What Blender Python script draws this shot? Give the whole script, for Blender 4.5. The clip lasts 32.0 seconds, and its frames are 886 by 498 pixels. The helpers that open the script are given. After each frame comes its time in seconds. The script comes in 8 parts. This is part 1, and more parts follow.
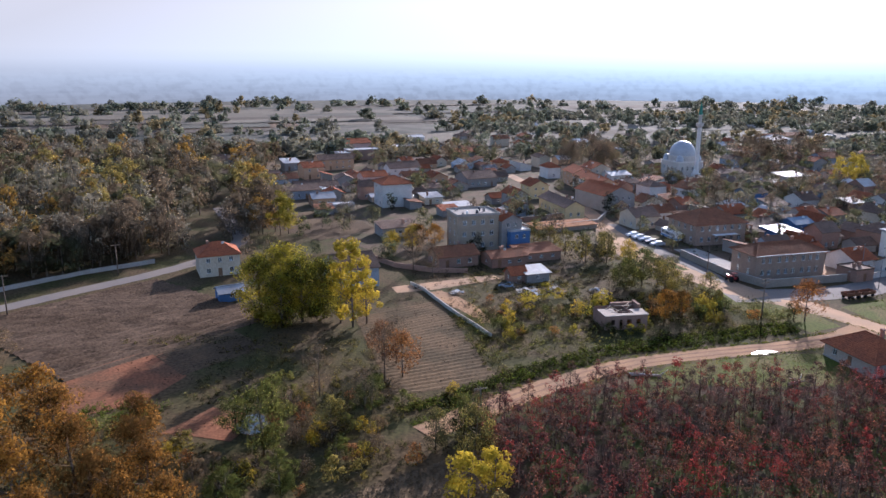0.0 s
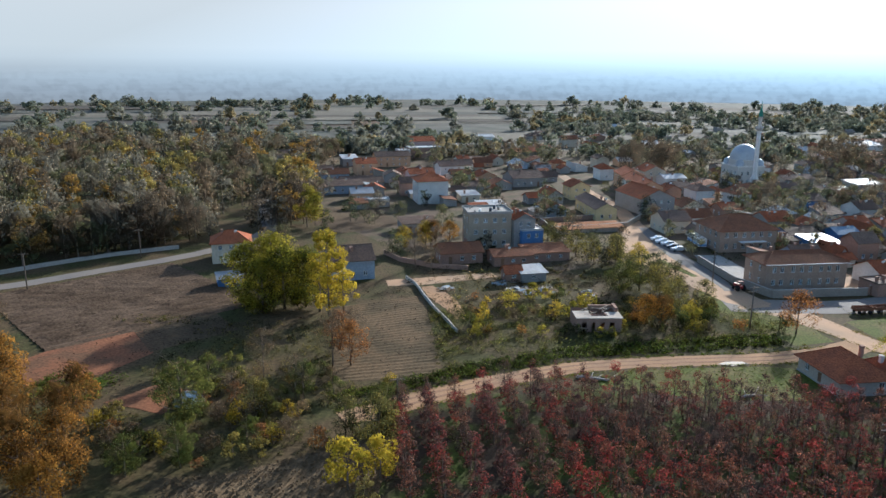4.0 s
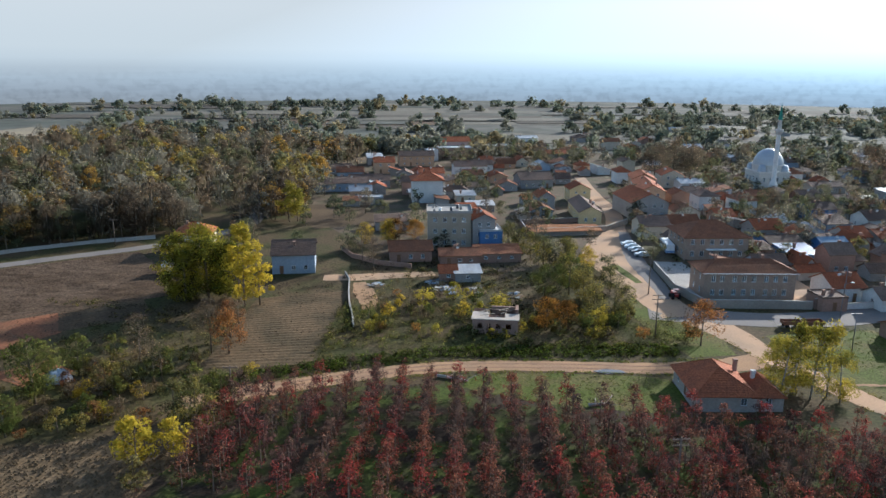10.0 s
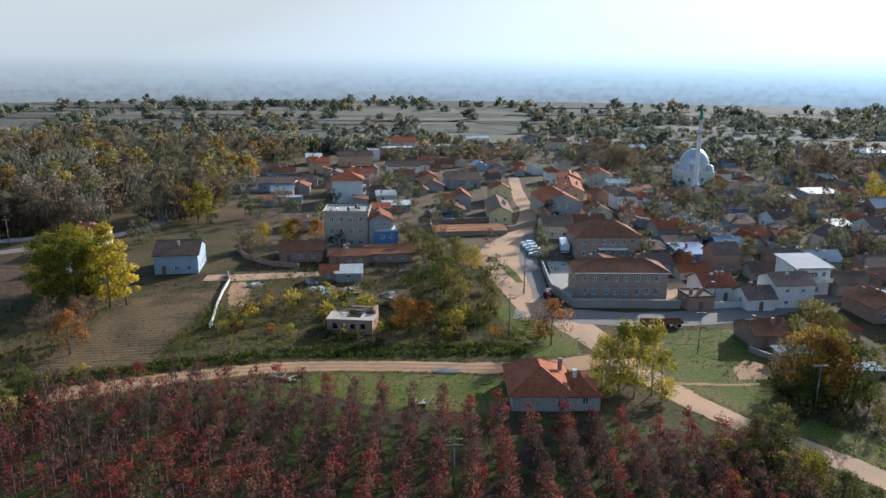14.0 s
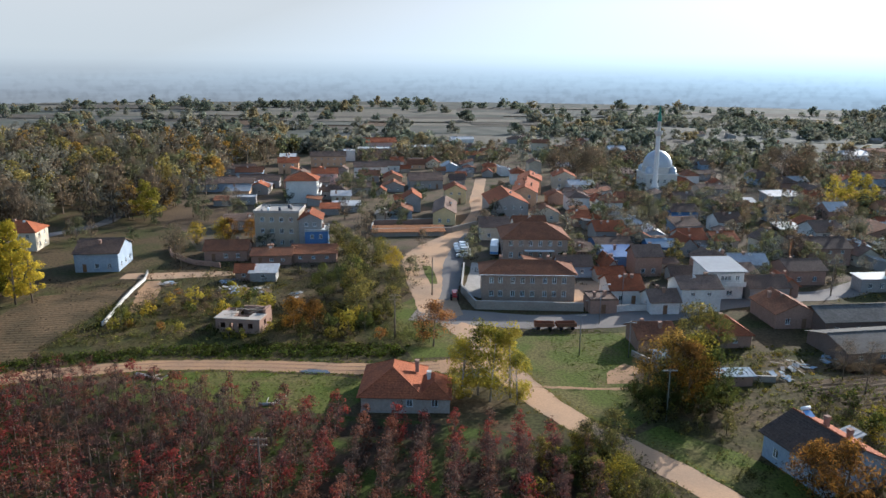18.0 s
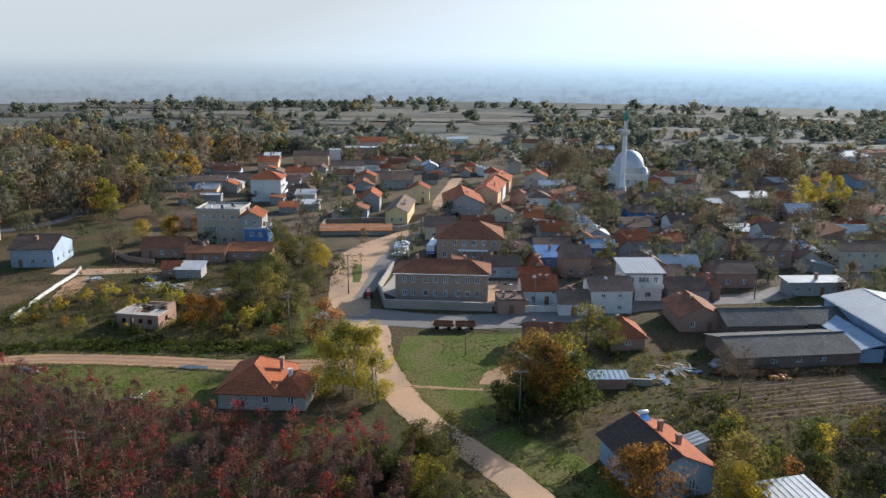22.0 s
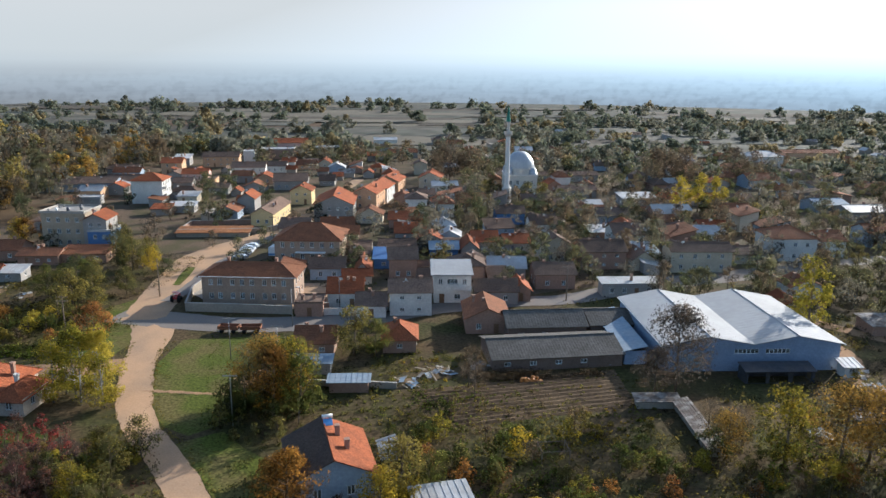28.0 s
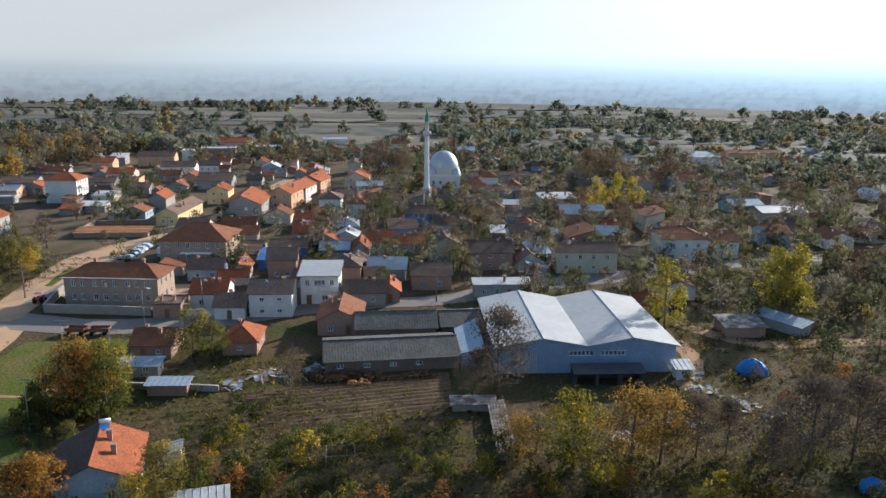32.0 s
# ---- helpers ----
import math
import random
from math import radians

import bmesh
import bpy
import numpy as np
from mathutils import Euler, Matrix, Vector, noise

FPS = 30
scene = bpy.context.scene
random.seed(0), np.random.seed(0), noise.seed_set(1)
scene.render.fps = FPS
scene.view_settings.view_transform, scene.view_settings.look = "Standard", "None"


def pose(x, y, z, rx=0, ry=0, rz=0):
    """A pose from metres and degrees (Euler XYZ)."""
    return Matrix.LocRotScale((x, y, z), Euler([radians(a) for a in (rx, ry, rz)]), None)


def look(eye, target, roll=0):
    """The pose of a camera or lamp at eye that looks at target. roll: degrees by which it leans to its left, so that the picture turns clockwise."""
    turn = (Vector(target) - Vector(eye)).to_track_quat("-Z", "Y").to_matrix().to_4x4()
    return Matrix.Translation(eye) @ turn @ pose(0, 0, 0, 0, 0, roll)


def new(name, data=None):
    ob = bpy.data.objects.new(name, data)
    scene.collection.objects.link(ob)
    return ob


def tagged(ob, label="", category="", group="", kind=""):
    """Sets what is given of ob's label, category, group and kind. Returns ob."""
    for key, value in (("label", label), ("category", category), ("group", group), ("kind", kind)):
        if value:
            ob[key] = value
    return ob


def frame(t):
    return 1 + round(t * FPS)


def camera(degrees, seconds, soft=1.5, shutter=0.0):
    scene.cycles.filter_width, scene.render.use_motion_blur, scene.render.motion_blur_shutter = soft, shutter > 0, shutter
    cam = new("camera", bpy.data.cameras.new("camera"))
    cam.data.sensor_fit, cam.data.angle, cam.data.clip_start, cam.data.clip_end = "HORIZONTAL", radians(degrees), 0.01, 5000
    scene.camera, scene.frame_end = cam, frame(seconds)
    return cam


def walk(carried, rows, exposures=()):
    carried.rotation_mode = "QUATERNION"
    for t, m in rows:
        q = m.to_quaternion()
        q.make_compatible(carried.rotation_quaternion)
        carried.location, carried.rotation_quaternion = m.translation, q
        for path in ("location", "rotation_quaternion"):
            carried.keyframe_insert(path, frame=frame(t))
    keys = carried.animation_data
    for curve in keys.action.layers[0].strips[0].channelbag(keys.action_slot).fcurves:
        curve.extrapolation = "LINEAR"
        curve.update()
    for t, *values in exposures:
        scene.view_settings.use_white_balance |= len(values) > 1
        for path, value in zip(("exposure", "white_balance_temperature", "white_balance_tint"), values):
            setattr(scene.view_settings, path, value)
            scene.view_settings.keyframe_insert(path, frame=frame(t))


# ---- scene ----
cam = camera(61.2, 32.0, soft=1.5)
PATH = [
    (0, (0.373, 0.968, 52.59), (0.365, 2.909, 52.108), 0.2),
    (0.5, (3.757, 0.885, 52.533), (3.724, 2.826, 52.05), 0.3),
    (1, (7.127, 0.832, 52.468), (7.069, 2.772, 51.985), 0.3),
    (1.5, (10.481, 0.817, 52.399), (10.396, 2.756, 51.916), 0.3),
    (2, (13.818, 0.842, 52.331), (13.699, 2.779, 51.848), 0.4),
    (2.5, (17.137, 0.919, 52.264), (16.974, 2.853, 51.781), 0.4),
    (4.5, (30.323, 1.577, 51.956), (30.004, 3.491, 51.474), 0.4),
    (5, (33.592, 1.945, 51.929), (33.242, 3.854, 51.447), 0.4),
    (5.5, (36.847, 2.376, 51.914), (36.466, 4.28, 51.432), 0.4),
    (6, (40.094, 2.828, 51.898), (39.68, 4.725, 51.416), 0.4),
    (6.5, (43.332, 3.299, 51.882), (42.885, 5.188, 51.399), 0.4),
    (7, (46.564, 3.805, 51.863), (46.081, 5.685, 51.381), 0.4),
    (7.5, (49.799, 4.375, 51.846), (49.282, 6.246, 51.363), 0.4),
    (8, (53.04, 5.036, 51.828), (52.502, 6.902, 51.347), 0.4),
    (8.5, (56.281, 5.802, 51.807), (55.741, 7.667, 51.326), 0.4),
    (9, (59.513, 6.664, 51.779), (58.974, 8.529, 51.298), 0.4),
    (9.5, (62.729, 7.595, 51.745), (62.191, 9.46, 51.266), 0.4),
    (10, (65.932, 8.566, 51.714), (65.394, 10.431, 51.234), 0.4),
    (10.5, (69.13, 9.554, 51.688), (68.593, 11.42, 51.21), 0.4),
    (11, (72.329, 10.549, 51.668), (71.794, 12.416, 51.19), 0.4),
    (11.5, (75.526, 11.543, 51.653), (74.994, 13.41, 51.174), 0.4),
    (12, (78.719, 12.528, 51.644), (78.19, 14.396, 51.166), 0.4),
    (12.5, (81.909, 13.496, 51.645), (81.384, 15.365, 51.167), 0.5),
    (13, (85.1, 14.44, 51.654), (84.578, 16.311, 51.175), 0.5),
    (13.5, (88.291, 15.358, 51.665), (87.773, 17.229, 51.187), 0.5),
    (14, (91.479, 16.254, 51.679), (90.966, 18.127, 51.2), 0.5),
    (14.5, (94.666, 17.143, 51.694), (94.156, 19.018, 51.216), 0.5),
    (15, (97.852, 18.043, 51.709), (97.347, 19.918, 51.231), 0.6),
    (15.5, (101.034, 18.979, 51.715), (100.532, 20.855, 51.238), 0.6),
    (17.5, (113.605, 23.148, 51.659), (113.075, 25.017, 51.183), 0.6),
    (18, (116.772, 24.203, 51.626), (116.2, 26.059, 51.15), 0.5),
    (18.5, (119.936, 25.263, 51.592), (119.33, 27.108, 51.116), 0.5),
    (19, (123.094, 26.321, 51.564), (122.472, 28.161, 51.087), 0.4),
    (19.5, (126.258, 27.381, 51.543), (125.624, 29.217, 51.067), 0.4),
    (20, (129.437, 28.457, 51.531), (128.793, 30.289, 51.055), 0.4),
    (20.5, (132.625, 29.555, 51.526), (131.976, 31.386, 51.049), 0.4),
    (21, (135.805, 30.669, 51.526), (135.154, 32.499, 51.049), 0.4),
    (21.5, (138.967, 31.785, 51.53), (138.314, 33.614, 51.054), 0.4),
    (22, (142.115, 32.899, 51.543), (141.46, 34.728, 51.066), 0.4),
    (22.5, (145.254, 34.02, 51.563), (144.597, 35.848, 51.087), 0.4),
    (23, (148.382, 35.155, 51.588), (147.722, 36.982, 51.112), 0.4),
    (23.5, (151.501, 36.295, 51.619), (150.841, 38.122, 51.143), 0.4),
    (24, (154.627, 37.422, 51.658), (153.971, 39.25, 51.182), 0.4),
    (24.5, (157.774, 38.523, 51.708), (157.122, 40.353, 51.232), 0.4),
    (25, (160.948, 39.609, 51.764), (160.3, 41.441, 51.288), 0.4),
    (25.5, (164.142, 40.732, 51.815), (163.499, 42.565, 51.339), 0.4),
    (27.5, (176.95, 45.927, 51.897), (176.319, 47.764, 51.421), 0.4),
    (28, (180.143, 47.256, 51.904), (179.515, 49.095, 51.429), 0.4),
    (28.5, (183.325, 48.583, 51.91), (182.698, 50.422, 51.435), 0.5),
    (29, (186.495, 49.888, 51.921), (185.872, 51.729, 51.446), 0.5),
    (29.5, (189.659, 51.165, 51.939), (189.04, 53.006, 51.464), 0.5),
    (30, (192.826, 52.415, 51.967), (192.211, 54.257, 51.492), 0.5),
    (30.5, (196.011, 53.642, 52.003), (195.399, 55.486, 51.528), 0.5),
    (31, (199.218, 54.85, 52.042), (198.609, 56.695, 51.566), 0.6),
    (31.5, (202.441, 56.037, 52.079), (201.835, 57.882, 51.603), 0.6),
    (32, (205.671, 57.204, 52.112), (205.068, 59.051, 51.636), 0.6),
]
walk(cam, [(t, look(eye, target, roll)) for t, eye, target, roll in PATH], [(0, 0.98, 5300, 24), (2.5, 0.96, 5250, 18), (4.5, 0.92, 5200, 6), (18, 0.92, 5300, 9), (32, 0.92, 5500, 9)])

# ---- light ----
SUN_AZ, SUN_EL = 23.0, 19.5
world = bpy.data.worlds.new("sky")
scene.world = world
world.use_nodes = True
wn = world.node_tree
sky = wn.nodes.new("ShaderNodeTexSky")
sky.sky_type = "NISHITA"
sky.sun_disc = False
sky.sun_elevation, sky.sun_rotation = radians(SUN_EL), radians(SUN_AZ)
sky.air_density, sky.dust_density = 1.2, 1.6
wn.nodes["Background"].inputs["Strength"].default_value = 0.105
wn.links.new(sky.outputs["Color"], wn.nodes["Background"].inputs["Color"])
sun = new("sun", bpy.data.lights.new("sun", "SUN"))
sun.data.energy, sun.data.angle, sun.data.color = 5.0, radians(0.7), (1.0, 0.87, 0.70)
sun_dir = Vector((math.sin(radians(SUN_AZ)) * math.cos(radians(SUN_EL)), math.cos(radians(SUN_AZ)) * math.cos(radians(SUN_EL)), math.sin(radians(SUN_EL))))
sun.matrix_world = look(sun_dir * 500, (0, 0, 0))

# ---- materials ----
MATS = {}


def material(name, color, rough=0.85, grain=2.0, amount=0.25, stain=0.15, blotch=(0.5, 0.5, 0.5), big=0.25, bump=0.3, vary=0.12, metal=0.0, spec=0.06, sheen=0.0):
    """A worn surface: fine grain, broad stains towards a second colour, a little difference from object to object."""
    m = bpy.data.materials.new(name)
    m.use_nodes = True
    nt = m.node_tree
    bsdf = nt.nodes["Principled BSDF"]
    bsdf.inputs["Roughness"].default_value = rough
    bsdf.inputs["Metallic"].default_value = metal
    bsdf.inputs["Specular IOR Level"].default_value = spec
    bsdf.inputs["Sheen Weight"].default_value = sheen
    co = nt.nodes.new("ShaderNodeTexCoord")
    geo = nt.nodes.new("ShaderNodeNewGeometry")
    fine = nt.nodes.new("ShaderNodeTexNoise")
    fine.inputs["Scale"].default_value = grain
    fine.inputs["Detail"].default_value = 6
    wide = nt.nodes.new("ShaderNodeTexNoise")
    wide.inputs["Scale"].default_value = big
    wide.inputs["Detail"].default_value = 4
    nt.links.new(geo.outputs["Position"], fine.inputs["Vector"])
    nt.links.new(geo.outputs["Position"], wide.inputs["Vector"])
    ramp = nt.nodes.new("ShaderNodeValToRGB")
    ramp.color_ramp.elements[0].position, ramp.color_ramp.elements[1].position = 0.42, 0.62
    nt.links.new(wide.outputs["Fac"], ramp.inputs["Fac"])
    mul = nt.nodes.new("ShaderNodeMath")
    mul.operation = "MULTIPLY"
    mul.inputs[1].default_value = stain
    nt.links.new(ramp.outputs["Color"], mul.inputs[0])
    mix = nt.nodes.new("ShaderNodeMix")
    mix.data_type = "RGBA"
    mix.inputs["A"].default_value = (*color, 1)
    mix.inputs["B"].default_value = (*blotch, 1)
    nt.links.new(mul.outputs[0], mix.inputs["Factor"])
    info = nt.nodes.new("ShaderNodeObjectInfo")
    rnd = nt.nodes.new("ShaderNodeMapRange")
    rnd.inputs["To Min"].default_value, rnd.inputs["To Max"].default_value = 1 - vary, 1 + vary
    nt.links.new(info.outputs["Random"], rnd.inputs["Value"])
    gr = nt.nodes.new("ShaderNodeMapRange")
    gr.inputs["From Min"].default_value, gr.inputs["From Max"].default_value = 0.3, 0.7
    gr.inputs["To Min"].default_value, gr.inputs["To Max"].default_value = 1 - amount, 1 + amount
    nt.links.new(fine.outputs["Fac"], gr.inputs["Value"])
    both = nt.nodes.new("ShaderNodeMath")
    both.operation = "MULTIPLY"
    nt.links.new(rnd.outputs["Result"], both.inputs[0])
    nt.links.new(gr.outputs["Result"], both.inputs[1])
    val = nt.nodes.new("ShaderNodeVectorMath")
    val.operation = "SCALE"
    nt.links.new(mix.outputs["Result"], val.inputs[0])
    nt.links.new(both.outputs[0], val.inputs["Scale"])
    nt.links.new(val.outputs["Vector"], bsdf.inputs["Base Color"])
    if bump:
        b = nt.nodes.new("ShaderNodeBump")
        b.inputs["Strength"].default_value = bump
        b.inputs["Distance"].default_value = 0.1
        nt.links.new(fine.outputs["Fac"], b.inputs["Height"])
        nt.links.new(b.outputs["Normal"], bsdf.inputs["Normal"])
    MATS[name] = m
    return m


def leaf_material(name, a, b, c, through_light=0.45, vary=0.25, gaps=0.15):
    """Sprays of leaves: three colours mixed leaf by leaf and tree by tree; light passes through them and between them."""
    m = bpy.data.materials.new(name)
    m.use_nodes = True
    nt = m.node_tree
    nt.nodes.remove(nt.nodes["Principled BSDF"])
    geo = nt.nodes.new("ShaderNodeNewGeometry")
    info = nt.nodes.new("ShaderNodeObjectInfo")
    noise_n = nt.nodes.new("ShaderNodeTexNoise")
    noise_n.inputs["Scale"].default_value = 0.45
    nt.links.new(geo.outputs["Position"], noise_n.inputs["Vector"])
    add = nt.nodes.new("ShaderNodeMath")
    add.operation = "MULTIPLY_ADD"
    add.inputs[1].default_value = 0.34
    nt.links.new(geo.outputs["Random Per Island"], add.inputs[0])
    broad = nt.nodes.new("ShaderNodeTexNoise")
    broad.inputs["Scale"].default_value = 0.085
    broad.inputs["Detail"].default_value = 1
    nt.links.new(geo.outputs["Position"], broad.inputs["Vector"])
    level = nt.nodes.new("ShaderNodeMath")
    level.operation = "MULTIPLY_ADD"
    level.inputs[1].default_value = 0.9
    level.inputs[2].default_value = -0.34
    nt.links.new(broad.outputs["Fac"], level.inputs[0])
    join = nt.nodes.new("ShaderNodeMath")
    join.operation = "ADD"
    nt.links.new(level.outputs[0], join.inputs[0])
    nt.links.new(noise_n.outputs["Fac"], join.inputs[1])
    nt.links.new(join.outputs[0], add.inputs[2])
    sub = nt.nodes.new("ShaderNodeMath")
    sub.operation = "MULTIPLY_ADD"
    sub.inputs[1].default_value = vary * 2
    nt.links.new(info.outputs["Random"], sub.inputs[0])
    nt.links.new(add.outputs[0], sub.inputs[2])
    ramp = nt.nodes.new("ShaderNodeValToRGB")
    e = ramp.color_ramp.elements
    e[0].position, e[0].color = 0.42, (*a, 1)
    e[1].position, e[1].color = 1.0, (*c, 1)
    mid = e.new(0.78)
    mid.color = (*b, 1)
    scale = nt.nodes.new("ShaderNodeMath")
    scale.operation = "MULTIPLY"
    scale.inputs[1].default_value = 0.8
    nt.links.new(sub.outputs[0], scale.inputs[0])
    nt.links.new(scale.outputs[0], ramp.inputs["Fac"])
    dif = nt.nodes.new("ShaderNodeBsdfDiffuse")
    tra = nt.nodes.new("ShaderNodeBsdfTranslucent")
    nt.links.new(ramp.outputs["Color"], dif.inputs["Color"])
    nt.links.new(ramp.outputs["Color"], tra.inputs["Color"])
    mix = nt.nodes.new("ShaderNodeMixShader")
    mix.inputs["Fac"].default_value = through_light
    nt.links.new(dif.outputs[0], mix.inputs[1])
    nt.links.new(tra.outputs[0], mix.inputs[2])
    hole = nt.nodes.new("ShaderNodeBsdfTransparent")
    spray = nt.nodes.new("ShaderNodeMixShader")
    spray.inputs["Fac"].default_value = gaps
    nt.links.new(mix.outputs[0], spray.inputs[1])
    nt.links.new(hole.outputs[0], spray.inputs[2])
    nt.links.new(spray.outputs[0], nt.nodes["Material Output"].inputs["Surface"])
    MATS[name] = m
    return m


# ground and roads
material("dry_grass", (0.080, 0.056, 0.029), 0.95, 1.6, 0.5, 0.9, (0.050, 0.050, 0.017), 0.09, 0.6, 0.0)
# distant land: a greyed ground colour with some haze painted in
material("hazed_land", (0.105, 0.098, 0.080), 0.95, 0.05, 0.3, 0.85, (0.082, 0.086, 0.068), 0.012, 0.0, 0.0)
material("meadow", (0.078, 0.092, 0.017), 0.95, 2.2, 0.5, 0.85, (0.120, 0.096, 0.036), 0.16, 0.6, 0.0)
material("soil", (0.090, 0.059, 0.036), 0.95, 2.0, 0.4, 0.6, (0.145, 0.098, 0.063), 0.09, 0.8, 0.05)
material("dark_soil", (0.080, 0.054, 0.032), 0.95, 2.0, 0.4, 0.6, (0.13, 0.090, 0.05), 0.09, 0.8, 0.05)
material("red_soil", (0.20, 0.086, 0.044), 0.95, 2.0, 0.35, 0.8, (0.105, 0.062, 0.036), 0.14, 0.6, 0.03)
# straw and soil of the distant fields, greyed to stand for haze
material("hazed_straw", (0.150, 0.132, 0.100), 0.95, 0.4, 0.2, 0.5, (0.125, 0.115, 0.09), 0.03, 0.1, 0.1)
material("hazed_soil", (0.085, 0.072, 0.056), 0.95, 0.4, 0.2, 0.5, (0.10, 0.084, 0.065), 0.03, 0.1, 0.1)
material("dirt_rut", (0.265, 0.155, 0.092), 0.95, 3.0, 0.2, 0.5, (0.19, 0.12, 0.08), 0.2, 0.1, 0.0)
material("straw_field", (0.25, 0.205, 0.14), 0.95, 0.4, 0.2, 0.5, (0.2, 0.175, 0.12), 0.03, 0.2, 0.1)
material("dirt_track", (0.34, 0.205, 0.11), 0.95, 3.0, 0.15, 0.5, (0.24, 0.16, 0.105), 0.12, 0.15, 0.0)
material("road_dust", (0.42, 0.268, 0.158), 0.9, 4.0, 0.12, 0.6, (0.25, 0.185, 0.13), 0.10, 0.08, 0.0)
material("worn_asphalt", (0.175, 0.155, 0.14), 0.85, 4.0, 0.1, 0.5, (0.22, 0.185, 0.15), 0.12, 0.05, 0.0)
material("village_earth", (0.115, 0.082, 0.055), 0.95, 2.0, 0.3, 0.8, (0.068, 0.062, 0.030), 0.12, 0.4, 0.0)
# fallen leaves and grass, coloured darker to include shade between the fruit trees
material("shaded_litter", (0.042, 0.030, 0.020), 0.95, 2.2, 0.45, 0.85, (0.060, 0.082, 0.014), 0.16, 0.6, 0.0)
material("puddle", (0.05, 0.045, 0.04), 0.06, 2, 0.1, 0.1, (0.1, 0.09, 0.08), 0.5, 0.02, 0.0, 0, 0.6)
material("stubble", (0.125, 0.084, 0.045), 0.95, 1.8, 0.35, 0.85, (0.070, 0.052, 0.028), 0.12, 0.8, 0.0)
material("clod", (0.125, 0.085, 0.046), 0.95, 3.0, 0.3, 0.4, (0.19, 0.135, 0.08), 0.4, 0.5, 0.1)
# walls
for n, c in (("white", (0.60, 0.58, 0.54)), ("grey", (0.29, 0.27, 0.25)), ("bluegrey", (0.30, 0.35, 0.41)), ("beige", (0.52, 0.45, 0.34)), ("brick", (0.30, 0.19, 0.14)),
             ("orange", (0.52, 0.33, 0.20)), ("yellow", (0.58, 0.45, 0.24)), ("pink", (0.62, 0.42, 0.36)), ("blue", (0.09, 0.17, 0.33)), ("school", (0.34, 0.25, 0.19)),
             ("barn", (0.17, 0.125, 0.10)), ("stone", (0.29, 0.25, 0.205)), ("lime", (0.52, 0.50, 0.46)), ("steelblue", (0.25, 0.31, 0.42)), ("concrete", (0.36, 0.33, 0.29)), ("aptgrey", (0.38, 0.31, 0.23)), ("plaster", (0.40, 0.34, 0.28))):
    material("wall_" + n, c, 0.9, 2.5, 0.12, 0.35, tuple(v * 0.72 for v in c), 0.35, 0.25, 0.08)
# roofs
for n, c in (("red", (0.29, 0.094, 0.042)), ("redbrown", (0.225, 0.098, 0.052)), ("brown", (0.17, 0.115, 0.085)), ("orange", (0.42, 0.19, 0.085)), ("slate", (0.16, 0.16, 0.17)), ("old", (0.085, 0.060, 0.046))):
    material("roof_" + n, c, 0.85, 3.5, 0.35, 0.55, tuple(v * 0.6 + 0.012 for v in c), 0.5, 0.5, 0.22)
material("roof_tin", (0.40, 0.40, 0.40), 0.65, 1.2, 0.15, 0.5, (0.30, 0.27, 0.23), 0.3, 0.1, 0.2, 0.0, 0.3)
material("roof_tinblue", (0.22, 0.28, 0.34), 0.8, 1.2, 0.12, 0.4, (0.30, 0.31, 0.32), 0.3, 0.1, 0.1, 0.0, 0.1)
material("roof_blue", (0.03, 0.105, 0.28), 0.5, 1.2, 0.12, 0.4, (0.08, 0.16, 0.3), 0.3, 0.1, 0.1, 0.0, 0.4)
material("roof_sheet", (0.36, 0.36, 0.36), 0.8, 0.8, 0.06, 0.4, (0.30, 0.295, 0.285), 0.15, 0.05, 0.03, 0.0, 0.2)
# near-black colour that stands for the shade under an open awning
material("awning_shade", (0.045, 0.048, 0.055), 0.7, 1.5, 0.2, 0.4, (0.08, 0.07, 0.06), 0.4, 0.1, 0.1, 0.0, 0.15)
material("roof_worn", (0.15, 0.12, 0.10), 0.85, 1.5, 0.3, 0.9, (0.36, 0.33, 0.30), 0.6, 0.2, 0.15, 0.0, 0.1)
material("roof_asbestos", (0.098, 0.090, 0.080), 0.9, 2.0, 0.25, 0.6, (0.135, 0.125, 0.112), 0.25, 0.4, 0.08)
material("green_cone", (0.05, 0.20, 0.14), 0.6, 2, 0.1, 0.2, (0.1, 0.2, 0.16), 0.4, 0.1, 0.0)
material("dome_lead", (0.36, 0.38, 0.40), 0.5, 1.0, 0.08, 0.3, (0.4, 0.42, 0.44), 0.3, 0.05, 0.0, 0.4, 0.5)
# small things
material("frame_white", (0.75, 0.75, 0.73), 0.6, 5, 0.05, 0.1, (0.6, 0.6, 0.58), 1, 0.0, 0.03)
material("door_wood", (0.20, 0.12, 0.07), 0.7, 5, 0.2, 0.2, (0.14, 0.09, 0.06), 1, 0.2, 0.15)
material("pole_wood", (0.17, 0.13, 0.10), 0.9, 4, 0.3, 0.3, (0.1, 0.08, 0.07), 0.6, 0.3, 0.1)
material("pole_steel", (0.20, 0.20, 0.20), 0.6, 4, 0.1, 0.2, (0.25, 0.24, 0.23), 0.6, 0.0, 0.05, 0.5)
material("plank", (0.34, 0.28, 0.21), 0.9, 5, 0.25, 0.4, (0.24, 0.2, 0.16), 0.7, 0.3, 0.25)
material("scrap", (0.30, 0.28, 0.255), 0.85, 3, 0.25, 0.5, (0.35, 0.33, 0.3), 0.6, 0.2, 0.4)
material("tarp_blue", (0.05, 0.17, 0.40), 0.5, 3, 0.1, 0.2, (0.1, 0.24, 0.5), 0.6, 0.2, 0.0)
material("tarp_white", (0.52, 0.55, 0.58), 0.7, 3, 0.1, 0.3, (0.5, 0.52, 0.55), 0.6, 0.2, 0.0)
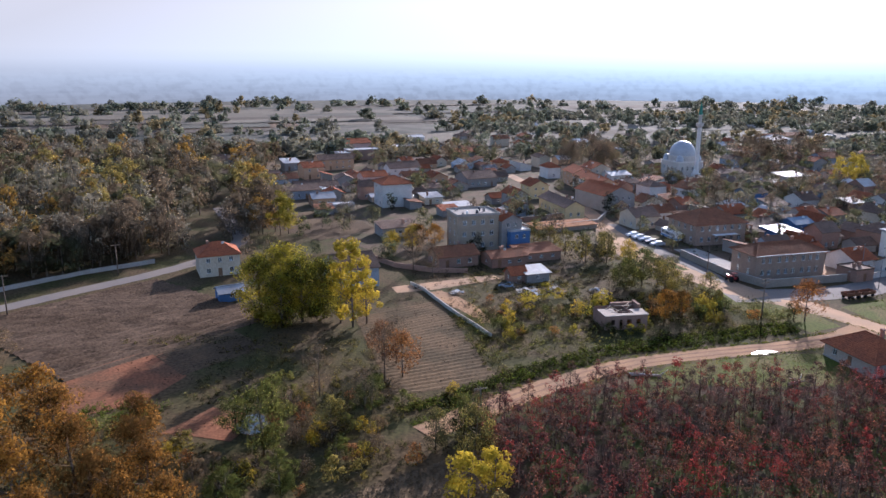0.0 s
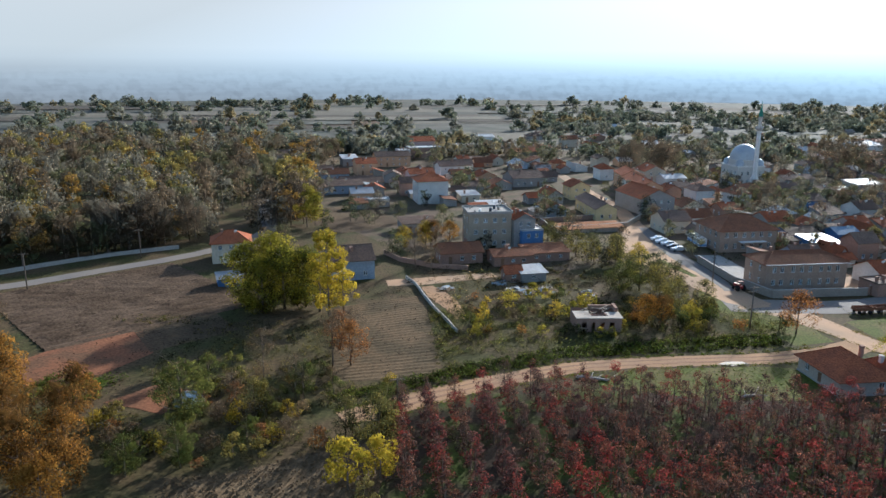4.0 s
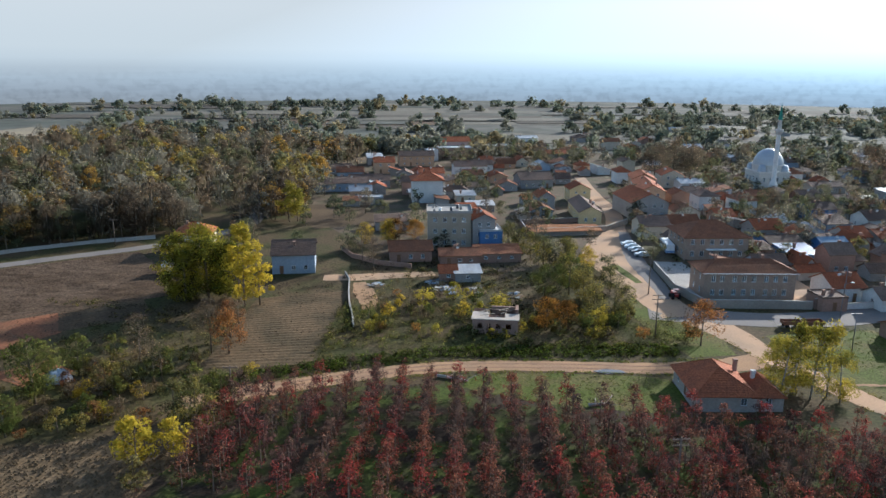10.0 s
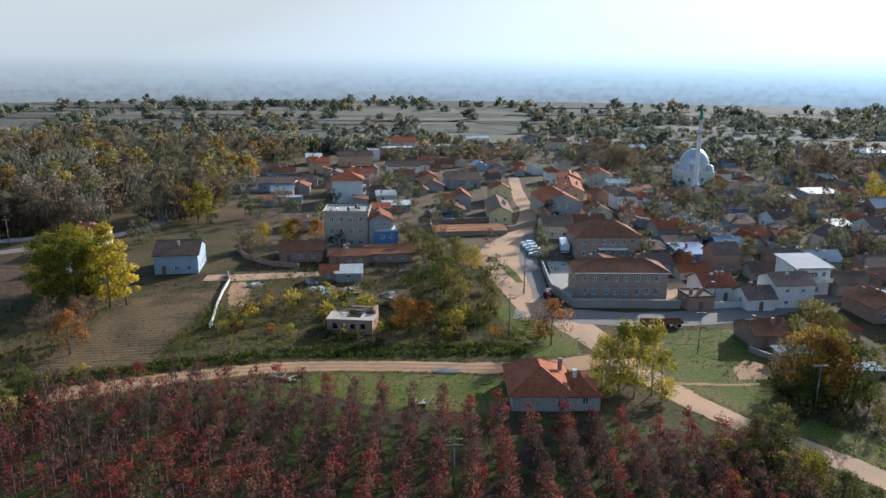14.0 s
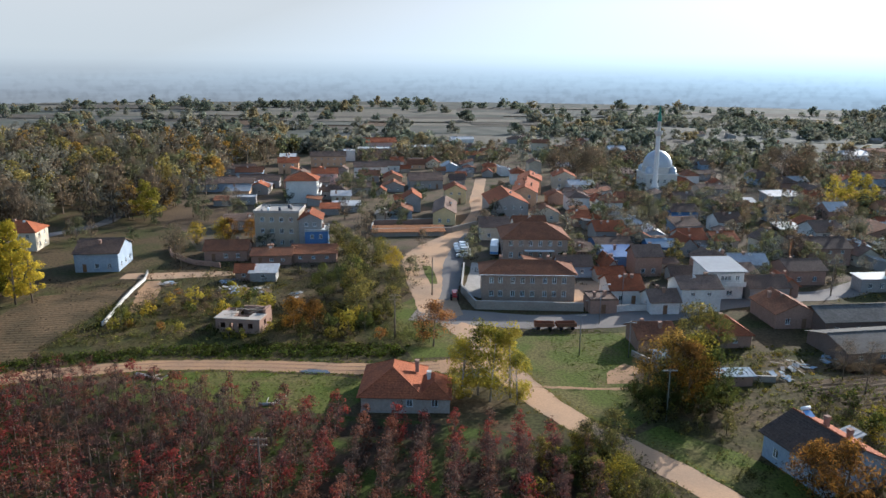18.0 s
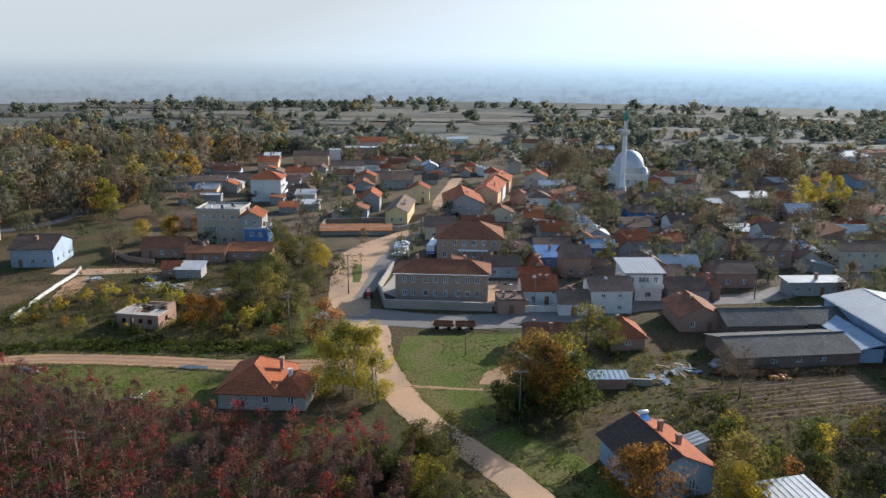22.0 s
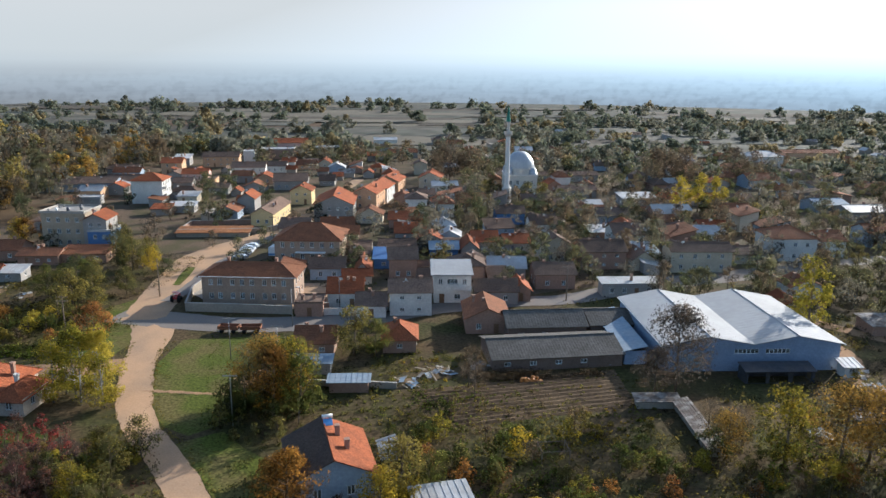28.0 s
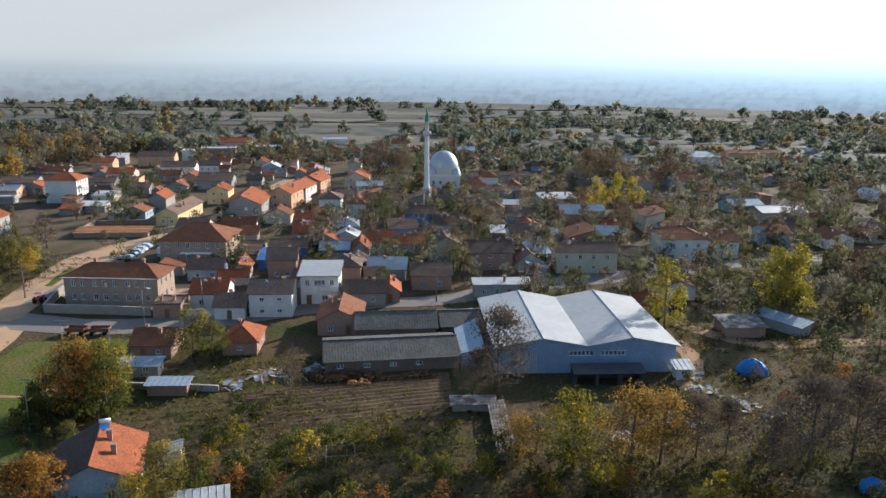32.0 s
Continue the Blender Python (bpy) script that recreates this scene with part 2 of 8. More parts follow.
material("rubber", (0.02, 0.02, 0.02), 0.8, 5, 0.1, 0.1, (0.04, 0.04, 0.04), 1, 0.0, 0.0)
material("rust", (0.20, 0.09, 0.05), 0.9, 4, 0.3, 0.4, (0.12, 0.07, 0.05), 0.8, 0.2, 0.1)
material("pumpkin", (0.50, 0.19, 0.04), 0.6, 6, 0.15, 0.3, (0.42, 0.22, 0.08), 1.5, 0.1, 0.25, 0.0, 0.3)
material("dead_wood", (0.50, 0.45, 0.38), 0.9, 4, 0.2, 0.4, (0.32, 0.28, 0.23), 0.6, 0.3, 0.1)
material("bark", (0.15, 0.115, 0.085), 0.95, 5, 0.3, 0.3, (0.1, 0.08, 0.06), 0.5, 0.4, 0.2)
material("pale_bark", (0.30, 0.28, 0.25), 0.95, 5, 0.3, 0.3, (0.2, 0.18, 0.16), 0.5, 0.4, 0.2)
for n, c in (("white", (0.75, 0.75, 0.75)), ("silver", (0.45, 0.46, 0.48)), ("dark", (0.04, 0.045, 0.06)), ("red", (0.35, 0.03, 0.03)), ("blue", (0.10, 0.25, 0.5))):
    material("paint_" + n, c, 0.3, 3, 0.05, 0.2, tuple(v * 0.8 for v in c), 0.8, 0.0, 0.0, 0.0, 0.5)


def glass_material():
    m = bpy.data.materials.new("window_glass")
    m.use_nodes = True
    b = m.node_tree.nodes["Principled BSDF"]
    b.inputs["Base Color"].default_value = (0.55, 0.6, 0.62, 1)
    b.inputs["Roughness"].default_value = 0.06
    b.inputs["Transmission Weight"].default_value = 0.8
    b.inputs["IOR"].default_value = 1.45
    MATS["glass"] = m


glass_material()
# leaves
leaf_material("leaf_green_yellow", (0.06, 0.072, 0.012), (0.155, 0.150, 0.020), (0.36, 0.29, 0.030), 0.5, 0.25, 0.28)
leaf_material("leaf_yellow", (0.22, 0.19, 0.022), (0.44, 0.33, 0.028), (0.58, 0.43, 0.04), 0.5, 0.25, 0.28)
leaf_material("leaf_lime", (0.13, 0.125, 0.020), (0.28, 0.235, 0.030), (0.45, 0.345, 0.045), 0.5, 0.25, 0.25)
leaf_material("leaf_gold", (0.085, 0.090, 0.018), (0.21, 0.17, 0.024), (0.48, 0.33, 0.032), 0.5, 0.25, 0.28)
leaf_material("leaf_bronze", (0.090, 0.066, 0.026), (0.175, 0.115, 0.036), (0.34, 0.20, 0.042), 0.5, 0.25, 0.28)
leaf_material("leaf_orange", (0.095, 0.056, 0.018), (0.19, 0.092, 0.022), (0.32, 0.160, 0.028), 0.5, 0.25, 0.25)
leaf_material("leaf_rust", (0.15, 0.080, 0.040), (0.24, 0.105, 0.038), (0.34, 0.16, 0.042), 0.5, 0.25, 0.28)
leaf_material("leaf_green", (0.045, 0.058, 0.016), (0.080, 0.092, 0.022), (0.14, 0.135, 0.032), 0.5, 0.25, 0.28)
leaf_material("leaf_brown", (0.095, 0.070, 0.045), (0.14, 0.10, 0.060), (0.20, 0.14, 0.07), 0.4, 0.25, 0.4)
leaf_material("leaf_twig", (0.085, 0.070, 0.056), (0.115, 0.092, 0.070), (0.15, 0.112, 0.076), 0.35, 0.25, 0.35)
leaf_material("leaf_olive", (0.075, 0.075, 0.028), (0.13, 0.12, 0.038), (0.22, 0.175, 0.045), 0.5, 0.25, 0.28)
leaf_material("leaf_orchard", (0.075, 0.052, 0.046), (0.125, 0.056, 0.048), (0.26, 0.046, 0.036), 0.45, 0.2, 0.2)
leaf_material("leaf_orchard_brown", (0.080, 0.060, 0.050), (0.115, 0.070, 0.054), (0.20, 0.078, 0.048), 0.45, 0.2, 0.22)
leaf_material("leaf_grass", (0.07, 0.095, 0.014), (0.11, 0.14, 0.020), (0.2, 0.18, 0.04), 0.4)
# grove leaves: muted, greyer copies of the near colours, partly painted haze
leaf_material("leaf_wood_brown", (0.105, 0.082, 0.058), (0.130, 0.100, 0.068), (0.155, 0.116, 0.074), 0.55, 0.25, 0.32)
leaf_material("leaf_wood_grey", (0.135, 0.125, 0.098), (0.155, 0.142, 0.108), (0.18, 0.162, 0.118), 0.55, 0.25, 0.32)
leaf_material("leaf_wood_olive", (0.090, 0.092, 0.048), (0.110, 0.110, 0.056), (0.135, 0.128, 0.062), 0.55, 0.25, 0.32)
leaf_material("leaf_wood_green", (0.062, 0.074, 0.038), (0.078, 0.090, 0.043), (0.098, 0.104, 0.048), 0.55, 0.25, 0.32)
leaf_material("leaf_wood_gold", (0.13, 0.115, 0.045), (0.18, 0.15, 0.050), (0.25, 0.195, 0.055), 0.55, 0.25, 0.32)
# far leaves paled and greyed: distance haze put into their colours
leaf_material("leaf_hazed", (0.15, 0.150, 0.115), (0.20, 0.195, 0.145), (0.25, 0.235, 0.165), 0.55, 0.15, 0.22)
leaf_material("leaf_hazed_green", (0.115, 0.130, 0.098), (0.15, 0.165, 0.115), (0.20, 0.205, 0.135), 0.55, 0.15, 0.22)
leaf_material("leaf_hazed_ochre", (0.20, 0.17, 0.095), (0.26, 0.21, 0.11), (0.32, 0.26, 0.13), 0.55, 0.15, 0.22)


# ---- building blocks ----
class Mesh:
    """Collects faces of one part."""

    def __init__(self):
        self.v, self.f = [], []

    def poly(self, *pts):
        n = len(self.v)
        self.v.extend(tuple(p) for p in pts)
        self.f.append(tuple(range(n, n + len(pts))))

    def box(self, x0, y0, z0, x1, y1, z1):
        n = len(self.v)
        self.v.extend(((x0, y0, z0), (x1, y0, z0), (x1, y1, z0), (x0, y1, z0), (x0, y0, z1), (x1, y0, z1), (x1, y1, z1), (x0, y1, z1)))
        for q in ((0, 3, 2, 1), (4, 5, 6, 7), (0, 1, 5, 4), (1, 2, 6, 5), (2, 3, 7, 6), (3, 0, 4, 7)):
            self.f.append(tuple(n + i for i in q))

    def tube(self, p0, p1, r0, r1, n=6, cap=True):
        p0, p1 = Vector(p0), Vector(p1)
        d = (p1 - p0).normalized()
        a = d.orthogonal().normalized()
        b = d.cross(a)
        k = len(self.v)
        for p, r in ((p0, r0), (p1, r1)):
            for i in range(n):
                w = 2 * math.pi * i / n
                self.v.append(tuple(p + a * (r * math.cos(w)) + b * (r * math.sin(w))))
        for i in range(n):
            j = (i + 1) % n
            self.f.append((k + i, k + j, k + n + j, k + n + i))
        if cap:
            self.f.append(tuple(k + n + i for i in range(n)))
            self.f.append(tuple(k + n - 1 - i for i in range(n)))

    def lathe(self, profile, n=24, cx=0, cy=0):
        k = len(self.v)
        for r, z in profile:
            for i in range(n):
                w = 2 * math.pi * i / n
                self.v.append((cx + r * math.cos(w), cy + r * math.sin(w), z))
        for s in range(len(profile) - 1):
            for i in range(n):
                j = (i + 1) % n
                self.f.append((k + s * n + i, k + s * n + j, k + (s + 1) * n + j, k + (s + 1) * n + i))

    def done(self, name, mat, smooth=False):
        me = bpy.data.meshes.new(name)
        me.from_pydata(self.v, [], self.f)
        me.materials.append(MATS[mat])
        if smooth:
            me.shade_smooth()
        return me


def part(name, mesh, parent=None, at=None, label=""):
    """Links a mesh as one object under its thing."""
    ob = new(name, mesh)
    if parent:
        ob.parent = parent
    if at is not None:
        ob.matrix_local = at
    if label:
        ob["label"] = label
    return ob


def thing(name, x, y, rot, label, category, group="", z=0.0, kind=""):
    e = new(name)
    e.empty_display_size = 0.3
    e.matrix_world = pose(x, y, z, 0, 0, rot)
    return tagged(e, label, category, group, kind)


def leaves(points, normals_seed, size, jitter=0.5, facing=None):
    """Quads of leaf size at the given points, turned every way, or loosely outwards from their clump."""
    rng = np.random.default_rng(normals_seed)
    n = len(points)
    out = (rng.normal(size=(n, 3)) + np.array((0, 0, 0.5))) if facing is None else facing + rng.normal(size=(n, 3)) * 0.45
    a = np.cross(out, rng.normal(size=(n, 3)))
    b = np.cross(out, a)
    a /= np.linalg.norm(a, axis=1)[:, None] + 1e-9
    b /= np.linalg.norm(b, axis=1)[:, None] + 1e-9
    s = size * (1 + jitter * (rng.random((n, 1)) * 2 - 1))
    a, b = a * s * 0.5, b * s * 0.36
    return np.stack([points - a, points - b, points + a, points + b], 1).reshape(-1, 3)


def leaf_mesh(name, verts, mat, soft=None):
    """Leaves as one mesh; soft: a direction for each leaf, so that a crown is shaded as a rounded mass."""
    me = bpy.data.meshes.new(name)
    n = len(verts)
    me.vertices.add(n)
    me.vertices.foreach_set("co", np.asarray(verts, np.float32).ravel())
    me.loops.add(n)
    me.loops.foreach_set("vertex_index", np.arange(n, dtype=np.int32))
    me.polygons.add(n // 4)
    me.polygons.foreach_set("loop_start", np.arange(0, n, 4, dtype=np.int32))
    me.update(calc_edges=True)
    if soft is not None:
        d = soft / (np.linalg.norm(soft, axis=1)[:, None] + 1e-9)
        store = me.attributes.new("custom_normal", "FLOAT_VECTOR", "POINT")
        store.data.foreach_set("vector", np.repeat(np.asarray(d, np.float32), 4, axis=0).ravel())
    me.materials.append(MATS[mat])
    return me


def crown_points(rng, n, radius, low, high, clumps, shape="round"):
    """Leaf places in a crown made of clumps with gaps between them."""
    h = high - low
    out, facing, soft = [], [], []
    per = n // clumps
    centre = np.array((0, 0, low + h * 0.42))
    squash = np.array((1 / radius, 1 / radius, 2 / h))
    for _ in range(clumps):
        u = rng.random()
        w = rng.random() * 2 * math.pi
        if shape == "tall":
            z = low + h * u
            rr = radius * (0.55 + 0.45 * math.sin(math.pi * min(1, u * 1.15) ** 0.8)) * math.sqrt(rng.random()) * (1 - 0.55 * u ** 3)
        elif shape == "cone":
            z = low + h * u
            rr = radius * (1 - 0.75 * u) * math.sqrt(rng.random())
        else:
            z = low + h * (0.08 + 0.84 * u)
            rr = radius * math.sqrt(max(0.05, 1 - (2 * u - 0.9) ** 2)) * rng.random() ** 0.4 * 0.82
        cr = radius * (0.22 + 0.2 * rng.random())
        d = rng.normal(size=(per, 3))
        d /= np.linalg.norm(d, axis=1)[:, None]
        facing.append(d.copy())
        d *= cr * (0.45 + 0.55 * rng.random((per, 1)) ** 0.5)
        d[:, 2] *= 0.8
        out.append(d + np.array((rr * math.cos(w), rr * math.sin(w), z)))
        body = (out[-1] - centre) * squash
        soft.append(facing[-1] * 0.6 + np.array((0, 0, 0.3)) + 0.5 * body / (np.linalg.norm(body, axis=1)[:, None] + 1e-9) + rng.normal(size=(per, 3)) * 0.32)
    return np.concatenate(out), np.concatenate(facing), np.concatenate(soft)


def trunk_mesh(name, rng, height, r, limbs, spread, mat, start=0.3, forks=2):
    m = Mesh()
    lean = rng.normal(size=2) * 0.03 * height
    mid = (lean[0] * 0.5, lean[1] * 0.5, height * 0.5)
    m.tube((0, 0, -0.15), mid, r, r * 0.65, 7)
    m.tube(mid, (lean[0], lean[1], height), r * 0.65, r * 0.12, 6)
    for i in range(limbs):
        t = start + (0.95 - start) * (i + rng.random()) / limbs
        w = rng.random() * 2 * math.pi
        base = Vector((lean[0] * t, lean[1] * t, height * t))
        ln = spread * (0.6 + 0.5 * rng.random()) * (1.15 - 0.6 * t)
        tip = base + Vector((math.cos(w) * ln, math.sin(w) * ln, ln * (0.5 + 0.5 * rng.random())))
        rr = r * 0.42 * (1.1 - 0.7 * t)
        m.tube(base, tip, rr, rr * 0.3, 5, False)
        for _ in range(forks):
            q = base.lerp(tip, 0.45 + 0.4 * rng.random())
            e = q + Vector((rng.normal() * ln * 0.35, rng.normal() * ln * 0.35, ln * (0.2 + 0.4 * rng.random())))
            m.tube(q, e, rr * 0.4, rr * 0.12, 4, False)
    return m.done(name, mat, True)


KINDS = {}


def tree_kind(kind, count, height, radius, low, n, size, clumps, leaf, bark="bark", shape="round", limbs=9, thick=0.02, forks=2):
    """A few shapes of one kind of tree, kept as meshes to be shared."""
    KINDS[kind] = []
    for k in range(count):
        rng = np.random.default_rng(abs(hash_text(kind)) + k)
        hh = height * (0.92 + 0.16 * rng.random())
        pts, facing, soft = crown_points(rng, n, radius, low, hh, clumps, shape)
        verts = leaves(pts, k + 7, size, 0.5, facing)
        KINDS[kind].append((trunk_mesh(kind + "_trunk", rng, hh * 0.93, max(0.05, hh * thick), limbs, radius * 0.85, bark, 0.2 + 0.5 * low / hh, forks),
                            leaf_mesh(kind + "_crown", verts, leaf, soft), verts.reshape(-1, 4, 3), soft))


def hash_text(s):
    h = 7
    for c in s:
        h = (h * 31 + ord(c)) % 100003
    return h


PLANT = random.Random(5)


def plant(kind, x, y, s=1.0, label="", group="", name="tree", category="tree", squash=1.0):
    trunk, crown = KINDS[kind][PLANT.randrange(len(KINDS[kind]))][:2]
    e = thing(name, x, y, 0, label, category, group)
    e.matrix_world = Matrix.Translation((x, y, 0)) @ pose(0, 0, 0, 0, 0, PLANT.random() * 360) @ Matrix.Diagonal((s, s, s * squash, 1))
    part("trunk", trunk, e)
    part("crown", crown, e)
    return e


tree_kind("big_green", 2, 17.5, 6.6, 0.2, 9000, 0.44, 58, "leaf_green_yellow", limbs=14)
tree_kind("yellow_pop", 3, 15.5, 3.5, 1.8, 2600, 0.46, 28, "leaf_yellow", shape="tall", limbs=12, thick=0.014)
tree_kind("lime_pop", 3, 12, 3.8, 1.6, 2400, 0.42, 30, "leaf_lime", shape="tall", limbs=10, thick=0.014)
tree_kind("house_tree", 3, 11.0, 3.3, 1.2, 3200, 0.28, 34, "leaf_lime", "pale_bark", "tall", 11, 0.013)
tree_kind("gold_tree", 2, 9.2, 4.1, 0.7, 3400, 0.32, 40, "leaf_gold")
tree_kind("bronze_tree", 3, 9.2, 4.4, 0.8, 3200, 0.31, 40, "leaf_bronze", limbs=14, forks=3)
tree_kind("orange_tree", 3, 8, 4.0, 0.8, 3200, 0.31, 44, "leaf_orange")
tree_kind("rust_tree", 3, 7.5, 3.4, 1.0, 2400, 0.28, 34, "leaf_rust")
tree_kind("green_tree", 3, 8, 3.5, 0.8, 2400, 0.31, 36, "leaf_green")
tree_kind("olive_tree", 3, 8, 3.5, 0.8, 2400, 0.31, 36, "leaf_olive")
tree_kind("bare_tree", 4, 10, 3.6, 2.2, 1500, 0.24, 30, "leaf_brown", "bark", "round", 18, 0.014, 5)
tree_kind("twig_tree", 3, 10, 4.4, 1.2, 3800, 0.30, 52, "leaf_twig", "bark", "round", 20, 0.015, 6)
tree_kind("wood_brown", 4, 11, 4.6, 1.2, 900, 0.56, 20, "leaf_wood_brown", "bark", "round", 8, 0.015, 1)
tree_kind("wood_bronze", 3, 11, 4.7, 1.2, 900, 0.56, 20, "leaf_bronze", "bark", "round", 8, 0.015, 1)
tree_kind("wood_green", 3, 9, 4.3, 0.8, 900, 0.54, 16, "leaf_wood_green", "bark", "round", 8, 0.015, 1)
tree_kind("wood_large", 3, 13, 6.0, 1.5, 1800, 0.62, 46, "leaf_wood_brown", "bark", "round", 12, 0.015, 2)
tree_kind("lime_tree", 2, 8.5, 3.4, 1.0, 800, 0.55, 24, "leaf_wood_gold", "bark", "round", 8, 0.015, 1)
tree_kind("wood_gold", 2, 12, 4.4, 1.2, 900, 0.56, 18, "leaf_wood_gold", "bark", "round", 8, 0.015, 1)
tree_kind("wood_grey", 3, 11.5, 4.6, 1.0, 900, 0.52, 22, "leaf_wood_grey", "bark", "round", 8, 0.013, 1)
tree_kind("wood_olive", 3, 10, 4.7, 1.0, 900, 0.56, 18, "leaf_wood_olive", "bark", "round", 8, 0.015, 1)
tree_kind("far_brown", 4, 10.5, 8.2, -0.5, 520, 1.7, 16, "leaf_hazed", "bark", "round", 4, 0.015, 0)
tree_kind("far_green", 4, 9.5, 8.4, -0.5, 520, 1.7, 14, "leaf_hazed_green", "bark", "round", 4, 0.015, 0)
tree_kind("far_ochre", 3, 11, 6.6, -0.4, 520, 1.6, 14, "leaf_hazed_ochre", "bark", "round", 4, 0.015, 0)
tree_kind("orchard_tree", 6, 4.5, 1.4, 0.4, 860, 0.175, 26, "leaf_orchard", "bark", "tall", 9, 0.018, 3)
tree_kind("orchard_rust", 4, 4.4, 1.35, 0.4, 800, 0.17, 26, "leaf_orchard_brown", "bark", "tall", 9, 0.018, 3)
tree_kind("yellow_bush", 3, 5.5, 2.5, 0.6, 1500, 0.3, 22, "leaf_yellow")
tree_kind("brown_shrub", 4, 2.8, 1.7, 0.2, 420, 0.24, 14, "leaf_brown", "bark", "round", 8, 0.018, 2)
tree_kind("shrub", 4, 2.6, 1.6, 0.2, 450, 0.28, 14, "leaf_olive", "bark", "round", 5, 0.02, 1)
tree_kind("green_shrub", 3, 3.2, 1.9, 0.2, 560, 0.28, 16, "leaf_green", "bark", "round", 5, 0.02, 1)
tree_kind("lime_shrub", 3, 3.0, 2.0, 0.2, 560, 0.28, 16, "leaf_lime", "bark", "round", 5, 0.02, 1)
tree_kind("gold_shrub", 3, 2.8, 1.8, 0.2, 520, 0.27, 16, "leaf_gold", "bark", "round", 5, 0.02, 1)
tree_kind("rust_shrub", 3, 2.4, 1.6, 0.2, 420, 0.25, 14, "leaf_rust", "bark", "round", 5, 0.02, 1)

# ---- ground ----
def sheet(name, pts, z, mat, label, category, kind="structure"):
    """A flat piece of ground with a slightly wavering outline."""
    rng = random.Random(hash_text(name) + len(pts) + int(abs(pts[0][0]) * 10))
    out = []
    n = len(pts)
    for i in range(n):
        a, b = Vector(pts[i]), Vector(pts[(i + 1) % n])
        steps = max(1, int((b - a).length / 4))
        for s in range(steps):
            p = a.lerp(b, s / steps)
            out.append((p.x + rng.uniform(-0.35, 0.35), p.y + rng.uniform(-0.35, 0.35), z))
    bm = bmesh.new()
    bm.faces.new([bm.verts.new(p) for p in out])
    bmesh.ops.triangulate(bm, faces=bm.faces[:])
    me = bpy.data.meshes.new(name)
    bm.to_mesh(me)
    bm.free()
    for p in me.polygons:
        if p.normal.z < 0:
            p.flip()
    me.materials.append(MATS[mat])
    return tagged(new(name, me), label, category, "", kind)


def ribbon(name, pts, width, z, mat, label, category="road"):
    """A road along a smooth line; width may change from point to point."""
    rng = random.Random(hash_text(name))
    fine = []
    n = len(pts)
    for i in range(n - 1):
        p0, p1, p2, p3 = pts[max(0, i - 1)], pts[i], pts[i + 1], pts[min(n - 1, i + 2)]
        for s in range(8):
            t = s / 8
            fine.append([0.5 * (2 * p1[k] + (p2[k] - p0[k]) * t + (2 * p0[k] - 5 * p1[k] + 4 * p2[k] - p3[k]) * t * t + (3 * p1[k] - p0[k] - 3 * p2[k] + p3[k]) * t ** 3) for k in range(len(p1))])
    fine.append(list(pts[-1]))
    m = Mesh()
    for i, p in enumerate(fine):
        a, b = fine[max(0, i - 1)], fine[min(len(fine) - 1, i + 1)]
        d = Vector((b[0] - a[0], b[1] - a[1])).normalized()
        w = (p[2] if len(p) > 2 else width) / 2
        l, r = w + rng.uniform(-0.2, 0.2), w + rng.uniform(-0.2, 0.2)
        m.v += [(p[0] - d.y * l, p[1] + d.x * l, z), (p[0], p[1], z + 0.03), (p[0] + d.y * r, p[1] - d.x * r, z)]
        if i:
            k = 3 * i
            m.f += [(k - 3, k - 2, k + 1, k), (k - 2, k - 1, k + 2, k + 1)]
    ob = new(name, m.done(name, mat))
    for p in ob.data.polygons:
        if p.normal.z < 0:
            p.flip()
    return tagged(ob, label, category, "", "structure")


def furrows(name, a, b, c, d, spacing, height, mat, label, z=0.02):
    """A worked field, its furrows running from side a-d to side b-c."""
    a, b, c, d = (Vector(p) for p in (a, b, c, d))
    rows = int((d - a).length / spacing)
    cols = max(2, int((b - a).length / 2.5))
    rng = random.Random(hash_text(name))
    m = Mesh()
    for i in range(rows * 2 + 1):
        t = i / (rows * 2)
        for j in range(cols + 1):
            s = j / cols
            p = a.lerp(d, t).lerp(b.lerp(c, t), s)
            m.v.append((p.x + rng.uniform(-0.08, 0.08), p.y + rng.uniform(-0.08, 0.08), z + (height * rng.uniform(0.6, 1.2) if i % 2 else 0)))
    for i in range(rows * 2):
        for j in range(cols):
            k = i * (cols + 1) + j
            m.f.append((k, k + 1, k + cols + 2, k + cols + 1))
    ob = new(name, m.done(name, mat))
    for p in ob.data.polygons:
        if p.normal.z < 0:
            p.flip()
    return tagged(ob, label, "field", "", "structure")


def ground():
    bm = bmesh.new()
    xs = [-1800, -1100, -700, -350, -200, 0, 200, 400, 700, 1100, 1800]
    ys = [-1800, -300, 0, 100, 200, 300, 430, 700, 1100, 1800]
    vs = [[bm.verts.new((x, y, 0)) for x in xs] for y in ys]
    for j in range(len(ys) - 1):
        for i in range(len(xs) - 1):
            f = bm.faces.new((vs[j][i], vs[j][i + 1], vs[j + 1][i + 1], vs[j + 1][i]))
            # the outer plain takes the colour that has haze painted in
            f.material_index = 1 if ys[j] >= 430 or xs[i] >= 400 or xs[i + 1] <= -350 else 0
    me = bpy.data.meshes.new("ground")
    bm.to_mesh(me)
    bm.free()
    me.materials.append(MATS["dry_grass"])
    me.materials.append(MATS["hazed_land"])
    tagged(new("ground", me), "dry autumn grassland and bare earth of the plain", "ground", "", "structure")


ground()


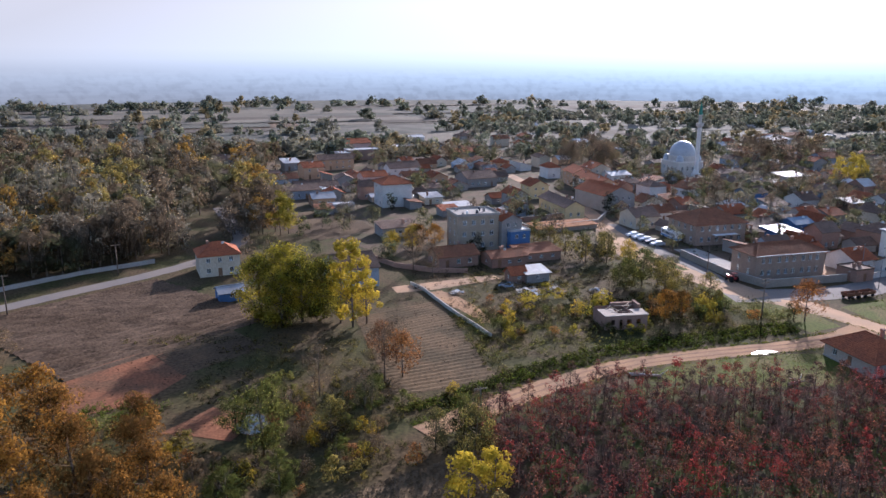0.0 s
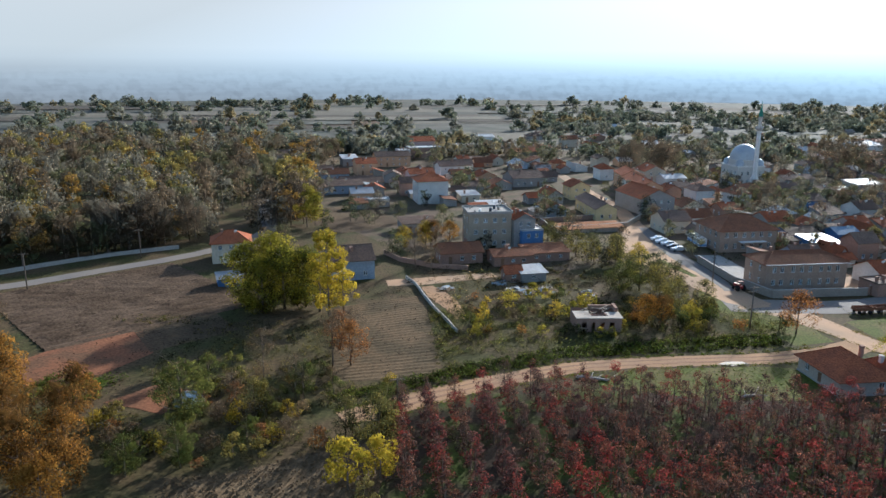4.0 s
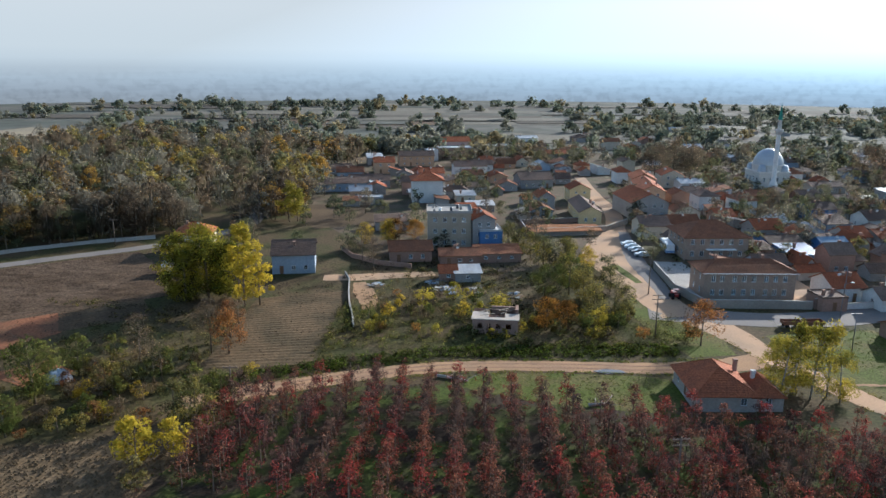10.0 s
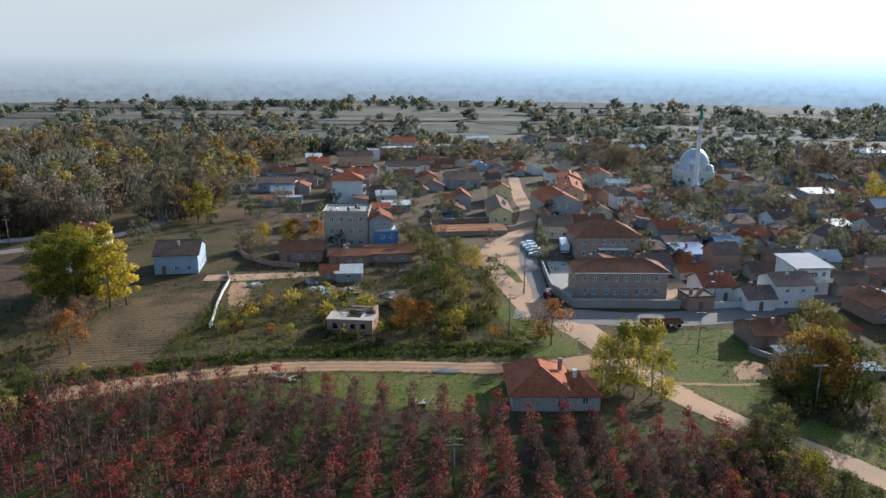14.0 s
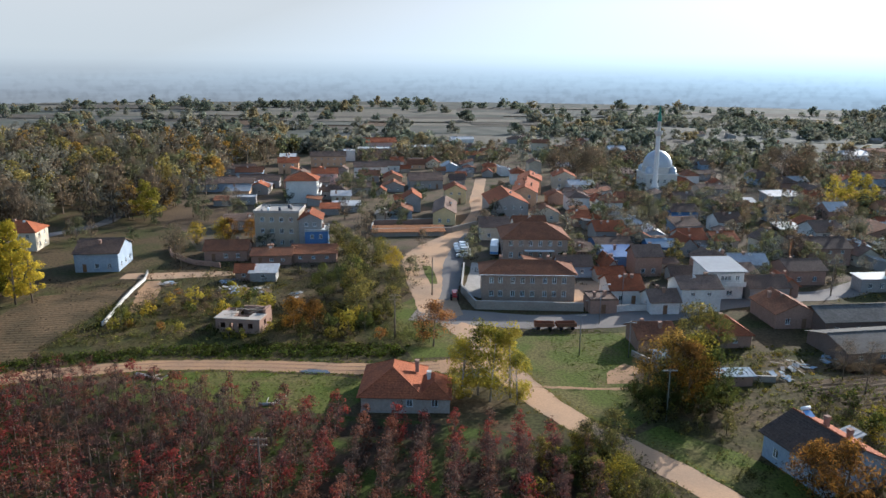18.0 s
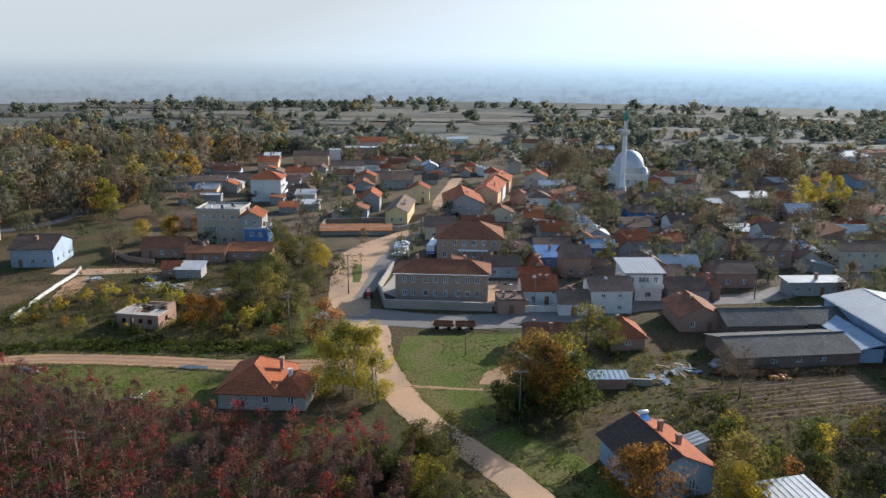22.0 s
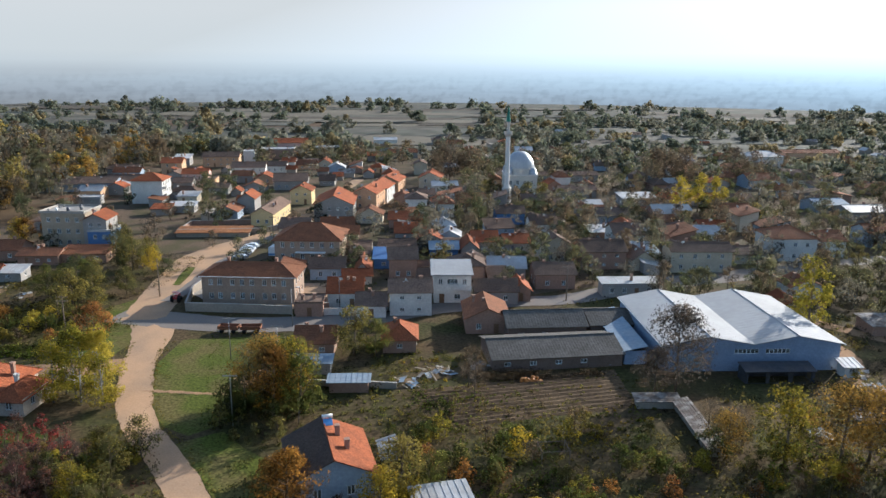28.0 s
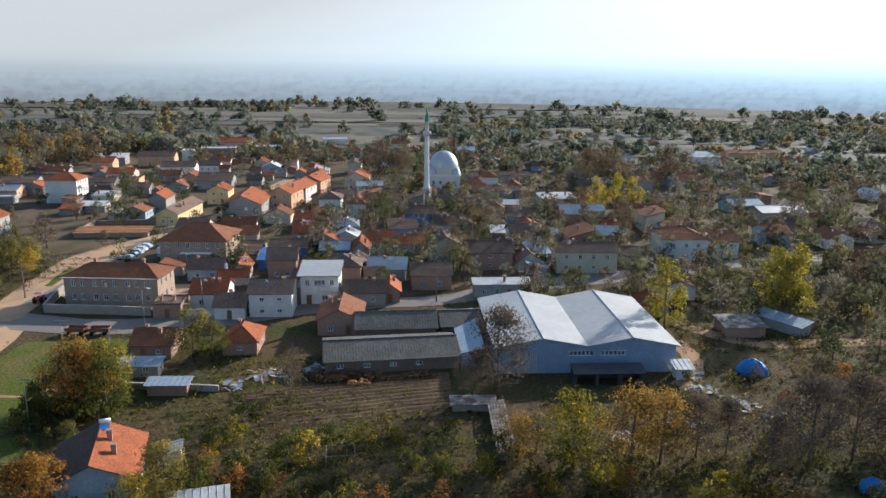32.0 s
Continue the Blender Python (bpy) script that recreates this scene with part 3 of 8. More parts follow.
def backdrop():
    """Glowing backdrop far beyond everything: sky, far plain and haze painted into its emission."""
    m = bpy.data.materials.new("painted_haze")
    m.use_nodes = True
    nt = m.node_tree
    nt.nodes.remove(nt.nodes["Principled BSDF"])
    geo = nt.nodes.new("ShaderNodeNewGeometry")
    sep = nt.nodes.new("ShaderNodeSeparateXYZ")
    nt.links.new(geo.outputs["Position"], sep.inputs[0])
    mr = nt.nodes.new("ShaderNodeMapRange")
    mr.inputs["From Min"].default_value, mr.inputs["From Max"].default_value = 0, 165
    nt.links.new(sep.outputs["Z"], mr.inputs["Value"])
    # painted haze by height: one ramp away from the sun, one towards it
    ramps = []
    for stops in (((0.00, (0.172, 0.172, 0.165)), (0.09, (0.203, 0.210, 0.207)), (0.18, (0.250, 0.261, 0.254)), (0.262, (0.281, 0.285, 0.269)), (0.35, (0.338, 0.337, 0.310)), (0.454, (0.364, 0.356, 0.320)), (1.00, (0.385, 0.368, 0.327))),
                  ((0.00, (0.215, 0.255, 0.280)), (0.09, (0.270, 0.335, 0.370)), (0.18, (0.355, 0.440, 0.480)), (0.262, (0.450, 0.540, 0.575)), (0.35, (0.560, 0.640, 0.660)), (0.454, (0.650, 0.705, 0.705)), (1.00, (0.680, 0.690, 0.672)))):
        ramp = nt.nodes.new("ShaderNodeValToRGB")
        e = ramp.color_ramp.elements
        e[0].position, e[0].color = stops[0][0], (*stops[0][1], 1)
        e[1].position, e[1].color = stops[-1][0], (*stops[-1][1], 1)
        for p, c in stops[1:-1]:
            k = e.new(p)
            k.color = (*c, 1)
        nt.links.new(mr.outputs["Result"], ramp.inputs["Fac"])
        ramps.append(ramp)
    # the glow is painted brighter on the sunward side
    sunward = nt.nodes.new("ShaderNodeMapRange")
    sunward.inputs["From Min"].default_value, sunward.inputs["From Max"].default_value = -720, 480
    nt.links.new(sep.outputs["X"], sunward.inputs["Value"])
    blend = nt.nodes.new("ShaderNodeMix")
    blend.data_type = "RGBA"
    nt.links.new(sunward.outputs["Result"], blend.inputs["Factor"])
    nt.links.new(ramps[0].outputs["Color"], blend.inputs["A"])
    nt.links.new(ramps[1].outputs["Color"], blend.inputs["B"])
    # faint far tree lines and fields painted in, fading upwards into the painted mist
    lines = []
    level = nt.nodes.new("ShaderNodeVectorMath")
    level.operation = "MULTIPLY_ADD"
    level.inputs[1].default_value = (1, 1, 0)
    level.inputs[2].default_value = (-100, -60, 0)
    nt.links.new(geo.outputs["Position"], level.inputs[0])
    way = nt.nodes.new("ShaderNodeVectorMath")
    way.operation = "NORMALIZE"
    nt.links.new(level.outputs["Vector"], way.inputs[0])
    round_about = nt.nodes.new("ShaderNodeSeparateXYZ")
    nt.links.new(way.outputs["Vector"], round_about.inputs[0])
    place = nt.nodes.new("ShaderNodeCombineXYZ")
    nt.links.new(round_about.outputs["X"], place.inputs["X"])
    nt.links.new(round_about.outputs["Y"], place.inputs["Y"])
    nt.links.new(sep.outputs["Z"], place.inputs["Z"])
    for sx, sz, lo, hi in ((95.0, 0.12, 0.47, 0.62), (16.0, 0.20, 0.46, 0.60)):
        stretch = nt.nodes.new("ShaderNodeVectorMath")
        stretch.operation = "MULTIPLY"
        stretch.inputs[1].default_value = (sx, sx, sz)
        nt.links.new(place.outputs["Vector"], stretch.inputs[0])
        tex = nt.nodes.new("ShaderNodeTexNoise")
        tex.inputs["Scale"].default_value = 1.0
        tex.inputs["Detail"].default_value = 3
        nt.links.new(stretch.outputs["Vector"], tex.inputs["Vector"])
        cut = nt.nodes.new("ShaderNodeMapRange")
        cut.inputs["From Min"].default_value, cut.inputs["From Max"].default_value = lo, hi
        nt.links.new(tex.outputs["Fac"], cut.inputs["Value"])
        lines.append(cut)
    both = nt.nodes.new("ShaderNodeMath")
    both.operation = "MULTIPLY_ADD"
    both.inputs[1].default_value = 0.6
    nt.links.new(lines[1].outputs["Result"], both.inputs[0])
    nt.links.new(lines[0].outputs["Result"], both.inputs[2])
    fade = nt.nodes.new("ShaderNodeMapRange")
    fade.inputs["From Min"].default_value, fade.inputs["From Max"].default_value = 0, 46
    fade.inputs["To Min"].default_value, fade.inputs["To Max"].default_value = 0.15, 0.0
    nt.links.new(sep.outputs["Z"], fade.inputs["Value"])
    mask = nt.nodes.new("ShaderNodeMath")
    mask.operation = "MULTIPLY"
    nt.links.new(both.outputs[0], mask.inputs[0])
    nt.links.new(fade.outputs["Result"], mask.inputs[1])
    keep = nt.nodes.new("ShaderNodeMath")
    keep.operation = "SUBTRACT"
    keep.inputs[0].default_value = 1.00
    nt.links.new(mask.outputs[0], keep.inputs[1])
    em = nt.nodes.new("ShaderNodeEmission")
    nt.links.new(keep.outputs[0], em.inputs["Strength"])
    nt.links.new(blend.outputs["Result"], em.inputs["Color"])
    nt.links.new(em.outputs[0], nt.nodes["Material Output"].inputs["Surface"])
    MATS["painted_haze"] = m
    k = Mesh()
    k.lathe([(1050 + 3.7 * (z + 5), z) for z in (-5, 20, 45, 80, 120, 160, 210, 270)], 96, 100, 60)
    tagged(new("backdrop", k.done("backdrop", "painted_haze", True)), "pale hazy sky low over the far plain", "sky", "", "structure")


backdrop()

# ---- roads and fields ----
ribbon("dirt_track", [(-3, 101, 5), (8.5, 110.5, 5.5), (18, 118, 5), (33, 127, 4.6), (50, 132.5, 4.6), (68, 137, 5), (80, 142, 6), (88, 148, 6)], 5, 0.03, "dirt_track", "reddish dirt track with wheel ruts")
ribbon("village_road", [(134, 105, 5.2), (124.8, 114.3, 5), (114.5, 122.4, 4.8), (107, 127.2, 5), (100.7, 132.8, 5.4), (94.9, 139.7, 5.6), (88.7, 147.9, 5.8), (82.8, 158, 7.2), (76.5, 167, 9.5)], 7, 0.05, "road_dust", "pale dusty village road")
ribbon("cross_street", [(66, 168, 9), (77, 169, 9.5), (92, 171, 9), (106, 177, 9), (118, 185.5, 8), (129, 196, 7), (143, 206, 7), (155, 213, 7), (171, 231, 9), (190, 246, 9), (211, 264, 8), (227, 277, 7), (262, 298, 7), (320, 330, 6)], 8, 0.07, "worn_asphalt", "worn grey street along the school wall")
ribbon("street", [(73, 167, 9), (66, 182, 10), (60, 197, 12), (55, 213, 15), (54, 228, 14), (54, 244, 8), (53, 262, 6), (50, 285, 6), (44, 305, 6), (38, 330, 5), (30, 365, 5)], 8, 0.09, "road_dust", "wide pale dusty village street")
ribbon("lane", [(-110, 145, 5), (-97, 157, 5), (-88, 168, 5), (-75, 184, 5), (-66, 200, 5), (-62, 222, 5), (-71, 245, 5), (-84, 275, 5)], 5, 0.04, "worn_asphalt", "narrow grey lane beside the fields")
ribbon("yard_path", [(-12, 172, 5), (-4, 175, 6), (6, 180, 5), (13, 184, 4)], 5, 0.03, "road_dust", "trodden earth path to the yard")
ribbon("earth_path", [(-2, 171, 3), (2, 164, 5), (6, 157, 4), (9, 149, 2)], 4, 0.04, "dirt_track", "bare reddish earth strip")
ribbon("yard_lane", [(207, 181, 3), (209, 186, 3), (209.5, 194, 3.5), (206, 204, 3.5)], 3, 0.035, "dirt_track", "reddish yard lane beside the warehouse")
ribbon("field_way", [(206, 214, 4), (221, 207, 4), (238, 214, 4), (262, 222, 4), (300, 240, 4)], 4, 0.04, "dirt_track", "dirt way behind the warehouse")
def ruts(pts, gap, width, z, mat, label):
    """A pair of wheel ruts along a road."""
    for side in (-1, 1):
        out = []
        for i, p in enumerate(pts):
            a, b = pts[max(0, i - 1)], pts[min(len(pts) - 1, i + 1)]
            d = Vector((b[0] - a[0], b[1] - a[1])).normalized()
            out.append((p[0] - d.y * gap * side, p[1] + d.x * gap * side, width))
        ribbon("wheel_rut", out, width, z, mat, label, "wheel rut")


ruts([(-3, 101), (8.5, 110.5), (18, 118), (33, 127), (50, 132.5), (68, 137), (80, 142)], 0.85, 0.55, 0.065, "dirt_rut", "worn wheel rut in the dirt track")
ribbon("street_tarmac", [(69.2, 179, 2.5), (68.6, 186, 3.5), (66.4, 195, 4.5), (63.6, 205, 5), (60.6, 218, 4.5), (58.5, 232, 4), (56.5, 248, 3)], 4, 0.125, "worn_asphalt", "worn strip of grey tarmac along the street")
sheet("street_island", [(62.2, 190.2), (64.2, 190.4), (60.6, 199.5), (57.2, 206.2), (55.0, 205.4), (58.8, 197.5)], 0.14, "meadow", "grass island at the mouth of the street", "meadow")
ribbon("foot_path", [(97, 138.4, 0.8), (101.5, 139.8, 1.0), (107, 141, 0.9), (112.5, 143, 0.7)], 1, 0.045, "dirt_track", "trodden earth path across the grass")
sheet("bare_patch", [(109, 144), (114.5, 146), (115, 152), (111, 154), (108.5, 149)], 0.04, "dirt_track", "bare trodden earth beside the sheds", "ground")
sheet("school_yard", [(71.5, 186), (77, 183), (79, 196), (74, 214), (67, 213)], 0.12, "wall_concrete", "pale concrete yard of the school", "yard")
sheet("school_court", [(99, 184), (106, 187), (101, 206), (92, 203), (80, 198), (79, 190)], 0.11, "road_dust", "pale paved court behind the school", "yard")
sheet("village_ground", [(-70, 262), (-10, 200), (30, 190), (62, 214), (76, 200), (105, 186), (130, 200), (165, 230), (230, 285), (262, 330), (240, 430), (120, 470), (-20, 470), (-130, 420)], 0.02, "village_earth", "trodden earth between the village houses", "ground")

sheet("meadow", [(102.5, 134.5), (108, 129.5), (114, 128), (117, 134), (115, 146), (116, 158), (110, 170), (97, 165), (88.5, 160), (92, 149), (97.5, 141)], 0.03, "meadow", "short green grass with worn patches", "meadow")
sheet("meadow", [(114, 125.5), (124, 118), (134, 110), (138, 114), (136, 121), (128, 126), (118, 131)], 0.03, "meadow", "short green grass beside the road", "meadow")
sheet("meadow", [(35, 120), (50, 117), (71, 119), (73, 127), (70, 133), (52, 130), (40, 126)], 0.04, "meadow", "green grass strip along the dirt track", "meadow")
sheet("meadow", [(60, 170), (70, 150), (74, 144), (82, 148), (80, 160), (70, 166), (63, 180)], 0.03, "meadow", "green verge beside the road", "meadow")
sheet("orchard_floor", [(-2, 60), (60, 46), (128, 82), (121, 110), (100, 122), (84, 121), (60, 118), (34, 120), (12, 111), (4, 98)], 0.02, "shaded_litter", "grass and fallen leaves under the orchard, darkened for tree shade", "ground")
furrows("ploughed_field", (-100, 146), (-72, 180), (-36, 152), (-64, 118), 2.2, 0.42, "soil", "brown ploughed field in long furrows")
sheet("red_plot", [(-62, 125), (-55, 134), (-44, 121), (-48, 110), (-57, 104), (-66, 112)], 0.06, "red_soil", "bare plot of red earth", "field")
sheet("red_plot", [(-41, 100), (-36, 109), (-28, 106), (-30, 98)], 0.05, "red_soil", "bare plot of red earth", "field")
furrows("garden_plot", (-57, 134), (-47, 148), (-34, 135), (-45, 121), 0.9, 0.12, "dark_soil", "dark freshly dug garden plot", 0.04)
furrows("stubble_field", (-8, 113), (9.5, 120), (-1.5, 164), (-19, 152), 1.3, 0.12, "stubble", "brown stubble field with weeds")
sheet("vegetable_bed", [(-55, 104), (-47, 109), (-44, 106), (-52, 101)], 0.08, "meadow", "green bed of garden vegetables", "garden")
furrows("clod_field", (-22, 66), (-17, 81), (6, 97), (8, 70), 1.0, 0.1, "clod", "coarse ploughed field of dry clods")
furrows("vegetable_rows", (139, 154), (169, 174), (174, 160), (150, 144), 1.3, 0.2, "dark_soil", "garden rows of earth and low greens")
sheet("bare_lot", [(-66, 252), (-43, 275), (-22, 240), (-38, 222)], 0.05, "dark_soil", "dark bare lot of earth", "field")
sheet("far_field", [(-420, 400), (-296, 335), (-338, 496), (-420, 500)], 0.03, "straw_field", "pale harvested field on the plain", "field")
sheet("far_field", [(147, 330), (166, 346), (172, 322), (155, 310)], 0.06, "straw_field", "pale dry field between the houses", "field")
sheet("far_field", [(-260, 560), (-120, 640), (-170, 760), (-330, 660)], 0.03, "soil", "brown ploughed field on the plain", "field")
sheet("far_field", [(-80, 700), (80, 760), (40, 900), (-140, 840)], 0.03, "straw_field", "pale harvested field on the plain", "field")
sheet("far_field", [(250, 640), (400, 700), (360, 820), (200, 760)], 0.03, "straw_field", "pale harvested field on the plain", "field")
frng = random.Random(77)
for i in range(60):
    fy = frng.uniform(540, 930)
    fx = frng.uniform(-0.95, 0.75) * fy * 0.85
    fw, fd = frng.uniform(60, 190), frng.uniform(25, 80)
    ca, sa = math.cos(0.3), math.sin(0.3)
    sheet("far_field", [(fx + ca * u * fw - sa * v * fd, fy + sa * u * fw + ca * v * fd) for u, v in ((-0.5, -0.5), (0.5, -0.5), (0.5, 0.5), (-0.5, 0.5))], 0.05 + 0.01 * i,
          frng.choice(("hazed_straw", "hazed_land", "hazed_land", "hazed_straw", "hazed_soil")), "harvested field on the far plain", "field")
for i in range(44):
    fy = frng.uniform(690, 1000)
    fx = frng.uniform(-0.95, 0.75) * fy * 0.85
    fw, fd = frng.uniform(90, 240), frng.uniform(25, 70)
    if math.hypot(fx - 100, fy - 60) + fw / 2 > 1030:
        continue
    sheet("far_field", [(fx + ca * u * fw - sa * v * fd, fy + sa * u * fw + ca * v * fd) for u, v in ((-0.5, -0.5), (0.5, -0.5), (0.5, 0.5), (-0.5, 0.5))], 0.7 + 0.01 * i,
          frng.choice(("hazed_straw", "hazed_land", "hazed_land", "hazed_soil")), "harvested field on the far plain", "field")
sheet("puddle", [(57.5, 132.6), (60, 132.1), (63, 133.2), (61.5, 134.2), (58.8, 133.7)], 0.075, "puddle", "shallow puddle on the dirt track", "puddle")

# ---- houses ----
CACHE = {}


def cached(key, make):
    if key not in CACHE:
        CACHE[key] = make()
    return CACHE[key]


def wall_mesh(w, d, h, openings, mat, ridge="", rise=0.0, thick=0.2):
    """Four outer walls with real openings and their reveals; gable ends where the roof asks for them."""
    m = Mesh()
    corners = ((-w / 2, -d / 2, 1, 0, w), (w / 2, -d / 2, 0, 1, d), (w / 2, d / 2, -1, 0, w), (-w / 2, d / 2, 0, -1, d))
    for side, (x, y, ux, uy, ln) in enumerate(corners):
        holes = openings.get(side, ())
        us = sorted({0, ln, *(o[0] for o in holes), *(o[2] for o in holes)})
        vs = sorted({-0.2, h, *(o[1] for o in holes), *(o[3] for o in holes)})
        nx, ny = -uy, ux

        def p(u, v, inside=0.0):
            return (x + ux * u + nx * inside, y + uy * u + ny * inside, v)

        for a, b in zip(us, us[1:]):
            for c, e in zip(vs, vs[1:]):
                mu, mv = (a + b) / 2, (c + e) / 2
                if not any(o[0] < mu < o[2] and o[1] < mv < o[3] for o in holes):
                    m.poly(p(a, c), p(b, c), p(b, e), p(a, e))
        for a, c, b, e in holes:
            m.poly(p(a, c), p(a, c, thick), p(b, c, thick), p(b, c))
            m.poly(p(a, e), p(b, e), p(b, e, thick), p(a, e, thick))
            m.poly(p(a, c), p(a, e), p(a, e, thick), p(a, c, thick))
            m.poly(p(b, c), p(b, c, thick), p(b, e, thick), p(b, e))
    if ridge == "x":
        for s in (-1, 1):
            q = [(s * w / 2, -d / 2, h), (s * w / 2, d / 2, h), (s * w / 2, 0, h + rise)]
            m.poly(*(q if s > 0 else q[::-1]))
    elif ridge == "y":
        for s in (-1, 1):
            q = [(w / 2, s * d / 2, h), (-w / 2, s * d / 2, h), (0, s * d / 2, h + rise)]
            m.poly(*(q if s > 0 else q[::-1]))
    elif ridge == "shed":
        m.poly((-w / 2, d / 2, h), (-w / 2, d / 2, h + rise), (w / 2, d / 2, h + rise), (w / 2, d / 2, h))
        m.poly((w / 2, -d / 2, h), (w / 2, d / 2, h), (w / 2, d / 2, h + rise))
        m.poly((-w / 2, -d / 2, h), (-w / 2, d / 2, h + rise), (-w / 2, d / 2, h))
    return m.done("wall", mat)


def slope(m, a, b, c, d, gauge=0.42, lip=0.05, thick=0.12):
    """One roof slope from the eave a-b up to d-c, laid in overlapping courses."""
    a, b, c, d = (Vector(v) for v in (a, b, c, d))
    n = ((b - a).cross((d if (d - a).length > 0.01 else c) - a)).normalized()
    run = max(((a + b) / 2 - (c + d) / 2).length, 0.5)
    k = max(2, int(run / gauge))
    for i in range(k):
        t0, t1 = i / k, (i + 1) / k
        l0, r0, l1, r1 = a.lerp(d, t0), b.lerp(c, t0), a.lerp(d, t1), b.lerp(c, t1)
        up = n * lip
        m.poly(l0 + up, r0 + up, r1, l1)
        m.poly(l0, r0, r0 + up, l0 + up)
    dn = n * -thick
    m.poly(d + dn, c + dn, b + dn, a + dn)
    m.poly(a + dn, b + dn, b, a)
    m.poly(b + dn, c + dn, c, b)
    m.poly(a, d, d + dn, a + dn)


def roof_mesh(kind, w, d, h, rise, over, mat, ridge):
    m, cap = Mesh(), Mesh()
    W, D = w / 2 + over, d / 2 + over
    tin = mat.startswith("roof_tin") or mat in ("roof_blue", "roof_sheet")
    g, lip = (9, 0.0) if tin else (0.42, 0.05)
    k = over * 2 * rise / (d if ridge == "x" else w)
    e, z = h - k + 0.02, h + rise + 0.03
    if kind == "gable" and ridge == "x":
        slope(m, (-W, -D, e), (W, -D, e), (W, 0, z), (-W, 0, z), g, lip)
        slope(m, (W, D, e), (-W, D, e), (-W, 0, z), (W, 0, z), g, lip)
        cap.tube((-W, 0, z), (W, 0, z), 0.14, 0.14, 6)
    elif kind == "gable":
        slope(m, (W, -D, e), (W, D, e), (0, D, z), (0, -D, z), g, lip)
        slope(m, (-W, D, e), (-W, -D, e), (0, -D, z), (0, D, z), g, lip)
        cap.tube((0, -D, z), (0, D, z), 0.14, 0.14, 6)
    elif kind == "hip":
        if w >= d:
            r = W - D * 0.9
            p, q = (-r, 0, z), (r, 0, z)
            slope(m, (-W, -D, e), (W, -D, e), q, p, g, lip)
            slope(m, (W, D, e), (-W, D, e), p, q, g, lip)
            slope(m, (W, -D, e), (W, D, e), q, q, g, lip)
            slope(m, (-W, D, e), (-W, -D, e), p, p, g, lip)
            corners = ((p, (-W, -D, e)), (p, (-W, D, e)), (q, (W, -D, e)), (q, (W, D, e)))
        else:
            r = D - W * 0.9
            p, q = (0, -r, z), (0, r, z)
            slope(m, (W, -D, e), (W, D, e), q, p, g, lip)
            slope(m, (-W, D, e), (-W, -D, e), p, q, g, lip)
            slope(m, (-W, -D, e), (W, -D, e), p, p, g, lip)
            slope(m, (W, D, e), (-W, D, e), q, q, g, lip)
            corners = ((p, (-W, -D, e)), (p, (W, -D, e)), (q, (-W, D, e)), (q, (W, D, e)))
        cap.tube(p, q, 0.14, 0.14, 6)
        for a, b in corners:
            cap.tube(a, b, 0.12, 0.12, 5)
    elif kind == "shed":
        s = over * rise / d
        slope(m, (-W, -D, h - s + 0.02), (W, -D, h - s + 0.02), (W, D, h + rise + s + 0.02), (-W, D, h + rise + s + 0.02), g, lip)
        if tin:
            t = -W + 0.5
            while t < W:
                cap.tube((t, -D, h - s + 0.05), (t, D, h + rise + s + 0.05), 0.035, 0.035, 4)
                t += 0.9
    else:
        m.box(-W, -D, h, W, D, h + 0.2)
        cap.box(-W, -D, h + 0.2, W, -D + 0.15, h + 0.2 + rise)
        cap.box(-W, D - 0.15, h + 0.2, W, D, h + 0.2 + rise)
        cap.box(-W, -D + 0.15, h + 0.2, -W + 0.15, D - 0.15, h + 0.2 + rise)
        cap.box(W - 0.15, -D + 0.15, h + 0.2, W, D - 0.15, h + 0.2 + rise)
    return m.done("roof", mat), (cap.done("ridge", mat) if cap.f else None)


def frame_mesh(w, h, mullions=1):
    def make():
        m = Mesh()
        t = 0.07
        m.box(0, -0.03, 0, t, 0.03, h)
        m.box(w - t, -0.03, 0, w, 0.03, h)
        m.box(t, -0.03, 0, w - t, 0.03, t)
        m.box(t, -0.03, h - t, w - t, 0.03, h)
        for i in range(mullions):
            x = w * (i + 1) / (mullions + 1)
            m.box(x - 0.03, -0.028, t, x + 0.03, 0.028, h - t)
        return m.done("window_frame", "frame_white")

    return cached(("frame", round(w, 2), round(h, 2), mullions), make)


def pane_mesh(w, h):
    def make():
        m = Mesh()
        m.box(0.07, -0.008, 0.07, w - 0.07, 0.008, h - 0.07)
        return m.done("pane", "glass")

    return cached(("pane", round(w, 2), round(h, 2)), make)


def sill_mesh(w):
    def make():
        m = Mesh()
        m.box(-0.08, -0.12, -0.07, w + 0.08, 0.1, -0.005)
        return m.done("sill", "wall_concrete")

    return cached(("sill", round(w, 2)), make)


def leaf_door_mesh(w, h):
    def make():
        m = Mesh()
        m.box(0.02, -0.03, 0, w - 0.02, 0.03, h - 0.02)
        m.box(0.12, -0.05, 0.15, w / 2 - 0.06, -0.03, h * 0.45)
        m.box(w / 2 + 0.06, -0.05, 0.15, w - 0.12, -0.03, h * 0.45)
        m.box(0.12, -0.05, h * 0.52, w - 0.12, -0.03, h - 0.15)
        return m.done("door", "door_wood")

    return cached(("door", round(w, 2), round(h, 2)), make)


def side_pose(side, w, d, u, z, inset):
    x, y, a = ((-w / 2, -d / 2, 0), (w / 2, -d / 2, 90), (w / 2, d / 2, 180), (-w / 2, d / 2, 270))[side]
    return pose(x, y, 0, 0, 0, a) @ pose(u, inset, z)


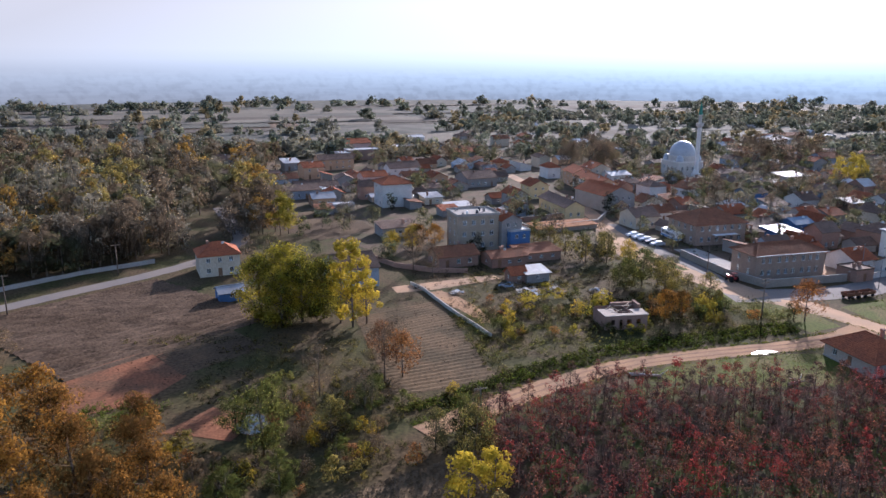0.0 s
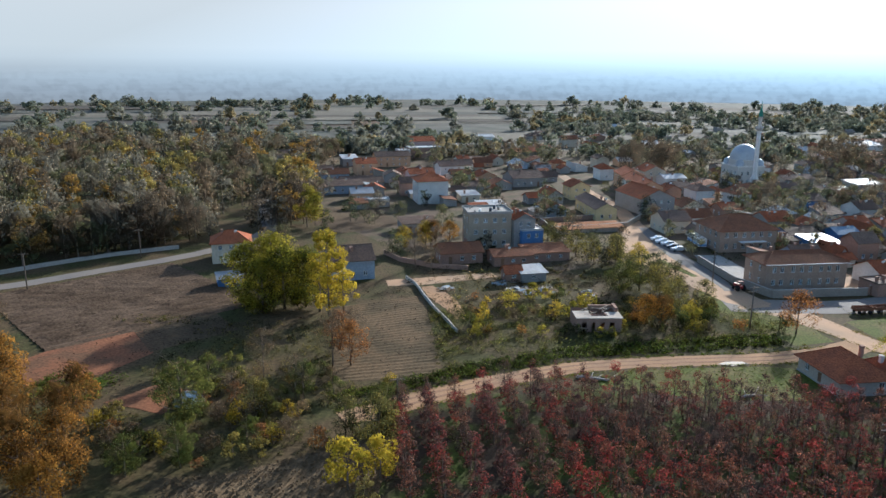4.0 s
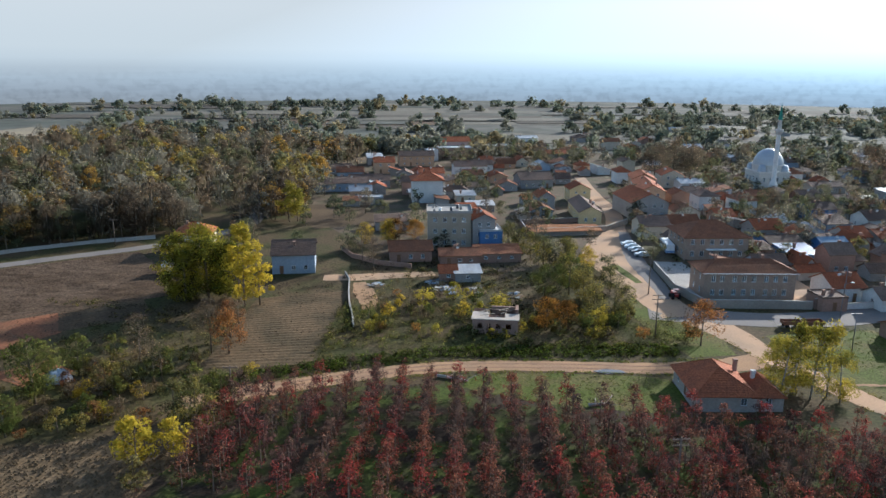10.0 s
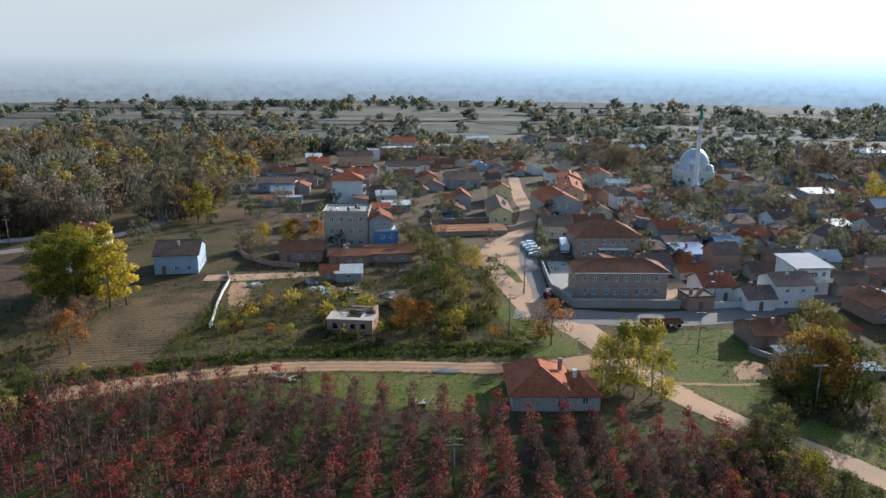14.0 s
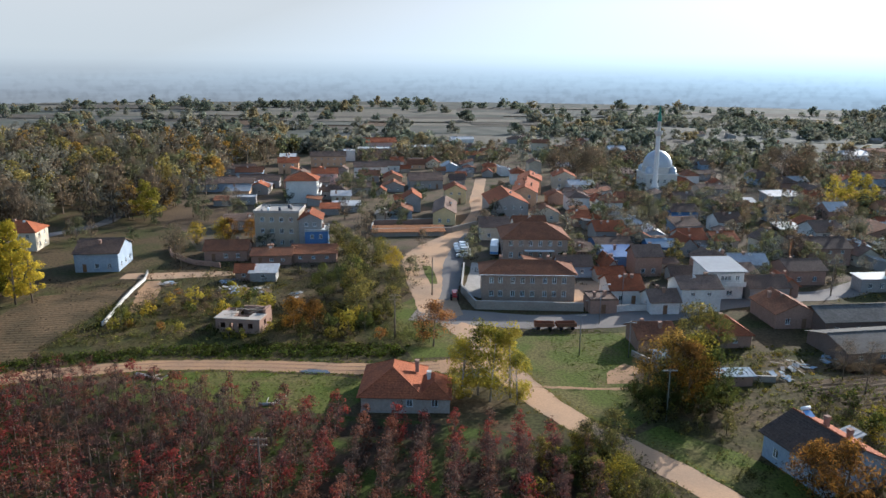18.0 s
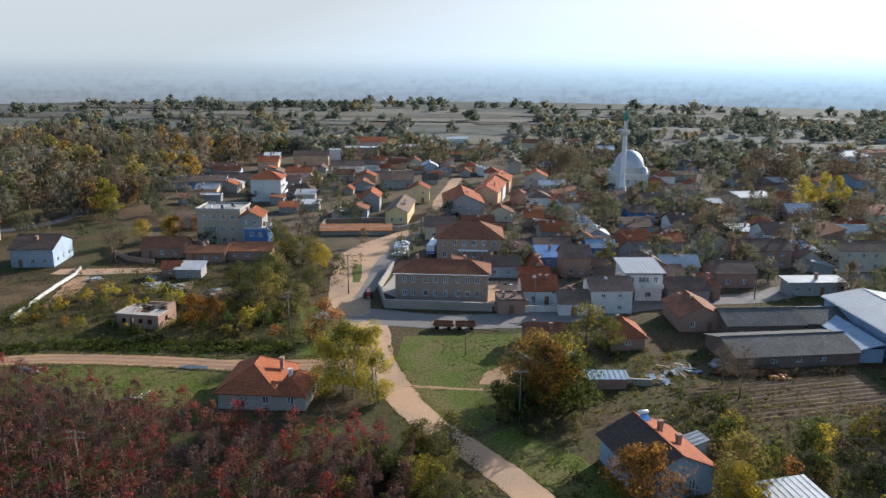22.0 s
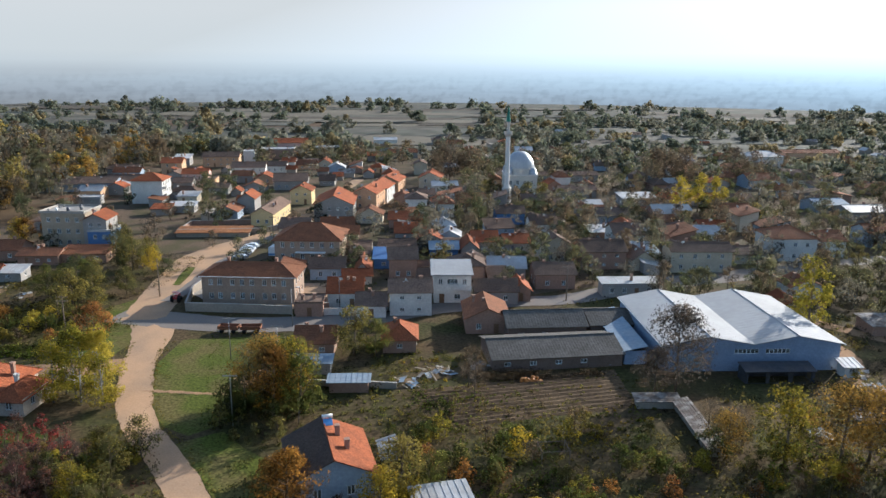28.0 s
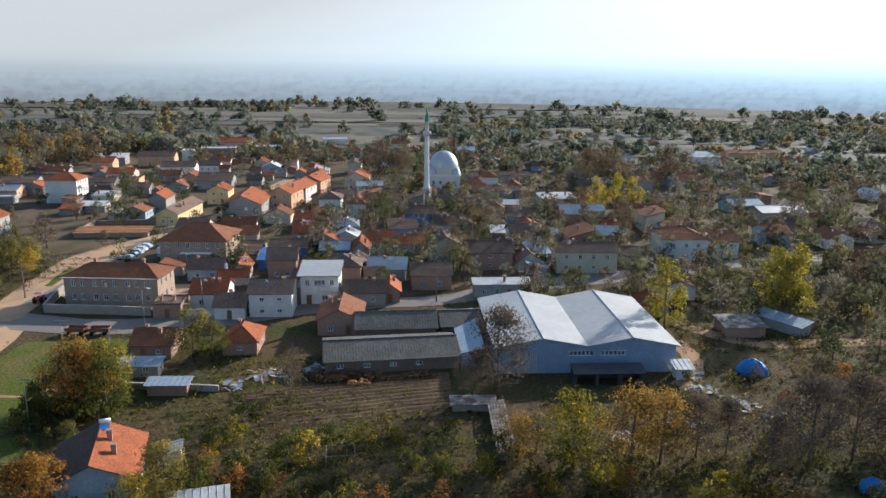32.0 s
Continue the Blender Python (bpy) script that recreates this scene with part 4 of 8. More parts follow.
def fit_openings(body, w, d, openings, sills=True):
    for side, holes in openings.items():
        for a, c, b, e in holes:
            at = side_pose(side, w, d, a, c, 0.1)
            if c < 0.3:
                part("door", leaf_door_mesh(b - a, e - c), body, at)
            else:
                win = part("window", frame_mesh(b - a, e - c, 1 if b - a < 1.8 else 2), body, at)
                part("pane", pane_mesh(b - a, e - c), win)
                if sills:
                    part("sill", sill_mesh(b - a), win, pose(0, -0.08, 0))


def rows_of(ln, h0, storeys, n, ww=1.0, wh=1.25, storey=2.9, sill=0.95, door_at=None, margin=0.8):
    out = []
    for s in range(storeys):
        for i in range(n):
            u = margin + (ln - 2 * margin) * (i + 0.5) / n - ww / 2
            z = h0 + s * storey + sill
            if s == 0 and door_at == i:
                out.append((u, 0.02, u + ww, 2.1))
            else:
                out.append((u, z, u + ww, z + wh))
    return out


def chimney_mesh(h, brick="wall_brick"):
    def make():
        m = Mesh()
        m.box(-0.28, -0.28, 0, 0.28, 0.28, h)
        m.box(-0.36, -0.36, h, 0.36, 0.36, h + 0.12)
        for s in (-1, 1):
            m.box(s * 0.26 - 0.07, -0.3, h + 0.12, s * 0.26 + 0.07, 0.3, h + 0.35)
        m.box(-0.36, -0.36, h + 0.35, 0.36, 0.36, h + 0.43)
        return m.done("chimney", brick)

    return cached(("chimney", round(h, 1), brick), make)


def dish_mesh():
    def make():
        m = Mesh()
        m.lathe([(0.02, 0), (0.2, 0.03), (0.36, 0.1), (0.45, 0.18)], 12)
        m.tube((0, 0, 0), (0, 0, 0.4), 0.012, 0.012, 4)
        m.tube((0, 0, 0), (0.3, 0, -0.6), 0.025, 0.025, 5)
        return m.done("satellite_dish", "frame_white", True)

    return cached("dish", make)


WALL_WORDS = {"plaster": "mud-plastered", "stone": "rough stone", "lime": "whitewashed", "white": "whitewashed", "grey": "grey rendered", "bluegrey": "pale blue-grey", "beige": "beige", "brick": "brick", "orange": "orange-painted", "yellow": "yellow-painted", "pink": "pink", "blue": "blue-painted"}
ROOF_WORDS = {"worn": "rusty sheet-metal roof", "red": "red tile roof", "redbrown": "weathered red-brown tile roof", "brown": "old brown tile roof", "tin": "pale sheet-metal roof", "tinblue": "bluish sheet-metal roof", "blue": "blue sheet roof", "orange": "orange tile roof", "slate": "dark sheet roof"}
SHAPE = {"gable": "gabled", "hip": "hipped", "shed": "lean-to", "flat": "flat-roofed"}
HR = random.Random(11)
FOOTPRINTS = []


def house(x, y, rot, w, d, h, roof, rise, wall, top, storeys, ridge="", name="house", label="", windows=True, chimneys=None, over=0.45):
    """A village house: walls with windows and a door, roof in courses, ridge, chimneys, dish."""
    ridge = ridge or ("x" if w >= d * 0.75 else "y")
    small = h < 2.7
    kind = name if name != "house" else ("shed" if small else "house")
    label = label or f"{WALL_WORDS[wall]} {storeys}-storey village house, {SHAPE[roof]}, with {ROOF_WORDS[top]}".replace("1-storey", "low").replace("2-storey", "two-storey").replace("3-storey", "three-storey")
    if small and name == "house":
        label = label.replace("village house", "outbuilding")
    e = thing(kind, x, y, rot, label, kind.replace("_", " "), "village houses")
    FOOTPRINTS.append((x, y, math.hypot(w, d) / 2 + 0.5))
    op = {}
    if windows and y < 400:
        st = (h - 0.2) / storeys
        wh = 1.2 if st > 2.6 else 0.8
        sill = 0.95 if st > 2.6 else 1.0
        nf, ns = max(1, int(w / 3.2)), max(1, int(d / 3.6))
        op[0] = rows_of(w, 0, storeys, nf, 1.0, wh, st, sill, HR.randrange(nf) if HR.random() < 0.6 and not small else None)
        op[1] = rows_of(d, 0, storeys, ns, 0.9, wh, st, sill)
        if HR.random() < 0.4:
            op[3] = rows_of(d, 0, storeys, ns, 0.9, wh, st, sill)
    body = part("wall", wall_mesh(w, d, h, op, "wall_" + wall, {"gable": ridge, "shed": "shed"}.get(roof, ""), rise), e)
    fit_openings(body, w, d, op)
    r, cap = roof_mesh(roof, w, d, h, rise, over if roof != "flat" else 0.1, "roof_" + top, ridge)
    r_ob = part("roof", r, e)
    if cap:
        part({"flat": "parapet", "shed": "rib"}.get(roof, "ridge"), cap, r_ob)
    n = chimneys if chimneys is not None else (0 if small else HR.choice((1, 1, 2)))
    for _ in range(n):
        cx, cy = HR.uniform(-w * 0.3, w * 0.3), HR.uniform(-d * 0.2, d * 0.2)
        part("chimney", chimney_mesh(1.1 if roof != "flat" else 0.9), e, pose(cx, cy, h + rise * 0.45))
    if not small and HR.random() < 0.55:
        part("satellite_dish", dish_mesh(), e, pose(HR.uniform(-w * 0.3, w * 0.3), -d * 0.2, h + rise * 0.75 + 0.5, 60, 0, HR.uniform(120, 220)))
    return e


house(-61.5, 297.6, 25, 19.6, 12, 3.6, 'gable', 1.8, 'bluegrey', 'brown', 1)
house(-38.1, 269.8, 24, 9.1, 5, 2.6, 'flat', 0.3, 'grey', 'tin', 1)
house(-56.4, 310.1, 25, 13.9, 9, 3.2, 'gable', 1.8, 'grey', 'brown', 1)
house(-83.1, 339.8, 26, 13.8, 9, 3.0, 'gable', 1.6, 'grey', 'brown', 1)
house(-63.2, 351.0, 26, 9.6, 10, 5.6, 'gable', 2.0, 'orange', 'red', 2)
house(-27.2, 311.9, 25, 7.8, 8, 3.5, 'gable', 1.5, 'grey', 'brown', 1)
house(-5.7, 286.8, 24, 7.3, 7, 2.8, 'shed', 0.8, 'beige', 'tin', 1)
house(-78.6, 378.3, 26, 7.9, 9, 4.0, 'shed', 1.2, 'grey', 'tin', 1)
house(-115.8, 393.7, 27, 15.8, 10, 3.6, 'gable', 2.0, 'grey', 'brown', 1)
house(-55.6, 405.6, 27, 6.0, 9, 5.4, 'flat', 0.3, 'white', 'tin', 2)
house(-46.9, 420.8, 27, 18.5, 9, 5.6, 'flat', 0.3, 'brick', 'tin', 2)
house(-56.4, 451.5, 28, 19.8, 12, 6.4, 'gable', 2.2, 'pink', 'red', 2)
house(-26.2, 438.6, 27, 16.6, 10, 5.6, 'flat', 0.3, 'yellow', 'tin', 2)
house(-21.0, 388.4, 26, 6.2, 8, 3.6, 'gable', 1.8, 'white', 'red', 1)
house(13.4, 331.5, 25, 14.1, 13, 4.0, 'gable', 2.4, 'grey', 'brown', 1)
house(-6.6, 308.2, 24, 7.8, 8, 3.0, 'gable', 1.4, 'grey', 'brown', 1)
house(19.1, 287.7, 24, 5.5, 6, 2.6, 'gable', 1.4, 'grey', 'red', 1)
house(102.5, 212.7, 22, 3.4, 9, 3.2, 'gable', 2.0, 'grey', 'red', 1)
house(107.4, 193.2, 22, 7.5, 9, 3.6, 'gable', 2.2, 'white', 'red', 1)
house(116.1, 187.8, 21, 6.2, 7, 3.0, 'gable', 1.8, 'white', 'brown', 1)
house(123.1, 192.6, 22, 8.9, 8, 5.4, 'gable', 1.8, 'white', 'brown', 2)
house(94.5, 228.2, 22, 5.2, 7, 2.8, 'shed', 0.8, 'brick', 'brown', 1)
house(104.0, 226.7, 22, 8.5, 9, 2.8, 'shed', 0.9, 'blue', 'blue', 1)
house(100.8, 239.3, 22, 10.1, 10, 2.8, 'gable', 1.4, 'blue', 'brown', 1)
house(98.3, 255.8, 23, 9.2, 9, 3.4, 'gable', 2.2, 'grey', 'red', 1)
house(114.4, 240.3, 22, 7.7, 7, 3.0, 'gable', 1.4, 'blue', 'tinblue', 1)
house(120.8, 243.2, 22, 4.9, 9, 3.2, 'gable', 2.2, 'grey', 'red', 1)
house(122.4, 253.3, 23, 7.3, 9, 3.2, 'gable', 2.2, 'grey', 'red', 1)
house(127.3, 226.7, 22, 6.4, 9, 3.2, 'gable', 1.8, 'brick', 'brown', 1)
house(138.4, 206.4, 22, 9.4, 8, 3.2, 'gable', 1.8, 'grey', 'brown', 1)
house(143.2, 209.8, 22, 4.3, 7, 3.0, 'gable', 1.6, 'brick', 'red', 1)
house(148.3, 223.4, 22, 9.5, 9, 3.8, 'gable', 1.8, 'brick', 'brown', 1)
house(131.3, 254.7, 23, 7.2, 9, 3.2, 'gable', 1.6, 'grey', 'red', 1)
house(119.9, 293.1, 23, 9.5, 9, 4.0, 'gable', 1.8, 'blue', 'brown', 2)
house(133.8, 279.3, 23, 8.0, 9, 4.0, 'gable', 2.2, 'white', 'brown', 1)
house(133.7, 319.7, 24, 9.3, 9, 3.4, 'gable', 1.6, 'grey', 'brown', 1)
house(133.0, 354.3, 24, 15.2, 8, 3.2, 'gable', 1.4, 'grey', 'brown', 1)
house(152.4, 278.7, 23, 7.0, 7, 2.8, 'shed', 0.8, 'brick', 'tin', 1)
house(160.7, 271.1, 23, 8.7, 10, 4.6, 'gable', 2.4, 'white', 'brown', 2)
house(167.6, 257.3, 22, 5.8, 9, 2.8, 'shed', 1.0, 'bluegrey', 'tinblue', 1)
house(156.7, 246.0, 22, 11.9, 10, 5.0, 'gable', 2.0, 'brick', 'brown', 2)
house(181.5, 251.0, 20, 15.8, 8, 5.8, 'gable', 1.6, 'beige', 'brown', 2)
house(193.5, 264.7, 22, 7.8, 8, 2.8, 'gable', 1.4, 'beige', 'brown', 1)
house(205.0, 274.0, 20, 12.0, 12, 6.6, 'hip', 2.4, 'white', 'redbrown', 2)
house(216.0, 281.0, 23, 7.4, 9, 5.0, 'gable', 2.0, 'white', 'redbrown', 2)
house(158.0, 343.2, 24, 13.2, 9, 3.4, 'shed', 0.8, 'grey', 'tin', 1)
house(120.0, 395.5, 25, 31.9, 8, 3.2, 'gable', 1.2, 'grey', 'brown', 1)
house(211.8, 489.5, 26, 17.7, 14, 6.0, 'hip', 2.4, 'white', 'tin', 2)
house(205.8, 408.8, 25, 14.3, 12, 4.0, 'gable', 2.4, 'bluegrey', 'redbrown', 1)
house(225.7, 355.4, 24, 11.9, 12, 3.4, 'gable', 1.4, 'bluegrey', 'tinblue', 1)
house(237.0, 345.3, 23, 16.5, 12, 3.4, 'gable', 1.4, 'grey', 'tin', 1)
house(231.4, 300.1, 23, 7.4, 9, 4.6, 'gable', 1.8, 'bluegrey', 'redbrown', 2)
house(194.9, 355.3, 24, 10.0, 9, 3.0, 'gable', 1.6, 'yellow', 'brown', 1)
house(78.6, 345.6, 24, 10.6, 8, 3.2, 'gable', 1.4, 'white', 'tin', 1)
house(78.7, 322.6, 24, 6.6, 8, 3.2, 'gable', 1.6, 'grey', 'brown', 1)
house(241.3, 545.5, 26, 36.2, 10, 3.2, 'gable', 1.4, 'orange', 'redbrown', 1)
house(8.9, 435.3, 27, 12.5, 9, 3.2, 'gable', 1.6, 'grey', 'red', 1)
house(15.9, 454.3, 27, 16.3, 9, 3.2, 'gable', 1.6, 'grey', 'redbrown', 1)
house(-23.8, 520.9, 28, 15.2, 9, 3.2, 'gable', 1.2, 'white', 'tin', 1)
house(88.4, 334.3, 24, 6.8, 8, 3.2, 'gable', 1.4, 'beige', 'brown', 1)
house(4.5, 269.5, 23, 9.5, 6, 2.6, 'shed', 0.6, 'grey', 'tin', 1)
# stand-in for a low-walled yard of orange earth, built as a shed
house(38.5, 241.0, 23, 22.0, 7, 1.5, 'shed', 0.5, 'stone', 'orange', 1, windows=False, chimneys=0)
house(2.3, 196.7, 22, 11.3, 8, 3.2, 'gable', 1.8, 'brick', 'redbrown', 1)
house(16.0, 196.7, 22, 10.4, 7, 2.8, 'gable', 1.2, 'brick', 'redbrown', 1)
house(25.2, 202.7, 22, 12.1, 7, 2.6, 'shed', 0.8, 'brick', 'redbrown', 1)
house(17.7, 180.1, 22, 4.1, 4, 2.4, 'gable', 1.4, 'brick', 'red', 1)
house(22.3, 181.3, 22, 6.2, 5, 2.4, 'shed', 0.7, 'grey', 'tin', 1)
house(-23.2, 178.8, 24, 10.6, 12.5, 5.0, 'gable', 2.4, 'bluegrey', 'brown', 1)
house(20.2, 214.6, 23, 6.4, 8, 5.8, 'flat', 0.3, 'blue', 'tin', 2)
house(17.6, 216.2, 23, 6.4, 9, 9.0, 'gable', 1.6, 'grey', 'red', 3)
house(-15.4, 232.1, 23, 11.6, 8, 3.0, 'shed', 0.8, 'grey', 'brown', 1)
house(-70.5, 291.0, 24, 12.7, 9, 3.4, 'gable', 1.6, 'bluegrey', 'brown', 1)
house(-52.2, 308.0, 24, 14.3, 9, 3.4, 'gable', 1.6, 'grey', 'brown', 1)
house(64.7, 246.0, 19, 8.8, 10, 4.2, 'gable', 2.2, 'beige', 'brown', 1)
house(129.0, 172.0, 21, 6.2, 8, 2.8, 'hip', 2.0, 'brick', 'red', 1)
house(115.0, 165.1, 21, 7.1, 8, 2.8, 'gable', 1.8, 'brick', 'redbrown', 1)
house(119.3, 155.2, 21, 6.7, 3, 2.2, 'shed', 0.3, 'grey', 'tinblue', 1)
house(128.8, 150.4, 21, 6.3, 2.2, 2.0, 'shed', 0.25, 'brick', 'tinblue', 1, windows=False)
house(141.0, 189.0, 21, 8.6, 11, 3.4, 'gable', 2.0, 'brick', 'redbrown', 1, ridge="y")
house(218.3, 212.8, 21, 8.0, 6, 2.3, 'shed', 0.5, 'brick', 'worn', 1, windows=False)
house(226.5, 218.4, -38, 11.0, 3.4, 2.2, 'shed', 0.5, 'grey', 'tinblue', 1, windows=False)
house(166.8, 220.9, 22, 13.2, 4, 3.4, 'shed', 0.3, 'grey', 'tin', 1)
house(103.6, 183.6, 22, 5.8, 6, 3.0, 'flat', 0.2, 'brick', 'brown', 1)


# the row along the street and the houses behind the white one
house(42.0, 268.5, 16, 7.4, 23, 4.2, 'gable', 1.9, 'yellow', 'brown', 1, ridge="y")
house(36.0, 301.0, 20, 8.0, 9, 5.4, 'gable', 2.0, 'yellow', 'red', 2, ridge="y")
house(60.2, 281.5, 22, 13.2, 20, 6.0, 'gable', 3.0, 'grey', 'red', 2, ridge="y")
house(63.2, 303.0, 10, 9.0, 14, 6.2, 'gable', 2.2, 'orange', 'red', 2, ridge="y")
house(61.0, 318.0, 10, 9.0, 14, 5.8, 'gable', 2.2, 'white', 'red', 2, ridge="y")
house(59.2, 333.5, 10, 9.5, 14, 6.2, 'gable', 2.2, 'orange', 'red', 2, ridge="y")
house(70.5, 352.0, 14, 9.5, 12, 5.6, 'gable', 2.2, 'beige', 'red', 2, ridge="y")
house(-32.0, 327.0, 25, 11.0, 9, 5.0, 'gable', 1.8, 'pink', 'red', 2, ridge="x")
house(-57.0, 382.0, 26, 18.0, 10, 5.4, 'gable', 2.0, 'orange', 'brown', 2, ridge="x")
house(-20.5, 351.5, 25, 15.0, 9, 5.4, 'gable', 2.0, 'white', 'brown', 2, ridge="x")
house(-72.0, 330.0, 25, 12.0, 8, 3.2, 'gable', 1.8, 'bluegrey', 'redbrown', 1, ridge="x")

# the school
def school():
    w, d, h = 20.8, 9.5, 6.5
    a = radians(16.5)
    fx, fy = 77.6, 181.4
    x, y = fx + math.cos(a) * w / 2 - math.sin(a) * d / 2, fy + math.sin(a) * w / 2 + math.cos(a) * d / 2
    FOOTPRINTS.append((x, y, 13))
    e = thing("school_building", x, y, 16.5, "two-storey brown rendered school with white windows and hipped tile roof", "school")
    front = []
    for s in range(2):
        for u in (1.6, 3.6, 6.4, 8.6, 10.8, 13.6, 15.7, 17.9):
            front.append((u, 1.1 + 3.1 * s, u + 1.0, 2.5 + 3.1 * s))
    op = {0: front, 1: rows_of(d, 0, 2, 3, 0.95, 1.4, 3.1, 1.1), 2: rows_of(w, 0, 2, 7, 0.95, 1.4, 3.1, 1.1), 3: rows_of(d, 0, 2, 2, 0.95, 1.4, 3.1, 1.1)}
    body = part("wall", wall_mesh(w, d, h, op, "wall_school", "", 0, 0.3), e)
    fit_openings(body, w, d, op)
    r, cap = roof_mesh("hip", w, d, h, 1.9, 0.7, "roof_redbrown", "x")
    ro = part("roof", r, e)
    part("ridge", cap, ro)
    m = Mesh()
    m.box(-w / 2 - 0.7, -d / 2 - 0.7, h - 0.32, w / 2 + 0.7, -d / 2 - 0.58, h - 0.16)
    part("gutter", m.done("gutter", "frame_white"), e)
    for k in (-6, 5):
        part("chimney", chimney_mesh(1.3), e, pose(k, 1.5, h + 0.9))
    a = radians(20.0)
    w2, d2, h2 = 17.5, 14.0, 6.6
    x2, y2 = 74.6 + math.cos(a) * w2 / 2 - math.sin(a) * d2 / 2, 217.2 + math.sin(a) * w2 / 2 + math.cos(a) * d2 / 2
    FOOTPRINTS.append((x2, y2, 12))
    e = thing("school_building", x2, y2, 18, "broad two-storey brown building with hipped red-brown tile roof", "school")
    op = {0: rows_of(w2, 0, 2, 6, 1.1, 1.5, 3.2, 1.1), 1: rows_of(d2, 0, 2, 4, 1.1, 1.5, 3.2, 1.1), 3: rows_of(d2, 0, 2, 4, 1.1, 1.5, 3.2, 1.1)}
    body = part("wall", wall_mesh(w2, d2, h2, op, "wall_school", "", 0, 0.3), e)
    fit_openings(body, w2, d2, op)
    r, cap = roof_mesh("hip", w2, d2, h2, 3.2, 0.7, "roof_redbrown", "x")
    ro = part("roof", r, e)
    part("ridge", cap, ro)
    m = Mesh()
    m.box(-3, -d2 / 2 - 1.6, 3.1, 5, -d2 / 2 - 0.02, 3.25)
    part("canopy", m.done("canopy", "frame_white"), e)


school()


def garden_wall(pts, height, thick, mat, label, name="garden_wall", cap=True, z=0.0):
    """A wall along a line: one stretch a part, each with its coping."""
    e = thing(name, pts[0][0], pts[0][1], 0, label, name.replace("_", " "))
    o = Vector(pts[0])
    for a, b in zip(pts, pts[1:]):
        a, b = Vector(a) - o, Vector(b) - o
        d = (b - a)
        m, c = Mesh(), Mesh()
        ln = d.length
        steps = max(1, int(ln / 3))
        rng = random.Random(int(ln * 100))
        for i in range(steps):
            dz = rng.uniform(-0.06, 0.06)
            m.box(ln * i / steps + 0.01, -thick / 2, -0.1, ln * (i + 1) / steps - 0.01, thick / 2, height + dz)
            if cap:
                c.box(ln * i / steps + 0.01, -thick / 2 - 0.05, height + dz, ln * (i + 1) / steps - 0.01, thick / 2 + 0.05, height + dz + 0.08)
        at = pose(a.x, a.y, z, 0, 0, math.degrees(math.atan2(d.y, d.x)))
        w = part("stretch", m.done("stretch", mat), e, at)
        if cap:
            part("coping", c.done("coping", "wall_concrete"), w)
    return e


garden_wall([(66.5, 206), (71.5, 186), (77.8, 175.2), (100.4, 181.2)], 1.9, 0.3, "wall_stone", "long rendered stone wall round the school")
garden_wall([(100.8, 181.4), (107.5, 184.6)], 2.4, 0.3, "wall_brick", "brick wall beside the school gate")
garden_wall([(106.5, 182.8), (113.5, 186)], 1.5, 0.25, "wall_white", "low whitewashed street wall")
garden_wall([(115, 187.2), (121, 191.6)], 2.0, 0.25, "wall_white", "whitewashed wall along the street")
garden_wall([(-8.2, 176.5), (-4.6, 171), (-1.2, 162.5), (2.6, 154), (6.2, 147), (9.4, 140.2)], 0.75, 0.2, "wall_lime", "pale whitewashed field wall")
garden_wall([(-112, 158), (-103, 171), (-92, 184), (-78, 195.5)], 1.0, 0.3, "wall_concrete", "low concrete wall along the lane")
garden_wall([(28, 236.5), (51, 247), (57, 262)], 1.8, 0.3, "wall_stone", "old stone wall round a ruined yard")
garden_wall([(27.5, 237), (23, 250), (46, 262)], 1.6, 0.3, "wall_brick", "old brick wall round a yard")
garden_wall([(-19, 199.5), (-13, 192.5), (-3, 187.5), (6, 187)], 1.3, 0.3, "wall_brick", "dark stone garden wall", cap=False)
garden_wall([(112, 158), (121, 149.5), (136, 153.5)], 1.1, 0.25, "wall_stone", "low rough stone yard wall")


